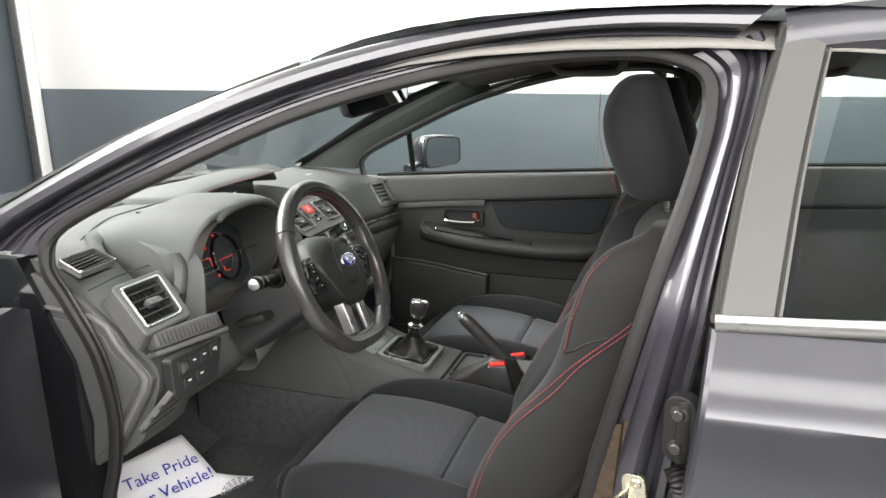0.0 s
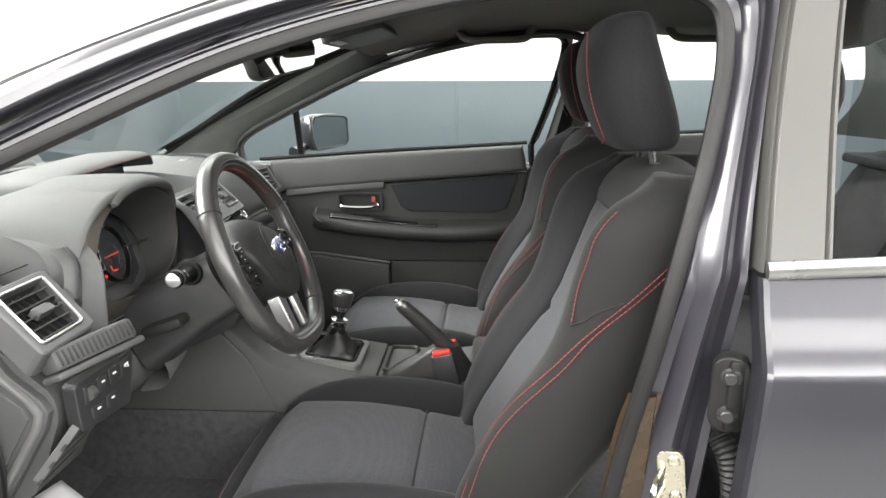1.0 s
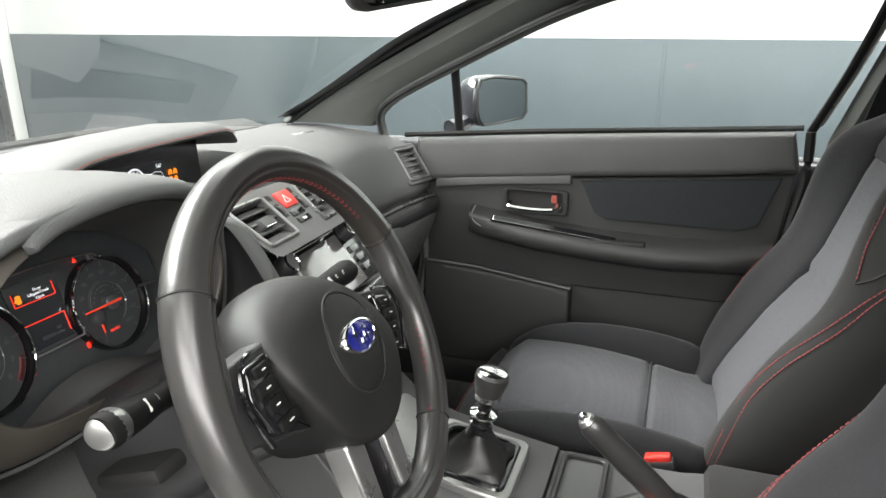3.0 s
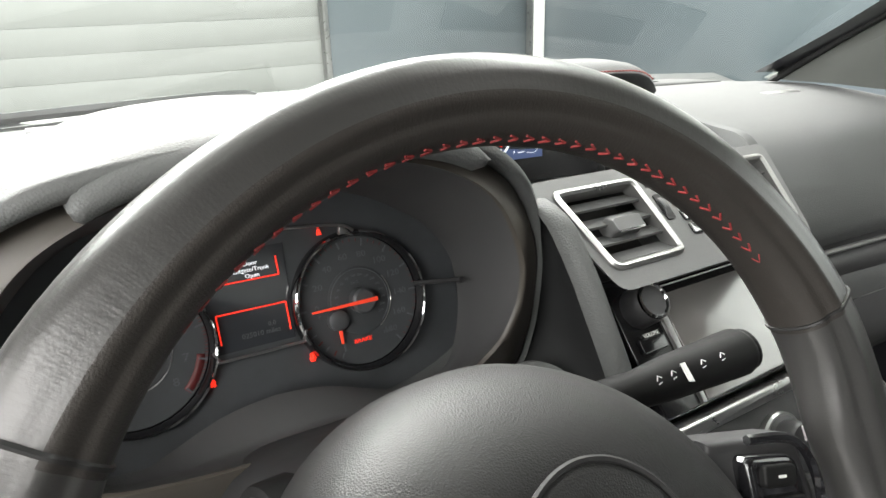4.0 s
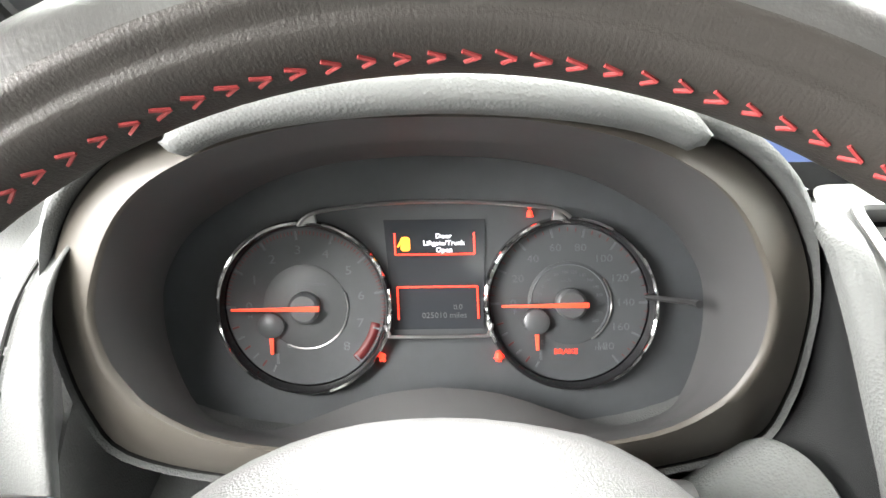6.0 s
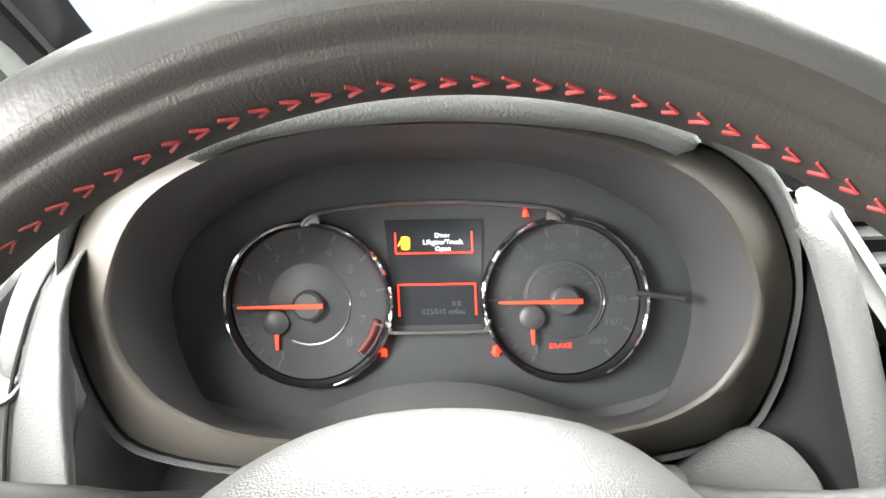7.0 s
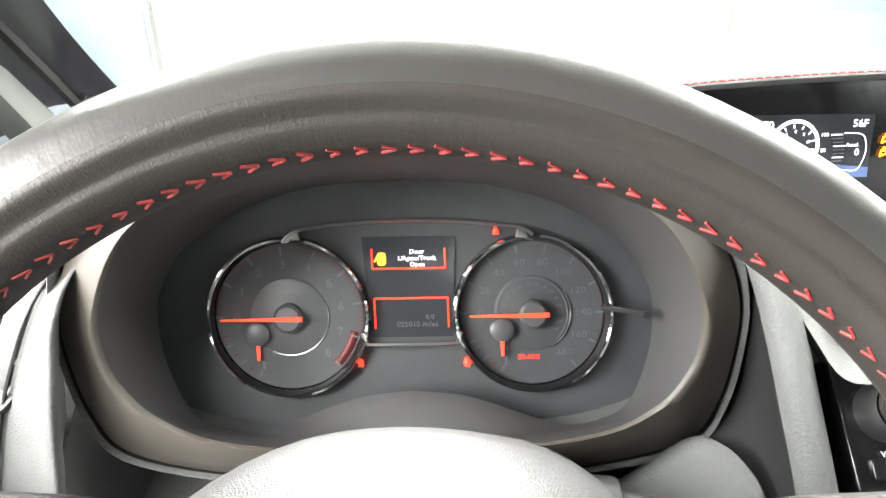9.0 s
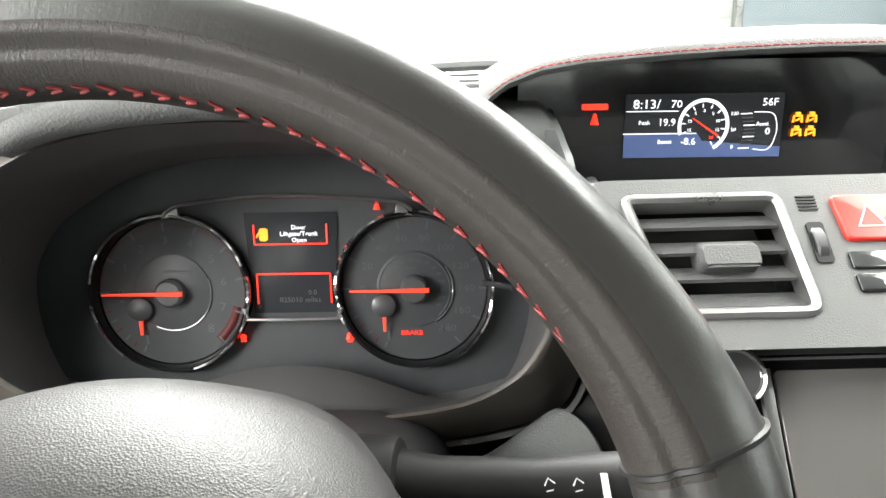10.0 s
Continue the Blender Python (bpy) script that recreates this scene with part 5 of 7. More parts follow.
solid("bezel", prism(FY, rounded(0.345, 0.118, 0.008), -0.02, -0.002), PIANO, display)
solid("screen", prism(FY, rounded(0.146, 0.058, 0.002), -0.004, 0.0), SCREEN, display)

# ---- writing and graphics of the centre display ----
solid("blue_field", prism(FY, [(-0.073, -0.029), (0.073, -0.029), (0.073, -0.020), (0.0, -0.014), (-0.005, -0.007), (-0.073, -0.007)], 0.0, 0.0004), LIT_BLUE, display)
lettering("clock_digits", "8:13/", shifted(FY, -0.0535, 0.0195), 0.0115, LIT_WHITE, display, spread=1.1)
lettering("temperature", "70", shifted(FY, -0.026, 0.0195), 0.0095, LIT_WHITE, display, spread=1.1)
lettering("outside_temperature", "56F", shifted(FY, 0.060, 0.0205), 0.0095, LIT_WHITE, display, spread=1.05)
lettering("peak_word", "Peak", shifted(FY, -0.055, 0.003), 0.0055, LIT_WHITE, display)
lettering("peak_value", "19.9", shifted(FY, -0.034, 0.003), 0.0095, LIT_WHITE, display)
lettering("boost_word", "Boost", shifted(FY, -0.035, -0.0145), 0.0055, LIT_WHITE, display)
lettering("boost_value", "-8.6", shifted(FY, -0.013, -0.0145), 0.009, LIT_WHITE, display)
lettering("accel_word", "Accel.", shifted(FY, 0.055, 0.001), 0.005, LIT_WHITE, display)
lettering("accel_value", "0", shifted(FY, 0.060, -0.006), 0.009, LIT_WHITE, display)
for b, w, a in ((0.0135, 0.048, -0.048), (-0.007, 0.068, -0.040)):
    solid("rule", prism(FY, [(a - w / 2, b - 0.0004), (a + w / 2, b - 0.0004), (a + w / 2, b + 0.0004), (a - w / 2, b + 0.0004)], 0.0004, 0.0008), LIT_WHITE, display)
FG = shifted(FY, 0.0, 0.0)
solid("boost_ring", loft([[FG(r * math.cos(t), r * math.sin(t) * 1.05, 0.0008) for t in np.linspace(radians(-62), radians(200), 40)] for r in (0.0235, 0.0205)], closed=False, caps=False), LIT_WHITE, display, thick=0.0003)
for k in range(11):
    t = radians(200 - k * 26.2)
    G = turned(FG, math.degrees(t))
    solid("tick", prism(G, [(0.0165, -0.0005), (0.020, -0.0005), (0.020, 0.0005), (0.0165, 0.0005)], 0.0004, 0.0009), LIT_WHITE, display)
for k, n in enumerate(("15", "10", "5", "0", "5", "10", "15", "20")):
    t = radians(198 - k * 36)
    lettering("scale_number", n, shifted(FG, 0.0135 * math.cos(t), 0.0135 * math.sin(t)), 0.0042, LIT_WHITE if k < 7 else LIT_RED, display, 0.0009)
G = turned(FG, 146)
solid("boost_needle", prism(G, [(-0.017, 0.0009), (0.012, 0.0005), (0.012, -0.0005), (-0.017, -0.0009)], 0.0009, 0.0013), LIT_RED, display)
for k in range(10):
    solid("bar_step", box(FY(0.039 + 0.004 * math.sin(k / 9 * math.pi), -0.021 + 0.0035 * k, 0.0006), (0.010, 0.0005, 0.0009), 0), LIT_DIM if k % 3 else LIT_WHITE, display)
for n, b in (("100", 0.0105), ("50", -0.004), ("0", -0.020)):
    lettering("bar_number", n, shifted(FY, 0.028, b), 0.0048, LIT_WHITE, display)
solid("bracket", tube(spline([FY(0.046, 0.012, 0.0006), FY(0.062, 0.011, 0.0006), FY(0.067, 0.004, 0.0006), FY(0.068, -0.008, 0.0006), FY(0.062, -0.022, 0.0006), FY(0.048, -0.022, 0.0006)], 4), 0.0004, 4), LIT_WHITE, display)
# warning lamps on either side of it
solid("airbag_lamp", prism(FY, rounded(0.024, 0.0055, 0.001)[::-1], -0.004, 0.0), LIT_RED, display).location = FY.u * -0.101 + FY.v * 0.018
solid("belt_lamp", tube([FY(-0.101, 0.002, 0.0), FY(-0.101, 0.012, 0.0)], [0.0042, 0.0012], 8), LIT_RED, display)
for a in (0.0865, 0.0995):
    for b in (0.006, -0.0065):
        solid("seat_lamp", join(tube([FY(a - 0.004, b - 0.004, 0.0006), FY(a - 0.0035, b + 0.002, 0.0006), FY(a + 0.0035, b + 0.002, 0.0006), FY(a + 0.004, b - 0.004, 0.0006)], 0.0012, 5), tube([FY(a - 0.002, b + 0.0042, 0.0006), FY(a + 0.002, b + 0.0042, 0.0006)], 0.0014, 6), tube([FY(a - 0.002, b - 0.0025, 0.0006), FY(a + 0.002, b - 0.0005, 0.0006)], 0.0009, 5)), LIT_AMBER, display)
IN_CAR = True
# ---- instrument cluster ----
PLACE = BINNACLE
cluster = thing("instrument_cluster", (CX, 0.31, 0.83), "instrument cluster with two dark dials and red needles at rest", "instrument cluster")
FC = Frame((CX, 0.3115, 0.885), (1, 0, 0), (0, math.sin(radians(18)), math.cos(radians(18))))
GX = 0.0857
face = [(-0.182, -0.06), (-0.13, -0.082), (-0.09, -0.084), (-0.05, -0.078), (0.05, -0.078), (0.09, -0.084), (0.13, -0.082), (0.178, -0.06), (0.180, 0.0), (0.178, 0.06), (0.14, 0.10), (0.0, 0.118), (-0.14, 0.10), (-0.184, 0.06), (-0.186, 0.0)]
solid("face_plate", prism(FC, face, -0.03, -0.008), DIAL, cluster)
solid("centre_screen", prism(FC, [(-0.029, -0.017), (0.029, -0.017), (0.033, 0.058), (-0.033, 0.058)], -0.008, -0.0065), SCREEN, cluster)
for s, words, n, first, step in ((-1, [str(k) for k in range(9)], 9, 180, -28.3), (1, [str(k * 20) for k in range(10)], 10, 180, -25.8)):
    D = shifted(FC, s * GX, 0, -0.006)
    D.u = D.u / 1.05
    dial = solid("tachometer" if s < 0 else "speedometer", disc_stack(D, [(0.054, -0.012), (0.054, 0.0), (0.0535, 0.0006)], 64), DIAL, cluster, "dark dial")
    solid("rim", disc_stack(D, [(0.0545, -0.004), (0.0545, 0.006), (0.0560, 0.0095), (0.0578, 0.0095), (0.0590, 0.006), (0.0590, -0.006)], 72), PIANO, dial)
    # chrome arcs only where the rim's highlights fall, shaped as separate glints
    for a0, a1 in ((20, 75), (120, 172), (188, 235), (285, 322), (330, 372)) if s < 0 else ((-62, -38), (-34, 32), (60, 84), (110, 150), (155, 205)):
        solid("glint_arc", tube([D(0.0578 * math.cos(radians(t)), 0.0578 * math.sin(radians(t)), 0.0088) for t in np.linspace(a0, a1, 14)], 0.0014, 6), CHROME, dial)
    mid = disc_stack(D, [(0.0285, 0.0), (0.0285, 0.0012), (0.0275, 0.0016)], 48)
    solid("inner_disc", mid, DIAL_MID if s < 0 else DIAL, dial)
    solid("inner_arc", tube([D(0.0287 * math.cos(radians(t)), 0.0287 * math.sin(radians(t)), 0.0016) for t in (np.linspace(-118, 20, 18) if s < 0 else np.linspace(-60, 35, 14))], 0.0005, 5), SILVER, dial)
    for k, w in enumerate(words):
        t = radians(first + step * k)
        lettering("number", w, shifted(D, 0.0385 * math.cos(t), 0.0385 * math.sin(t)), 0.0085 if s < 0 else 0.0072, LIT_DIM, dial, 0.0010, spread=1.15)
        solid("tick", prism(turned(D, first + step * k), [(0.0455, -0.0007), (0.0515, -0.0007), (0.0515, 0.0007), (0.0455, 0.0007)], 0.0006, 0.0012), LIT_DIM, dial)
    small = []
    for k in range((n - 1) * (10 if s < 0 else 4)):
        q = first + step * k / (10 if s < 0 else 4)
        if k % (10 if s < 0 else 4):
            small.append(prism(turned(D, q), [(0.0490, -0.0003), (0.0515, -0.0003), (0.0515, 0.0003), (0.0490, 0.0003)], 0.0006, 0.0011))
    solid("inner_scale", join(*small), LIT_DIMRED, dial, kind="")
    hub = disc_stack(D, [(0.0105, 0.001), (0.0105, 0.009), (0.0085, 0.011), (0.001, 0.0112)], 32)
    solid("hub_cap", hub, DIAL_MID, dial)
    solid("needle", prism(D, [(-0.0475, -0.0007), (0.011, -0.0017), (0.011, 0.0017), (-0.0475, 0.0007)], 0.0112, 0.0130, 0.0004), LIT_NEEDLE, dial, "red needle at rest on zero")
    E2 = shifted(D, -0.0235, -0.012)
    solid("small_hub", disc_stack(E2, [(0.0085, 0.001), (0.0085, 0.006), (0.006, 0.0075), (0.001, 0.0078)], 24), DIAL_MID, dial)
    solid("small_needle", prism(E2, [(-0.0009, -0.0195), (0.0009, -0.0195), (0.0014, -0.008), (-0.0014, -0.008)], 0.004, 0.0055, 0.0004), LIT_NEEDLE, dial)
    solid("end_mark", prism(E2, [(0.0018, -0.027), (0.0034, -0.027), (0.0034, -0.020), (0.0018, -0.020)], 0.001, 0.0016), LIT_DIM, dial)
    for k in range(6):
        t = 196 + 9 * k
        solid("tick", prism(turned(D, t), [(0.0455, -0.0006), (0.050, -0.0006), (0.050, 0.0006), (0.0455, 0.0006)], 0.0006, 0.0011), LIT_DIM if k % 2 else LIT_DIMRED, dial)
    if s < 0:
        lettering("unit_print", "x1000r/min", shifted(D, 0.004, 0.0155), 0.0042, LIT_DIM, dial, 0.0020)
        lettering("mark_print", "H", shifted(D, -0.038, -0.0065), 0.004, LIT_DIM, dial, 0.0010)
        lettering("mark_print", "C", shifted(D, -0.0125, -0.0265), 0.005, LIT_DIM, dial, 0.0012)
        solid("red_zone", loft([[D(r * math.cos(radians(t)), r * math.sin(radians(t)), 0.001) for t in np.linspace(-48, -14, 14)] for r in (0.0455, 0.0515)], closed=False, caps=False), LIT_DIMRED, dial, thick=0.0004)
    else:
        lettering("unit_print", "MPH", shifted(D, 0.021, -0.0315), 0.0042, LIT_DIM, dial, 0.0010)
        lettering("unit_print", "km/h", shifted(D, -0.002, 0.0155), 0.0036, LIT_DIM, dial, 0.0020)
        lettering("mark_print", "F", shifted(D, -0.0375, -0.006), 0.0045, LIT_DIM, dial, 0.0010)
        lettering("mark_print", "E", shifted(D, -0.0195, -0.027), 0.0045, LIT_DIM, dial, 0.0012)
        solid("inner_scale", tube([D(0.0265 * math.cos(radians(t)), 0.0265 * math.sin(radians(t)), 0.0019) for t in np.linspace(-50, 180, 36)], 0.0005, 5), LIT_DIM, dial)
        for k in range(0, 14):
            t = radians(180 - k * 16.6)
            lettering("number", str(k * 20), shifted(D, 0.0212 * math.cos(t), 0.0212 * math.sin(t)), 0.0030, LIT_DIM, dial, 0.0018)
        lettering("brake_lamp", "BRAKE", shifted(D, -0.0035, -0.0335), 0.0048, LIT_RED, dial, 0.0010, spread=1.1)
# silver brow and chin strips
brow = spline([FC(-0.0865, 0.0555, 0.004), FC(-0.076, 0.0635, 0.004), FC(-0.04, 0.0685, 0.004), FC(0, 0.0702, 0.004), FC(0.04, 0.0685, 0.004), FC(0.076, 0.0645, 0.004), FC(0.0865, 0.0585, 0.004)], 6)
solid("brow_strip", tube(brow, 0.0013, 6), SILVER, cluster, "thin silver strip")
for s in (-1, 1):
    solid("brow_end", prism(FC, [(s * 0.0870, 0.0545), (s * 0.0745, 0.0565), (s * 0.0760, 0.0640), (s * 0.0800, 0.0625)][:: 1 if s < 0 else -1], 0.0, 0.0035, 0.001), SILVER, cluster)
chin = spline([FC(-0.0345, -0.012, 0.003), FC(-0.0315, -0.0185, 0.003), FC(-0.027, -0.0202, 0.003), FC(0.027, -0.0202, 0.003), FC(0.0315, -0.0185, 0.003), FC(0.0345, -0.012, 0.003)], 5)
solid("chin_strip", tube(chin, 0.0012, 6), SILVER, cluster)


def bar(a0, b0, a1, b1, w=0.0006):
    return tube([FC(a0, b0, -0.0058), FC(a1, b1, -0.0058)], w, 5)


solid("message_frame", join(bar(-0.0262, 0.0344, 0.0252, 0.0344), bar(-0.0262, 0.0344, -0.0262, 0.049), bar(0.0252, 0.0344, 0.0252, 0.049)), LIT_RED, cluster, "red lit frame")
solid("trip_frame", join(bar(-0.0258, 0.0122, 0.0262, 0.0122), bar(-0.0258, 0.0122, -0.0258, -0.0100), bar(0.0262, 0.0122, 0.0262, -0.0100)), LIT_RED, cluster, "red lit frame")
FX = shifted(FC, 0, 0, -0.0062)
for k, w in enumerate(("Door", "Liftgate/Trunk", "Open")):
    lettering("message", w, shifted(FX, 0.0055, 0.0466 - 0.0047 * k), 0.0047, LIT_WHITE, cluster)
lettering("odometer", "025010 miles", shifted(FX, 0.004, -0.0075), 0.0055, LIT_DIM, cluster)
lettering("trip_value", "0.0", shifted(FX, 0.013, -0.002), 0.005, LIT_DIM, cluster)
solid("open_car_sign", join(prism(shifted(FX, -0.0195, 0.0415), rounded(0.006, 0.0095, 0.002), 0, 0.0006), tube([FX(-0.0225, 0.043, 0.0006), FX(-0.0245, 0.0395, 0.0006)], 0.0006, 5)), LIT_AMBER, cluster)
FB = shifted(FC, 0, 0, -0.004)
solid("open_door_lamp", join(tube([FB(0.038, -0.0325), FB(0.038, -0.0335), FB(0.038, -0.037)], [0.001, 0.002, 0.0022], 8), tube([FB(0.0355, -0.0375), FB(0.038, -0.0338), FB(0.0405, -0.0375)], 0.0008, 5), tube([FB(0.0362, -0.0388), FB(0.0398, -0.0388)], 0.0009, 5)), LIT_RED, cluster)
solid("airbag_lamp", join(disc_stack(shifted(FB, -0.0375, -0.0345), [(0.0022, 0), (0.0022, 0.0006)], 14), tube([FB(-0.0385, -0.034), FB(-0.036, -0.038)], 0.0011, 5), tube([FB(-0.0362, -0.034), FB(-0.0390, -0.038)], 0.0008, 5)), LIT_RED, cluster)
solid("belt_lamp", join(disc_stack(shifted(FB, 0.0617, 0.0655), [(0.0012, 0), (0.0012, 0.0006)], 12), tube([FB(0.0617, 0.0590), FB(0.0617, 0.0635)], [0.0024, 0.0012], 8)), LIT_RED, cluster)
solid("trip_stalk", tube([FC(0.135, 0.004, 0.0), FC(0.150, 0.006, 0.035), FC(0.152, 0.006, 0.045)], [0.002, 0.002, 0.0026], 8), PLASTIC, cluster, "thin black reset stalk")

# ---- steering wheel ----
IN_CAR = False
PLACE = Matrix()
wheel = thing("steering_wheel", (CX, -0.012, 0.92), "flat-bottomed black leather steering wheel with red stitching", "steering wheel")
TILT = radians(26.5)
FW = turned(Frame((-0.363, -0.0418, 0.917), (0.9993, 0.037, 0), (-0.0152, 0.4094, 0.9122)), -8.5)  # turned a little to the right
RIM = 0.1895


def rim_at(t, r=RIM):
    """A point of the rim's middle line; t: degrees clockwise from the top."""
    a, b = r * math.sin(radians(t)), r * math.cos(radians(t))
    floor = -0.182 * r / RIM
    if b < floor + 0.02:
        b = floor + 0.02 - 0.02 * math.tanh((floor + 0.02 - b) / 0.02)
    return a, b


def rim_section(t, k=1.0):
    a, b = rim_at(t)
    a2, b2 = rim_at(t + 1)
    a1, b1 = rim_at(t - 1)
    d = Vector((a2 - a1, b2 - b1)).normalized()
    o = Vector((-d.y, d.x))  # outwards
    grip = 1.0 + 0.10 * math.exp(-((abs((t + 180) % 360 - 180) - 62) / 14) ** 2) + 0.05 * math.exp(-((abs((t + 180) % 360 - 180) - 125) / 14) ** 2)
    ring = []
    for j in range(72):
        q = 2 * math.pi * j / 72
        x, y = (math.copysign(abs(f) ** 0.82, f) for f in (math.cos(q), math.sin(q)))
        thumb = 0.55 * math.exp(-((abs((t + 180) % 360 - 180) - 80) / 11) ** 2)
        ro = 0.0160 * k * grip * x * (1.0 if x > 0 else 1.13 + thumb)
        ridge = 0.0013 * math.exp(-((math.degrees(q) - 100) / 9) ** 2) - 0.0012 * math.exp(-((math.degrees(q) - 117) / 7) ** 2)
        rn = 0.0168 * k * grip * y + ridge
        ring.append(FW(a + o.x * ro, b + o.y * ro, rn))
    return ring


SEAMS = (-61.5, 61.5, 134, 226)
rim = solid("rim", loft([rim_section(t) for t in np.linspace(0, 360, 145)], caps=False), LEATHER, wheel, "smooth black leather rim", angle=180)
rim.data.materials.append(LEATHER_IN)
grip_map = rim.data.attributes.new("grip", "FLOAT_VECTOR", "POINT")
hub = FW(0, 0, 0)
for v, cell in zip(rim.data.vertices, grip_map.data):
    d = v.co + BASE[wheel.name] - hub
    a, b, n = (d.dot(FW(*axis) - hub) for axis in ((1, 0, 0), (0, 1, 0), (0, 0, 1)))
    cell.vector = (RIM * math.atan2(a, b), math.hypot(a, b), n)
for f in rim.data.polygons:  # the inner wrap between the two ridges is a duller leather
    d = f.center + BASE[wheel.name] - hub
    a, b, n = (d.dot(FW(*axis) - hub) for axis in ((1, 0, 0), (0, 1, 0), (0, 0, 1)))
    if abs(math.degrees(math.atan2(a, b))) < 61.5 and math.hypot(a, b) < RIM - 0.0015 and n > -0.012:
        f.material_index = 1
for t in SEAMS:
    ring = rim_section(t, 1.012)
    solid("rim_seam", tube(ring, 0.0011, 5, True, up=(0, 0.42, 0.9)), RUBBER, wheel)
for part_no, (t0, t1) in enumerate(((-60.5, 60.5), (62.5, 92), (98, 133), (227, 262), (268, 297.5))):
    pieces = []
    n = int(RIM * radians(t1 - t0) * 0.91 / 0.0076)
    for k in range(n + 1):
        t = t0 + (t1 - t0) * k / max(1, n)
        a, b = rim_at(t)
        a2, b2 = rim_at(t + 1)
        a1, b1 = rim_at(t - 1)
        d = Vector((a2 - a1, b2 - b1)).normalized()
        o = Vector((-d.y, d.x))

        def at(along, q):
            fc, fs = (math.copysign(abs(f) ** 0.82, f) for f in (math.cos(q), math.sin(q)))
            ro, rn = -0.0184 * fc, 0.0172 * fs
            return FW(a + o.x * ro + d.x * along, b + o.y * ro + d.y * along, rn)
        q0 = radians(15)
        pieces.append(tube([at(-0.0024 + 0.0006 * math.sin(7 * k), q0 + 0.11 + 0.02 * math.sin(5 * k)), at(0.0017, q0)], 0.00054, 5))
        pieces.append(tube([at(-0.0018 + 0.0005 * math.sin(11 * k), q0 - 0.12 + 0.02 * math.sin(3 * k)), at(0.0017, q0)], 0.00054, 5))
    solid("stitching", join(*pieces), THREAD, wheel, "red baseball stitching")
# airbag cover
PADO = spline([(0, 0.084, 0), (0.045, 0.077, 0), (0.080, 0.056, 0), (0.100, 0.024, 0), (0.099, -0.005, 0), (0.082, -0.040, 0), (0.060, -0.072, 0), (0.030, -0.090, 0), (0.0, -0.094, 0), (-0.030, -0.090, 0), (-0.060, -0.072, 0), (-0.082, -0.040, 0), (-0.099, -0.005, 0), (-0.100, 0.024, 0), (-0.080, 0.056, 0), (-0.045, 0.077, 0)], 4, True)


def pad_height(a, b):
    """Height of the airbag cover over the point (a, b): a flattened front with a steep round shoulder."""
    e = 1 - ((a + 0.007) / 0.150) ** 2 - ((b + 0.064) / 0.150) ** 2
    dome = -0.056 + 0.115 * math.sqrt(max(e, 0.0))
    front = 0.027 - 0.9 * a * a - 0.9 * (b + 0.01) ** 2
    w = 0.008
    return -w * math.log(math.exp(-dome / w) + math.exp(-front / w))


cover_rings = [[FW(p.x * 0.97, p.y * 0.97, -0.070) for p in PADO], [FW(p.x * 1.0, p.y * 1.0, pad_height(p.x, p.y) - 0.022) for p in PADO], [FW(p.x * 0.998, p.y * 0.998, pad_height(p.x, p.y) - 0.007) for p in PADO]]
for k in (0.985, 0.96, 0.92, 0.87, 0.8, 0.72, 0.62, 0.5, 0.36, 0.2, 0.05):
    drop = 0.004 * max(0.0, (k - 0.92) / 0.08) ** 2
    cover_rings.append([FW(p.x * k, p.y * k - (1 - k) * 0.010, pad_height(p.x * k, p.y * k - (1 - k) * 0.010) - drop) for p in PADO])
solid("airbag_cover", loft(cover_rings), PADSKIN, wheel, "grained airbag cover", angle=180)
FO = shifted(FW, -0.001, 0.001, 0.0)
solid("oval_groove", tube([FO(0.046 * math.cos(t), 0.051 * math.sin(t), pad_height(-0.001 + 0.046 * math.cos(t), 0.001 + 0.051 * math.sin(t)) + 0.0004) for t in np.linspace(0, 2 * math.pi, 80)[:-1]], 0.0014, 6, True), BLACK, wheel)
solid("oval_panel", loft([[FO(0.0445 * k * math.cos(t), 0.0495 * k * math.sin(t), pad_height(-0.001 + 0.0445 * k * math.cos(t), 0.001 + 0.0495 * k * math.sin(t)) + d) for t in np.linspace(0, 2 * math.pi, 49)[:-1]] for k, d in ((1.0, -0.002), (0.99, 0.0006), (0.95, 0.0014), (0.7, 0.0016), (0.3, 0.0016), (0.03, 0.0016))]), PADSKIN, wheel, angle=180)
FO = shifted(FW, -0.001, 0.0045 + 0.004, pad_height(-0.001, 0.0045) + 0.001)
emblem = solid("emblem", disc_stack(shifted(FO, 0, -0.004), [(1.0, -0.004), (1.0, 0.002), (0.95, 0.0042), (0.86, 0.0046), (0.82, 0.003)], 48, sx=0.032, sy=0.0170), CHROME, wheel, "oval chrome emblem with blue enamel")
solid("enamel", disc_stack(shifted(FO, 0, -0.004), [(0.84, 0.0), (0.83, 0.0034), (0.4, 0.0042), (0.05, 0.0044)], 40, sx=0.032, sy=0.0170), EMBLEM_BLUE, emblem)
for a, b, k in ((-0.011, 0.003, 1.5), (0.004, 0.0075, 0.8), (0.013, 0.004, 0.8), (0.006, -0.003, 0.8), (0.016, -0.003, 0.8), (-0.001, -0.0075, 0.75)):
    star = []
    for j in range(8):
        r = (0.0062 if j % 2 == 0 else 0.0014) * k
        star.append((a + r * math.sin(j * math.pi / 4), b - 0.004 + r * math.cos(j * math.pi / 4)))
    solid("star", prism(FO, star[::-1], 0.003, 0.0056), CHROME, emblem)
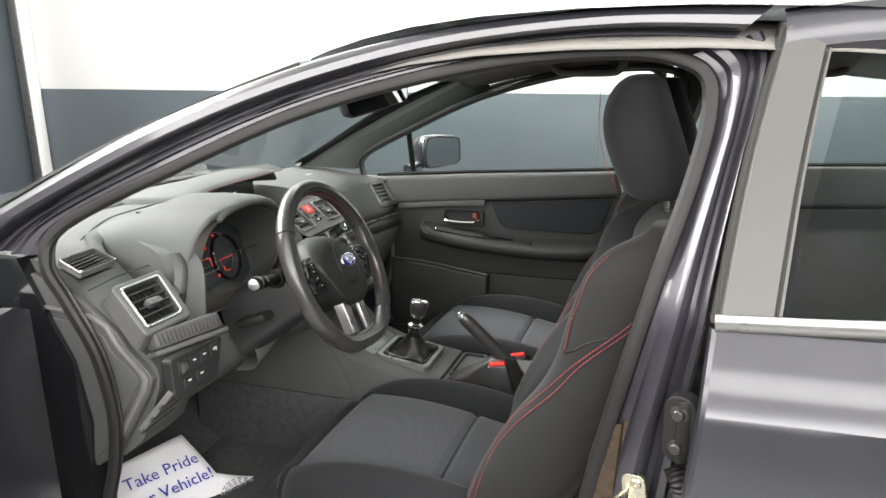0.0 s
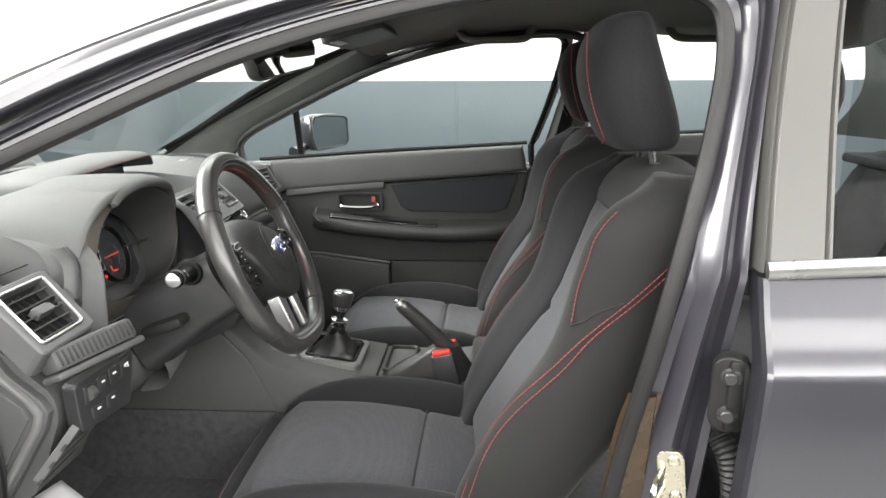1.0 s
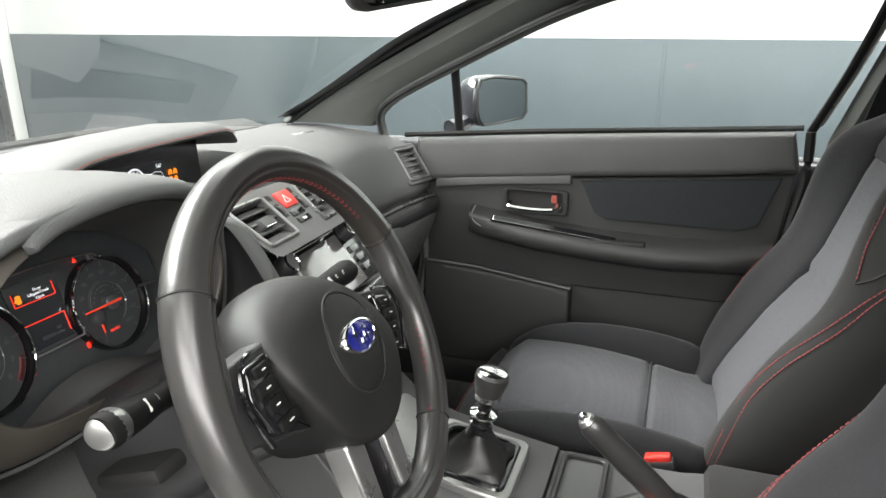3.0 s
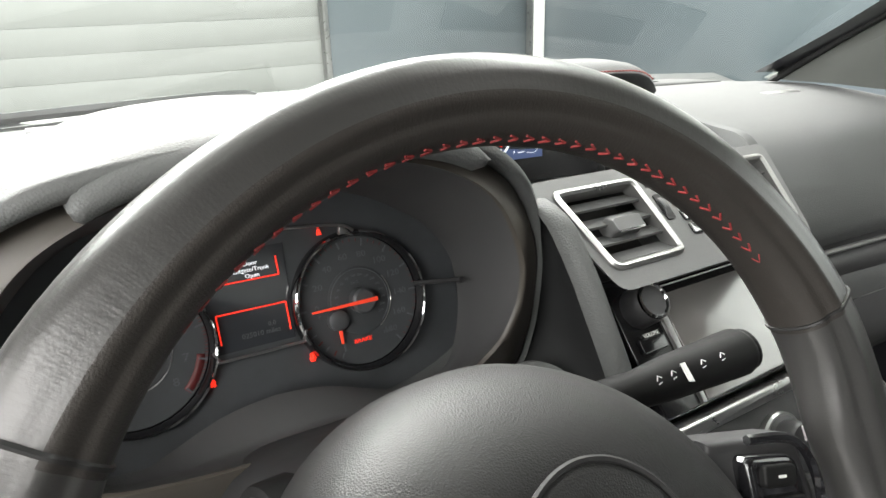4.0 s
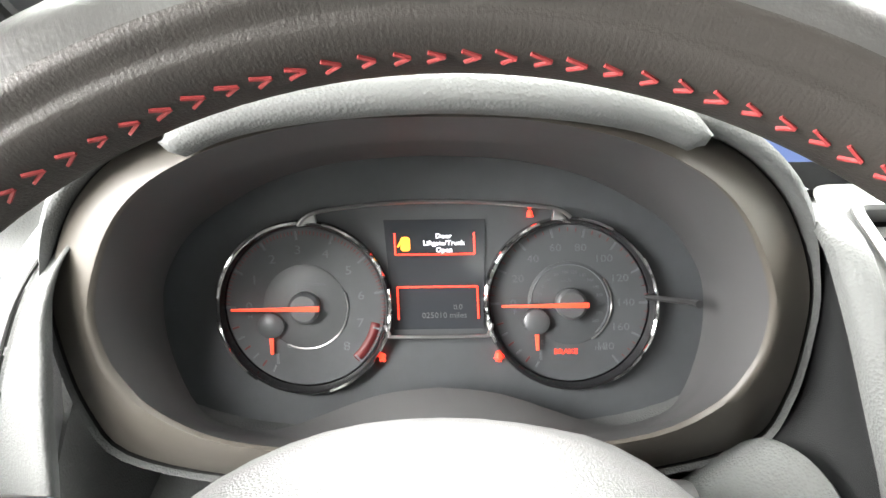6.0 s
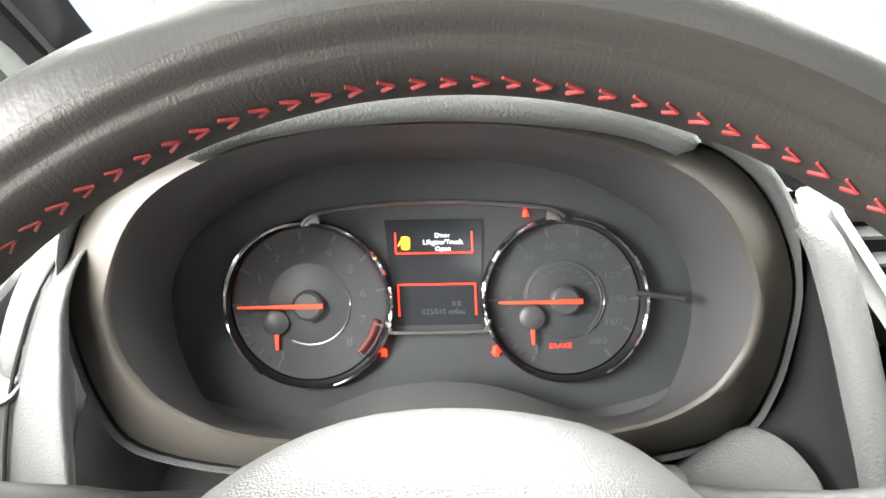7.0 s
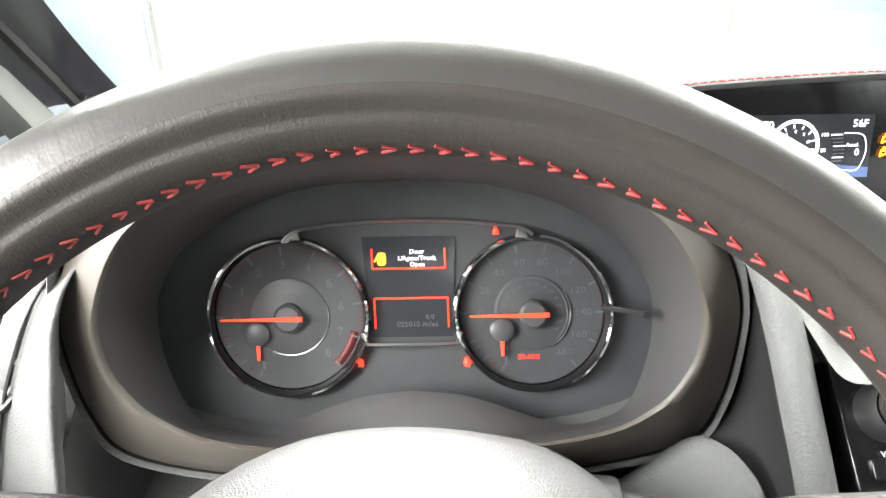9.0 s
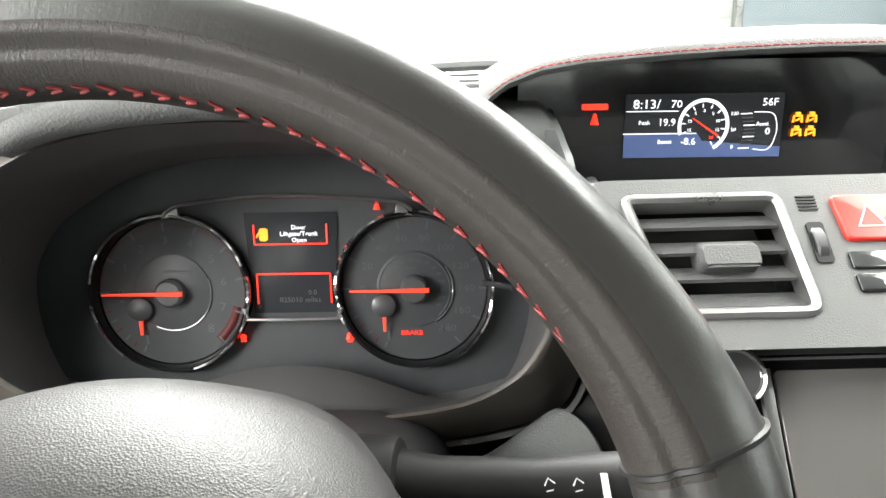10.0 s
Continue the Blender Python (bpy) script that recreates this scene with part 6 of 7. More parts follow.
# spokes with switch packs
for s in (-1, 1):
    arm = [(s * 0.088, 0.038), (s * 0.150, 0.030), (s * 0.160, -0.004), (s * 0.150, -0.036), (s * 0.072, -0.052)]
    if s > 0:
        arm = arm[::-1]
    spoke = solid("spoke", prism(FW, arm, -0.03, -0.006, 0.006), PLASTIC, wheel)
    plate = [(s * 0.101, 0.030), (s * 0.136, 0.024), (s * 0.142, -0.002), (s * 0.128, -0.036), (s * 0.080, -0.050), (s * 0.095, -0.020), (s * 0.103, 0.005)]
    if s > 0:
        plate = plate[::-1]
    solid("switch_plate", prism(FW, soft_corners(plate, 0.006, 3), -0.01, 0.002, 0.003), PIANO, wheel, "gloss black switch plate")
    for a, b, w, h in ((0.119, 0.018, 0.022, 0.010), (0.121, 0.003, 0.026, 0.012), (0.117, -0.013, 0.024, 0.012), (0.108, -0.030, 0.030, 0.010)):
        sw = solid("switch", prism(turned(shifted(FW, s * a, b), -s * 8), rounded(w, h, 0.003), 0.0, 0.0055, 0.0015), STALK, wheel)
        solid("switch_mark", prism(turned(shifted(FW, s * a, b), -s * 8), rounded(w * 0.24, h * 0.12, 0.0004, 1), 0.0054, 0.0060), WHITE_MARK, sw)
    solid("spoke_edge", tube(spline([FW(s * 0.106, 0.036, 0.0), FW(s * 0.138, 0.029, 0.002), FW(s * 0.149, 0.0, 0.002), FW(s * 0.134, -0.042, 0.0)], 6), 0.0024, 6), PIANO, wheel)
# lower spoke: two silver legs with a dark gap
for s in (-1, 1):
    leg = [(s * 0.050, -0.080), (s * 0.018, -0.084), (s * 0.020, -0.158), (s * 0.047, -0.155)]
    if s < 0:
        leg = leg[::-1]
    solid("lower_spoke", prism(FW, soft_corners(leg[::-1], 0.006, 3), -0.02, 0.004, 0.004), SILVER, wheel, "satin silver lower spoke")
solid("spoke_gap", prism(FW, [(-0.02, -0.158), (0.02, -0.158), (0.018, -0.080), (-0.018, -0.080)], -0.02, -0.001, 0.002), PIANO, wheel)

# column shroud, stalks and key
IN_CAR = True
column_cover = thing("steering_column_cover", (CX, 0.1, 0.85), "dark plastic steering column cover", "column cover")
FQ = Frame((CX + 0.012, 0.05, 0.882), (1, 0, 0), (0, math.sin(TILT), math.cos(TILT)))
sec = spline([(0, 0.046, 0), (0.050, 0.043, 0), (0.068, 0.022, 0), (0.074, -0.03, 0), (0.066, -0.070, 0), (0.0, -0.078, 0), (-0.066, -0.070, 0), (-0.074, -0.03, 0), (-0.068, 0.022, 0), (-0.050, 0.043, 0)], 4, True)
solid("cover", loft([[FQ(p.x * k, p.y * k + d, c) for p in sec] for k, c, d in ((0.78, 0.030, 0), (0.92, 0.026, 0), (1.0, 0.012, 0), (1.05, -0.05, -0.004), (1.15, -0.12, -0.012), (1.25, -0.19, -0.02))]), PLASTIC, column_cover, angle=60)
solid("gap_gaiter", box((CX - 0.01, 0.13, 0.80), (0.19, 0.08, 0.02), 0.008, Matrix.Rotation(radians(-20), 4, "X")), BLACK, column_cover)
for s in (-1, 1):
    stalk = thing("control_stalk", (CX + s * 0.06, 0.09, 0.90), "black lamp stalk with white symbols" if s < 0 else "black wiper stalk with white symbols", "control stalk", "column stalks")
    base = Vector((CX + s * 0.062, 0.085, 0.893)) if s < 0 else Vector((-0.298, 0.075, 0.903))
    tip = Vector((-0.556, 0.055, 0.920)) if s < 0 else Vector((-0.150, 0.066, 0.912))
    d = tip - base
    solid("collar", rod(base - d * 0.06, base + d * 0.10, 0.022, 0.021, 24, 0.003), STALK, stalk)
    solid("lever", loft([[base + d * f + Vector((0, q * math.cos(t) * w, q * math.sin(t))) for t in (2 * math.pi * k / 20 for k in range(20))] for f, q, w in ((0.05, 0.017, 1.0), (0.2, 0.0125, 1), (0.45, 0.0115, 1.0), (0.60, 0.0135, 1.0), (0.97, 0.0155, 1), (1.0, 0.0135, 1.0))]), STALK, stalk, angle=50)
    solid("end_knob" if s < 0 else "end_cap", rod(base + d * (0.86 if s < 0 else 0.995), base + d * 1.02, 0.0158 if s < 0 else 0.0135, 0.0135, 20, 0.004), SILVER if s < 0 else STALK, stalk)
    FZ = Frame(base + Vector((0, -0.009, 0.0105)), d, (0, 0.62, 0.78))
    L = d.length
    solid("print_ring", prism(FZ, [(L * 0.610, -0.008), (L * 0.628, -0.009), (L * 0.622, 0.003), (L * 0.606, 0.003)], 0.0, 0.0018), WHITE_MARK, stalk)
    for k, a in enumerate((0.48, 0.55, 0.70, 0.80)):
        solid("symbol", join(tube([FZ(L * a - 0.0018, -0.0016, 0.002), FZ(L * a - 0.0004, 0.0012, 0.0022), FZ(L * a + 0.0020, -0.0006, 0.002)], 0.0003, 4), tube([FZ(L * a - 0.0012, -0.0036, 0.0016), FZ(L * a + 0.0014, -0.0030, 0.0017)], 0.0003, 4)), WHITE_MARK, stalk)
key = thing("key_fob", (-0.30, 0.05, 0.80), "red and silver tag hanging from the ignition key", "key tag")
solid("key_blade", rod((-0.298, 0.035, 0.845), (-0.297, 0.02, 0.838), 0.011, 0.009, 14, 0.002), STEEL, key)
solid("tag", box((-0.298, 0.018, 0.815), (0.012, 0.018, 0.030), 0.003, Matrix.Rotation(radians(20), 4, "Z")), RED_PLASTIC, key)
solid("ring", tube([(-0.298, 0.019 + 0.008 * math.cos(t), 0.834 + 0.008 * math.sin(t)) for t in np.linspace(0, 6.28, 17)[:-1]], 0.0012, 5, True, up=(1, 0, 0)), STEEL, key)

# ---- centre stack ----
IN_CAR = False
FV2 = Frame((-0.024, 0.1985, 0.950), (1, 0.04, -0.03), (0, 0.053, 0.044))
for s in (-1, 1):
    o = [(s * 0.122, -0.041), (s * 0.040, -0.041), (s * 0.045, 0.038), (s * 0.139, 0.038)]
    if s > 0:
        o = o[::-1]
    vent(FV2, soft_corners(o, 0.010), 4, dash, uprights=0)
holes = [shrink(soft_corners(o, 0.010), 0.002) for o in ([(-0.120, -0.041), (-0.040, -0.041), (-0.045, 0.038), (-0.139, 0.038)], [(0.139, 0.038), (0.045, 0.038), (0.040, -0.041), (0.120, -0.041)])]
solid("vent_panel", holed(FV2, soft_corners([(-0.126, -0.058), (0.126, -0.058), (0.156, 0.050), (-0.156, 0.050)], 0.012), holes, 0.0), STACK_PANEL, dash, "matt grey centre vent panel")
# added sheet, unseen, that stops light leaking into the vents from above
solid("vent_light_stop", sheet([[FV2(a, 0.049, c) for a in (-0.158, -0.05, 0.05, 0.158)] for c in (-0.003, -0.04, -0.09)]), BLACK, dash)
hz = solid("hazard_switch", prism(FV2, soft_corners([(-0.016, 0.004), (0.022, 0.004), (0.025, 0.034), (-0.018, 0.034)], 0.004), -0.004, 0.003, 0.0015), RED_PLASTIC, dash, "red hazard warning switch")
solid("triangle_mark", tube([FV2(0, 0.026, 0.0034), FV2(-0.008, 0.012, 0.0034), FV2(0.008, 0.012, 0.0034)], 0.0008, 5, True, up=(0, -0.7, 0.7)), WHITE_MARK, hz)
for s in (-1, 1):
    solid("vent_wheel", disc_stack(Frame(FV2(s * 0.031, 0.004, -0.0125), FV2.v, FV2.n), [(0.0155, -0.0034), (0.0165, -0.0024), (0.0165, 0.0024), (0.0155, 0.0034)], 36), PLASTIC, dash, "ribbed black vent wheel")
    solid("wheel_slot", prism(shifted(FV2, s * 0.031, 0.004), rounded(0.0095, 0.026, 0.002), -0.004, 0.0012), BLACK, dash)
    for k in range(5):
        solid("vent_mark", prism(shifted(FV2, s * 0.031, 0.026 + 0.0022 * k), rounded(0.011, 0.0010, 0.0003, 1), 0.0, 0.0009), BLACK, dash)
for k, b in enumerate((-0.008, -0.022)):
    solid("trip_switch", prism(shifted(FV2, 0.0, b), rounded(0.036, 0.011, 0.002), -0.004, 0.002, 0.001), PIANO, dash)
solid("switch_print", prism(shifted(FV2, 0.0, -0.022), rounded(0.010, 0.004, 0.0005, 1), 0.0019, 0.0024), WHITE_MARK, dash)

radio = thing("head_unit", (0, 0.15, 0.84), "gloss black touch screen radio with two knobs", "radio")
FR = Frame((-0.012, 0.155, 0.864), (1, 0.04, -0.03), (0, 0.082, 0.098))
solid("body", prism(FR, soft_corners([(-0.122, -0.062), (0.122, -0.062), (0.126, 0.058), (-0.126, 0.058)], 0.006), -0.04, -0.002, 0.002), PIANO, radio)
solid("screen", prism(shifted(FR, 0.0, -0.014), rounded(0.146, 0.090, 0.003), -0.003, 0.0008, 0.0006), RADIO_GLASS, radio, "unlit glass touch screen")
solid("screen_edge", prism(FR, [(-0.080, -0.060), (-0.075, -0.060), (-0.075, 0.032), (-0.082, 0.032)], -0.003, 0.0014, 0.0005), SILVER, radio)
solid("disc_slot", prism(FR, [(-0.082, 0.040), (0.075, 0.040), (0.075, 0.046), (-0.082, 0.046)], -0.002, 0.0), BLACK, radio)
solid("slot_edge", tube([FR(-0.084, 0.0375, -0.0005), FR(0.078, 0.0375, -0.0005)], 0.0008, 5), SILVER, radio)
lettering("eject_mark", "\u25b2", shifted(FR, -0.092, 0.046, -0.002), 0.006, WHITE_MARK, radio)
for s in (-1, 1):
    K = shifted(FR, s * 0.101, 0.026)
    k1 = solid("knob", disc_stack(K, [(0.0165, -0.003), (0.0165, 0.010), (0.0155, 0.018), (0.0145, 0.0195), (0.0125, 0.0195)], 32), PLASTIC, radio)
    solid("knob_ring", disc_stack(K, [(0.0152, 0.016), (0.0152, 0.0205), (0.0132, 0.0212), (0.0118, 0.0190)], 32), CHROME, k1)
    solid("knob_face", disc_stack(K, [(0.0118, 0.015), (0.0118, 0.019), (0.002, 0.0192)], 24), PLASTIC, k1)
    for b in (-0.004, -0.022, -0.040):
        solid("key", prism(shifted(FR, s * 0.101, b), rounded(0.028, 0.012, 0.002), -0.003, 0.001, 0.0008), PIANO, radio)
lettering("knob_print", "VOLUME", shifted(FR, -0.100, 0.0035), 0.0045, WHITE_MARK, radio)

climate = thing("climate_controls", (0, 0.1, 0.75), "heating control panel with three silver ringed knobs", "climate panel")
FA = Frame((-0.012, 0.095, 0.767), (1, 0.04, -0.03), (0, 0.050, 0.10))
solid("panel", prism(FA, soft_corners([(-0.118, -0.045), (0.118, -0.045), (0.120, 0.042), (-0.120, 0.042)], 0.008), -0.04, 0.0, 0.003), DASH_HARD, climate)
solid("trim_bar", prism(FA, soft_corners([(-0.122, 0.034), (0.122, 0.034), (0.123, 0.046), (-0.123, 0.046)], 0.003), -0.01, 0.008, 0.003), SILVER, climate, "satin silver bar")
for a in (-0.078, 0.0, 0.078):
    K = shifted(FA, a, -0.006)
    k1 = solid("knob", disc_stack(K, [(0.027, 0.0), (0.027, 0.006), (0.022, 0.009), (0.021, 0.022), (0.019, 0.025), (0.002, 0.025)], 36), PLASTIC, climate)
    solid("knob_ring", disc_stack(K, [(0.0285, 0.0), (0.0285, 0.005), (0.027, 0.007), (0.0245, 0.007), (0.0245, 0.0)], 36), SILVER, k1)
    solid("pointer", prism(K, [(-0.001, 0.006), (0.001, 0.006), (0.001, 0.018), (-0.001, 0.018)], 0.0248, 0.0256), WHITE_MARK, k1)

# passenger side trim, vent and glove box
IN_CAR = True
solid("trim_strip", loft([[Vector((x, y0 + d, z)) for d, z in ((0.03, 0.822), (0.004, 0.816), (-0.006, 0.80), (-0.002, 0.775), (0.02, 0.765))] for x, y0 in ((0.165, 0.255), (0.3, 0.272), (0.5, 0.268), (0.64, 0.252), (0.69, 0.246))]), PLASTIC, dash, "dark patterned trim strip", angle=60)
solid("trim_line", tube([(0.165, 0.262, 0.823), (0.3, 0.278, 0.824), (0.5, 0.274, 0.824), (0.64, 0.258, 0.822), (0.69, 0.252, 0.82)], 0.0035, 6), SILVER, dash)
glove = solid("glove_box", loft([[Vector((x, y, z)) for y, z in ((0.30, 0.755), (0.268, 0.748), (0.272, 0.70), (0.30, 0.64), (0.345, 0.575), (0.40, 0.56))] for x in (0.19, 0.21, 0.60, 0.62)]), DASH_HARD, dash, "closed glove box lid", angle=50)
FN = Frame((0.645, 0.292, 0.905), (1, -0.22, 0), (0, 0.050, 0.085))
vent(FN, soft_corners([(-0.042, -0.044), (0.046, -0.044), (0.034, 0.044), (-0.05, 0.044)], 0.010), 5, dash, tab=False)
solid("vent_shroud", collar(FN, soft_corners([(-0.052, -0.054), (0.056, -0.054), (0.044, 0.054), (-0.06, 0.054)], 0.012), soft_corners([(-0.040, -0.042), (0.044, -0.042), (0.032, 0.042), (-0.048, 0.042)], 0.010), -0.03, 0.001, 0.003), DASH_HARD, dash)

# ---- centre console ----
PLACE = Matrix.Translation((-0.025, 0, 0))
console = thing("centre_console", (0, -0.1, 0.3), "dark grained centre console between the seats", "console")
solid("console_body", loft([[Vector((x, y, z)) for x, z in ((-0.128, 0.27), (-0.132, h - 0.05), (-0.126, h - 0.012), (-0.112, h), (0.112, h), (0.126, h - 0.012), (0.132, h - 0.05), (0.128, 0.27))] for y, h in ((0.16, 0.70), (0.10, 0.64), (0.06, 0.602), (0.0, 0.578), (-0.10, 0.556), (-0.178, 0.543))]), DASH_HARD, console, angle=40)
solid("side_panel", prism(Frame((-0.128, 0.26, 0.58), (0, -1, 0), (0, 0, 1)), [(-0.28, -0.112), (0.22, -0.112), (0.16, 0.02), (0.10, 0.09), (-0.28, 0.09)], -0.004, 0.010, 0.004), DASH_HARD, console, "grey lower side panel of the console")
solid("side_carpet", prism(Frame((-0.129, 0.12, 0.37), (0, -1, 0), (0, 0, 1)), [(-0.42, -0.10), (0.42, -0.10), (0.42, 0.095), (-0.42, 0.097)], -0.004, 0.009, 0.003), CARPET, console, "black carpet along the tunnel")
solid("rear_body", loft([[Vector((x, y, z)) for x, z in ((-0.122, 0.27), (-0.126, h - 0.03), (-0.116, h), (0.116, h), (0.126, h - 0.03), (0.122, 0.27))] for y, h in ((-0.181, 0.535), (-0.25, 0.532), (-0.37, 0.535), (-0.40, 0.54), (-0.43, 0.545), (-0.62, 0.545), (-0.66, 0.53))]), DASH_HARD, console, angle=40)
solid("armrest_lid", box((0, -0.53, 0.56), (0.20, 0.26, 0.04), 0.016), CLOTH_SIDE, console)
tl = Vector((0, -0.146, -0.022)).normalized()
FJ = Frame((0.0, -0.066, 0.570), (1, 0, 0), -tl)
solid("shift_surround", collar(FJ, rounded(0.158, 0.150, 0.018), rounded(0.128, 0.118, 0.016), -0.01, 0.006, 0.003), SILVER, console, "satin silver shift surround")
solid("surround_inner", collar(FJ, rounded(0.134, 0.124, 0.016), rounded(0.112, 0.102, 0.016), -0.01, 0.010, 0.003), PIANO, console)
solid("front_ramp", prism(Frame((0, 0.045, 0.600), (1, 0, 0), (0, 0.06, 0.035)), rounded(0.155, 0.075, 0.010), -0.01, 0.003, 0.002), SILVER, console, "satin silver console ramp")
solid("rear_tray", collar(Frame((0.03, -0.225, 0.537), (1, 0, 0), (0, 1, 0.02)), rounded(0.155, 0.075, 0.012), rounded(0.135, 0.058, 0.010), -0.01, 0.006, 0.002), PLASTIC, console)
solid("tray_floor", prism(Frame((0.03, -0.225, 0.537), (1, 0, 0), (0, 1, 0.02)), rounded(0.136, 0.06, 0.010), -0.012, -0.002), DASH_SOFT, console)

shifter = thing("gear_lever", (0, -0.08, 0.56), "short gear lever with a black and chrome knob", "gear lever")
foot, top = Vector((0, -0.066, 0.572)), Vector((0.0, -0.093, 0.722))
ax = (top - foot).normalized()
rings = []
for j in range(9):
    f = j / 8
    ring = []
    for k in range(32):
        t = 2 * math.pi * k / 32
        sq = max(abs(math.cos(t)), abs(math.sin(t)))
        r = (0.058 / sq if f < 0.15 else 0.0) or 0.050 * (1 - f) ** 1.1 / (1 + (sq ** -1 - 1) * 0.0) + 0.016
        if f < 0.15:
            r = 0.055 / sq ** 0.9
        r *= 1 + 0.05 * math.sin(5 * t + 3 * f) * (1 - f) + 0.03 * math.sin(9 * t - 4 * f) * (1 - f)
        ring.append(foot + ax * (0.055 * f ** 1.3) + Vector((r * math.cos(t), r * math.sin(t), 0.003 * math.sin(3 * t + 5 * f))))
    rings.append(ring)
solid("boot", loft(rings), BOOT, shifter, "creased black leather boot", angle=80)
FJ2 = Frame(foot, (1, 0, 0), Vector((1, 0, 0)).cross(-ax))
FJ2.n = ax
FJ2.v = ax.cross(FJ2.u)
solid("collar", disc_stack(FJ2, [(0.021, 0.045), (0.018, 0.055), (0.0165, 0.062), (0.0185, 0.066), (0.0185, 0.070), (0.012, 0.073)], 28), PIANO, shifter)
solid("lift_ring", disc_stack(FJ2, [(0.010, 0.072), (0.019, 0.080), (0.021, 0.083), (0.021, 0.086), (0.012, 0.090)], 28), CHROME, shifter, "chrome lift ring")
solid("rod", disc_stack(FJ2, [(0.010, 0.07), (0.010, 0.112)], 20), PIANO, shifter)
knob = solid("knob", disc_stack(FJ2, [(0.012, 0.108), (0.0185, 0.113), (0.0195, 0.118), (0.023, 0.135), (0.0252, 0.146), (0.0245, 0.154), (0.021, 0.158), (0.018, 0.1585)], 36), LEATHER, shifter, "black leather knob")
solid("knob_collar", disc_stack(FJ2, [(0.0192, 0.112), (0.0200, 0.118), (0.0203, 0.121), (0.0190, 0.1215)], 36), CHROME, knob)
solid("knob_cap", disc_stack(FJ2, [(0.0208, 0.155), (0.0208, 0.159), (0.017, 0.1605), (0.002, 0.1608)], 32), CHROME, knob)
for a in (-0.007, 0.0, 0.007):
    solid("gate_mark", box(foot + ax * 0.1612 + Vector((a, 0, 0)), (0.0012, 0.016, 0.0006), 0), PIANO, knob)

brake = thing("hand_brake", (-0.06, -0.36, 0.54), "raised black hand brake lever with a leather boot", "hand brake")
b0, b1 = Vector((-0.075, -0.365, 0.600)), Vector((-0.100, -0.240, 0.735))
solid("boot", loft([[Vector((-0.065, -0.305, 0.535)).lerp(Vector((-0.080, -0.345, 0.625)), f) + Vector(((0.045 - 0.024 * f) * math.cos(t), (0.115 - 0.085 * f) * math.sin(t) * (1 + 0.05 * math.sin(6 * t)), 0.006 * math.sin(4 * t + 6 * f) * (1 - f))) for t in (2 * math.pi * k / 28 for k in range(28))] for f in (0, 0.12, 0.3, 0.5, 0.7, 0.85, 1.0)]), BOOT, brake, "creased black leather boot", angle=80)
d = (b1 - b0).normalized()
solid("grip", tube(spline([b0, b0.lerp(b1, 0.3), b0.lerp(b1, 0.6), b0.lerp(b1, 0.85), b1], 4), [0.0165] * 4 + [0.0175] * 6 + [0.0168] * 5 + [0.014, 0.0125], 14, flat=0.85), LEATHER, brake)
solid("button_collar", rod(b1 - d * 0.004, b1 + d * 0.004, 0.0125, 0.0105, 18, 0.002), SILVER, brake)
solid("button", rod(b1 + d * 0.002, b1 + d * 0.013, 0.006, 0.005, 14, 0.002), CHROME, brake, "chrome release button")

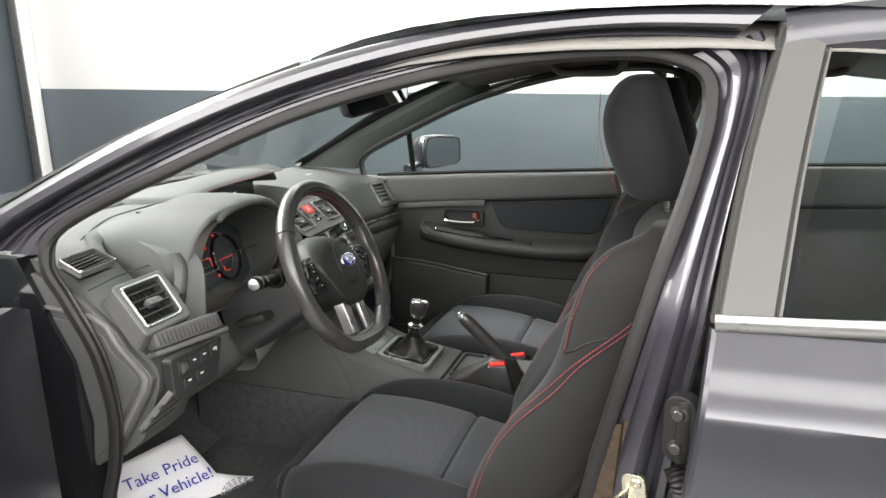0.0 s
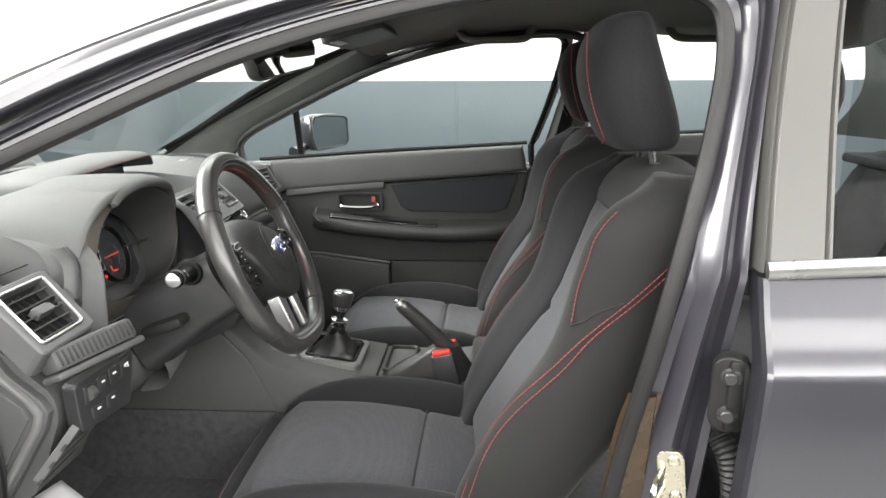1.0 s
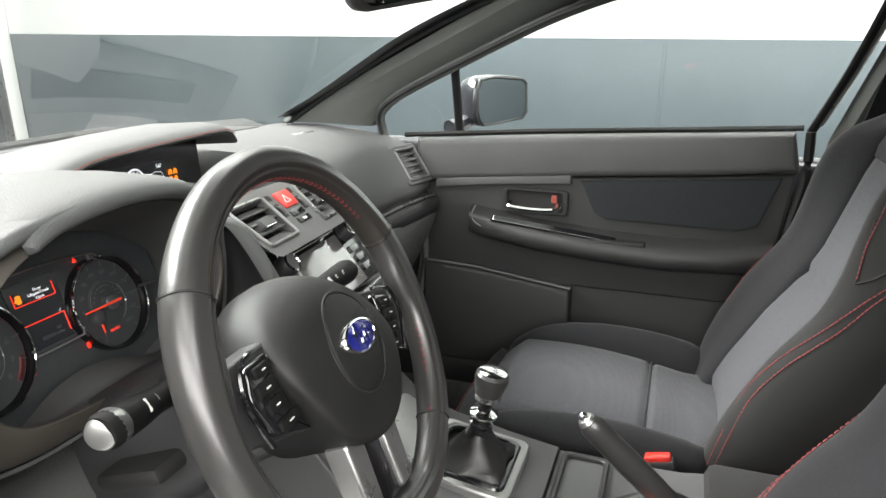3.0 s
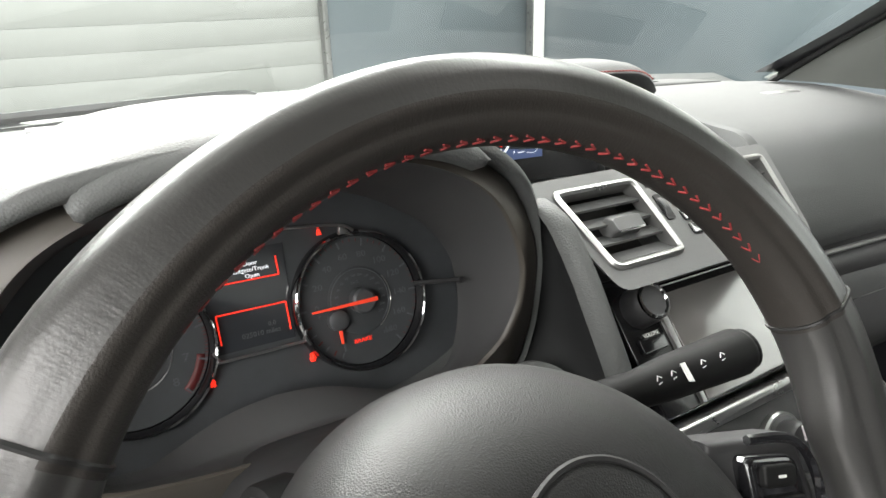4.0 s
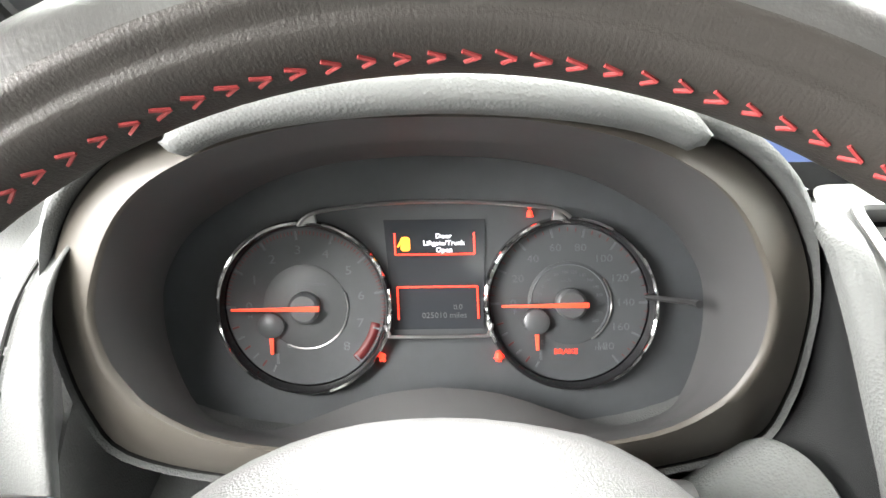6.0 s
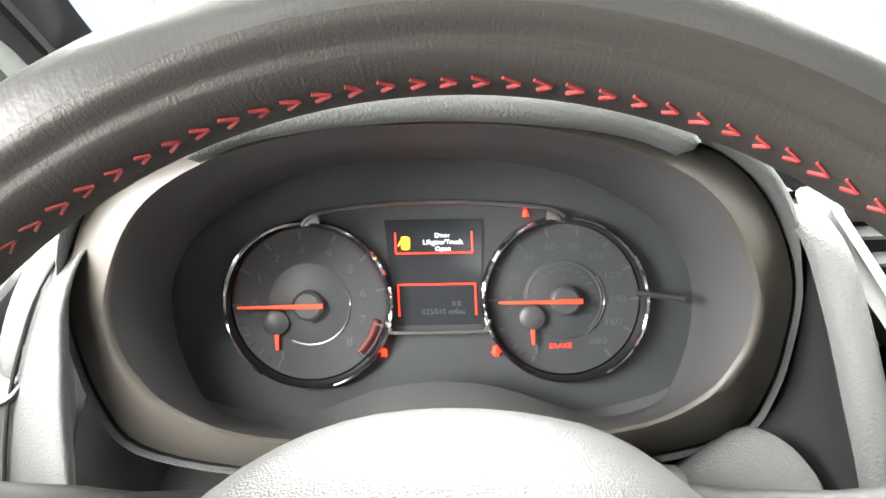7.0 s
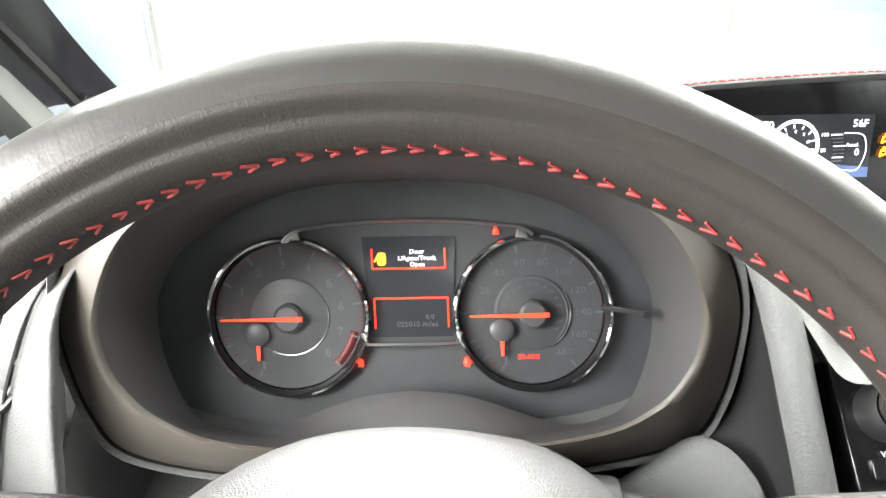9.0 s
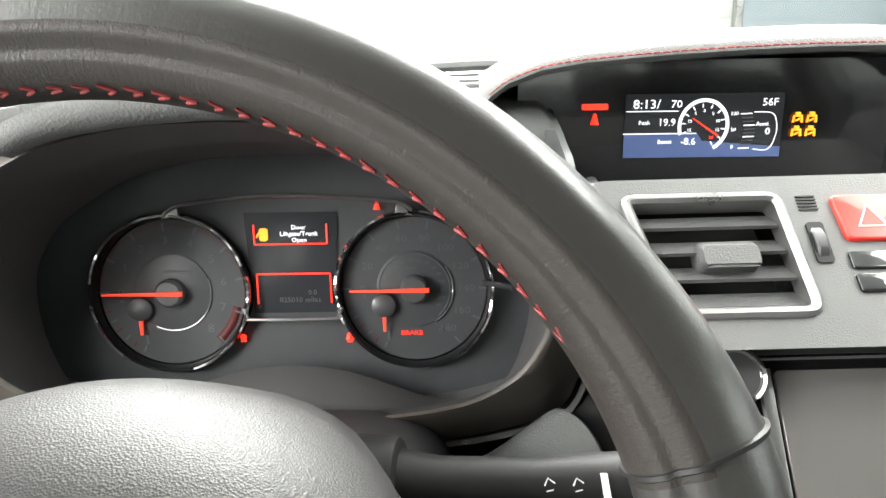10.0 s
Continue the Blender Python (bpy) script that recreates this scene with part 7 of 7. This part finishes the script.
# ---- seats ----
PLACE = Matrix()
def seat(x0, name, label, lean, head_back):
    """A bucket seat about x0: grey knit centre, black bolsters, red double seams; lean: its recline, head_back: how far back the headrest sits."""
    global PLACE
    PLACE = Matrix()
    st = thing(name, (x0, -0.35, 0.28), label, "car seat", "front seats")

    def cushion(u, v):
        x = -0.178 + 0.356 * u
        y = 0.030 - 0.52 * v
        z = 0.520 + 0.020 * math.sin(math.pi * min(1, v * 1.3)) - 0.030 * v - 0.05 * max(0, 0.12 - v) / 0.12 + 0.012 * (1 - (2 * u - 1) ** 2) * 0.5
        z -= 0.009 * math.exp(-((v - 0.648) / 0.013) ** 2)
        return (x0 + x, y, z)
    solid("cushion_insert", pad(cushion, 16, 72, (0, 0, -1), 0.12, 0.018), CLOTH_GREY, st, "grey knit seat insert", angle=180)
    solid("cushion_seam", tube([Vector(cushion(u, 0.648)) + Vector((0, 0, 0.0012)) for u in np.linspace(0.03, 0.97, 17)], 0.0022, 6), CLOTH_DARK, st, "dark sewn seam")
    solid("cushion_front", loft([[Vector((x0 + x, y + 0.012 * (1 - (x / 0.2) ** 2), z)) for y, z in ((0.0, 0.475), (0.036, 0.490), (0.044, 0.460), (0.040, 0.40), (0.02, 0.34), (-0.05, 0.33))] for x in (-0.20, -0.16, -0.08, 0, 0.08, 0.16, 0.20)]), CLOTH_DARK, st, angle=60, sub=1)
    solid("front_seam", stitches([(x0 + x, 0.051 + 0.012 * (1 - (x / 0.2) ** 2), 0.452) for x in np.linspace(-0.18, 0.18, 13)], (0, 1, 0), 0.005, 0.002), THREAD_DIM, st)
    for s in (-1, 1):
        sec = []
        for v, w, h in ((0.0, 0.5, -0.045), (0.06, 0.85, -0.015), (0.2, 1.0, 0.022), (0.45, 1.0, 0.040), (0.7, 1.0, 0.036), (0.9, 1.0, 0.02), (1.0, 0.9, 0.0)):
            y = 0.02 - 0.45 * v
            q = [(0.165, 0.40), (0.166, 0.500 + h * 0.2), (0.178, 0.522 + h * 0.6), (0.200, 0.532 + h), (0.225, 0.526 + h), (0.250, 0.495 + h * 0.8), (0.258, 0.44), (0.245, 0.36), (0.17, 0.34)]
            sec.append([Vector((x0 + s * (0.165 + (a - 0.165) * w), y, b)) for a, b in q])
        solid("cushion_bolster", loft(sec), CLOTH_DARK, st, "black cloth bolster", angle=180, sub=1)

    PLACE = Matrix(((1, 0, 0, 0), (0, 1, -lean, lean * 1.08), (0, 0, 1, 0), (0, 0, 0, 1)))
    BACK = [(0.40, -0.42), (0.58, -0.492), (0.686, -0.542), (0.754, -0.582), (0.825, -0.612), (0.98, -0.650), (1.056, -0.678), (1.10, -0.705), (1.2, -0.75)]
    CREST = [(0.45, -0.425), (0.567, -0.442), (0.62, -0.457), (0.73, -0.503), (0.80, -0.545), (0.86, -0.564), (0.93, -0.574), (1.01, -0.590), (1.05, -0.620), (1.08, -0.672), (1.2, -0.75)]

    def back_y(z):
        return along(BACK, z)

    def backrest(u, v):
        x = (-0.150 + 0.300 * u) * (1 - 0.10 * v)
        z = 0.500 + 0.55 * v
        bow = 0.010 * (1 - (2 * u - 1) ** 2)
        groove = 0.008 * math.exp(-((v - 0.50) / 0.02) ** 2)
        return (x0 + x, back_y(z) - bow + 0.012 - groove, z)
    solid("backrest_insert", pad(backrest, 14, 30, (0, -0.88, -0.1), 0.10, 0.015), CLOTH_GREY, st, "grey knit back insert", angle=180)
    for s in (-1, 1):
        sec = []
        for z, w in ((0.45, 0.55), (0.50, 0.78), (0.56, 0.93), (0.63, 1.0), (0.72, 1.0), (0.80, 1.0), (0.86, 0.98), (0.93, 0.95), (1.00, 0.90), (1.045, 0.80), (1.075, 0.66), (1.09, 0.48)):
            y, c = back_y(z), along(CREST, z)
            f = c - y
            xo = 0.118 + 0.145 * w
            k = xo - 0.118
            q = [(0.112, y - 0.10), (0.113, y - 0.005), (0.124, y + 0.010 + f * 0.15), (0.118 + k * 0.36, y + f * 0.72), (0.118 + k * 0.62, c), (0.118 + k * 0.86, y + f * 0.80), (xo, y + f * 0.1 - 0.015), (xo * 1.0, y - 0.07), (xo * 0.93, y - 0.125), (0.12, y - 0.14)]
            sec.append([Vector((x0 + s * a, b, z)) for a, b in q])
        solid("backrest_bolster", smooth_loft(sec, 3, 4), CLOTH_SIDE if s < 0 else CLOTH_DARK, st, "black bolster with red double seam", angle=180)
        rings = [spline(r, 6, True) for r in sec]

        def on_side(z, y):
            """The point of the bolster's outer face at height z and depth y."""
            for r0, r1 in zip(rings, rings[1:]):
                if z <= r1[0].z:
                    t = (z - r0[0].z) / (r1[0].z - r0[0].z)
                    ring = [a.lerp(b, t) for a, b in zip(r0, r1)]
                    best = min(range(24, 50), key=lambda i: abs(ring[i].y - y))
                    return ring[best]
        for d in (0.0, 0.013):
            low = [on_side(z, y - d * 0.8) for z, y in ((0.50, -0.440), (0.58, -0.452), (0.664, -0.472), (0.73, -0.507), (0.80, -0.557), (0.86, -0.600), (0.92, -0.650), (0.97, -0.695))]
            low = [p + Vector((s * 0.0012, 0.0008, 0)) for p in low]
            solid("bolster_seam", stitches(spline(low, 6), (s * 0.7, 0.7, 0), 0.0052, 0.0022, 0.0010), SEAT_THREAD, st, "red seam")
        up = [on_side(z, along(CREST, z) - 0.010) + Vector((s * 0.001, 0.0012 + 0.003 * max(0, z - 0.95) / 0.1, 0.003 * max(0, z - 0.95) / 0.1)) for z in (0.88, 0.93, 0.97, 1.00, 1.025, 1.045)]
        notch = [on_side(z, y) + Vector((s * 0.0008, 0.0008, 0)) for z, y in ((0.964, -0.586), (0.920, -0.581), (0.873, -0.579), (0.883, -0.594), (0.896, -0.612), (0.915, -0.644))]
        solid("wing_crease", tube(notch[:3], 0.0012, 5), BLACK, st)
        solid("wing_crease", tube(notch[2:], 0.0012, 5), BLACK, st)
        solid("wing_seam", stitches(spline(up, 6), (s * 0.3, 0.9, 0), 0.0052, 0.0022, 0.0009), SEAT_THREAD, st, "red seam")
    # shoulders
    solid("shoulder_panel", loft([[Vector((x0 + x, back_y(z) + d, z + 0.02 * (1 - (x / 0.2) ** 2))) for z, d in ((0.99, 0.012), (1.04, 0.014), (1.075, 0.0), (1.088, -0.035), (1.075, -0.09), (1.0, -0.13), (0.95, -0.13), (0.97, -0.02))] for x in (-0.185, -0.16, -0.08, 0, 0.08, 0.16, 0.185)]), CLOTH_DARK, st, "black cloth shoulder panel", angle=180, sub=1)
    solid("back_shell", loft([[Vector((x0 + x * w, back_y(z) - d, z)) for x, d in ((-0.23, 0.10), (-0.21, 0.14), (0, 0.155), (0.21, 0.14), (0.23, 0.10), (0.18, 0.06), (-0.18, 0.06))] for z, w in ((0.42, 0.85), (0.6, 1.0), (0.85, 1.0), (1.0, 0.88), (1.05, 0.8))]), CLOTH_SIDE, st, angle=60)
    # headrest on two posts
    PLACE = Matrix.Translation((0, -head_back, 0))
    for s in (-1, 1):
        solid("post", rod((x0 + s * 0.055, -0.708, 1.06), (x0 + s * 0.05, -0.690, 1.17), 0.0065, 0.0065, 12), CHROME, st, "chrome headrest post")
        solid("post_guide", rod((x0 + s * 0.055, -0.710, 1.072), (x0 + s * 0.0545, -0.706, 1.096), 0.013, 0.010, 14, 0.002), PLASTIC, st)
    HEAD_FRONT = [(0.0, -0.015), (0.3, 0.015), (0.6, 0.030), (1.0, 0.012)]
    HEAD_REAR = [(0.0, -0.004), (0.6, 0.022), (1.0, 0.046)]
    hr = [(0.0, -0.655, 1.105, 0.55), (0.0, -0.662, 1.108, 0.85), (0.0, -0.668, 1.13, 1.0), (0.0, -0.66, 1.20, 0.99), (0.0, -0.655, 1.26, 0.92), (0.0, -0.662, 1.298, 0.80), (0.0, -0.67, 1.31, 0.55)]
    rings = []
    for _, y, z, k in hr:
        lift = (z - 1.105) / 0.205
        front, rear = along(HEAD_FRONT, lift), along(HEAD_REAR, lift)
        z = 1.119 + (z - 1.105) * 1.07
        rings.append([Vector((x0 + a * 1.05 * (0.75 + 0.25 * k), y - 0.012 + b * k + rear + (front - rear) * (b + 0.07) / 0.142, z)) for a, b in ((0.0, 0.072), (0.07, 0.066), (0.108, 0.045), (0.122, 0.0), (0.115, -0.045), (0.07, -0.066), (0.0, -0.07), (-0.07, -0.066), (-0.115, -0.045), (-0.122, 0.0), (-0.108, 0.045), (-0.07, 0.066))])
    head = solid("headrest", loft(rings), CLOTH_DARK, st, "black cloth headrest", angle=180, sub=2)
    for s in (-1, 1):
        solid("headrest_seam", stitches(spline([(x0 + s * 0.092, -0.581, 1.305), (x0 + s * 0.101, -0.582, 1.245), (x0 + s * 0.102, -0.596, 1.185), (x0 + s * 0.095, -0.613, 1.144), (x0 + s * 0.06, -0.617, 1.129)], 6), (0, 0.9, 0), 0.005, 0.0022, 0.0009), THREAD_DIM, head)
    PLACE = Matrix()
    solid("seat_base", box((x0, -0.2, 0.36), (0.40, 0.42, 0.09), 0.02), PLASTIC, st)
    for s in (-1, 1):
        solid("rail", box((x0 + s * 0.19, -0.2, 0.30), (0.04, 0.50, 0.05), 0.006), PIANO, st)
    return st


seat(CX, "front_seat", "black and grey driver's seat with red seams", 0.10, 0.0)
seat(0.37, "front_seat", "black and grey passenger seat with red seams", 0.06, 0.04)
for x, low in ((-0.125, 0.0), (0.125, 0.08)):
    bk = thing("belt_buckle", (x, -0.34, 0.5), "black seat belt buckle with a red button", "buckle", "seat belt buckles")
    m = Matrix.Rotation(radians(-14), 4, "X")
    solid("housing", box((x, -0.345, 0.565 - low), (0.026, 0.052, 0.095), 0.007, m), PLASTIC, bk)
    solid("release_button", box((x, -0.334, 0.612 - low), (0.018, 0.042, 0.014), 0.004, m), RED_PLASTIC, bk, "red release button")
    solid("stalk", box((x, -0.365, 0.50 - low), (0.016, 0.03, 0.12), 0.005, m), PLASTIC, bk)

rear = thing("rear_bench", (0, -1.3, 0.3), "dark cloth rear bench with grey inserts", "rear seat")
solid("bench_cushion", loft([[Vector((x, y, z)) for y, z in ((-0.95, 0.36), (-0.93, 0.50), (-0.97, 0.545), (-1.2, 0.535), (-1.45, 0.51), (-1.45, 0.36))] for x in (-0.64, -0.60, -0.2, 0.2, 0.60, 0.64)]), CLOTH_DARK, rear, angle=60, sub=1)
solid("bench_back", loft([[Vector((x, y, z)) for y, z in ((-1.40, 0.50), (-1.42, 0.7), (-1.56, 1.0), (-1.62, 1.03), (-1.68, 1.0), (-1.6, 0.5))] for x in (-0.62, -0.58, -0.2, 0.2, 0.58, 0.62)]), CLOTH_DARK, rear, angle=60, sub=1)
for x in (-0.36, 0.36):
    solid("back_insert", loft([[Vector((x + a, y + 0.008, z)) for y, z in ((-1.40, 0.56), (-1.425, 0.7), (-1.55, 0.97), (-1.58, 0.96), (-1.45, 0.56))] for a in (-0.14, 0.14)]), CLOTH_SIDE, rear)
    solid("headrest", box((x, -1.60, 1.10), (0.22, 0.09, 0.15), 0.04, n=4), CLOTH_DARK, rear)

# paper floor mat, propped up in the footwell
mat_sheet = thing("paper_floor_mat", (-0.42, 0.33, 0.29), "printed white paper floor mat with blue lettering", "floor mat")
FM2 = Frame((-0.42, 0.36, 0.31), (0.90, -0.43, 0), (0.30, 0.62, 0.60))
rows = []
for j in range(15):
    v = -0.24 + 0.376 * j / 14
    edge = 0.021 + 0.25 * (0.136 - v) + 1.75 * max(0.0, -0.005 - v)
    row = []
    for u in np.linspace(-0.21, min(edge, 0.235), 13):
        b = min(v, 0.136 - 0.10 * max(0.0, 0.021 - u))
        row.append(FM2(u, b, 0.004 * math.sin(9 * u + 5 * v) + 0.003 * math.sin(23 * v + 7 * u) - 0.10 * max(0.0, u - 0.08)))
    rows.append(row)
solid("sheet", sheet(rows), PAPER, mat_sheet, thick=0.0008, angle=180)
lettering("line", "Take Pride", shifted(FM2, -0.062, 0.060, 0.007), 0.043, INK, mat_sheet, spread=0.97)
lettering("line", "in Your Vehicle!", shifted(FM2, -0.090, 0.008, 0.007), 0.043, INK, mat_sheet, spread=0.97)
for r in (0.052, 0.046, 0.040, 0.034, 0.028):
    for k in range(20):
        t = k / 20 * 2 * math.pi
        solid("print_dash", prism(turned(shifted(FM2, 0.085, -0.085, -0.002), math.degrees(t)), [(r - 0.0015, -r * 0.10), (r + 0.0015, -r * 0.10), (r + 0.0015, r * 0.10), (r - 0.0015, r * 0.10)], 0.004, 0.0075), INK_GREY, mat_sheet)
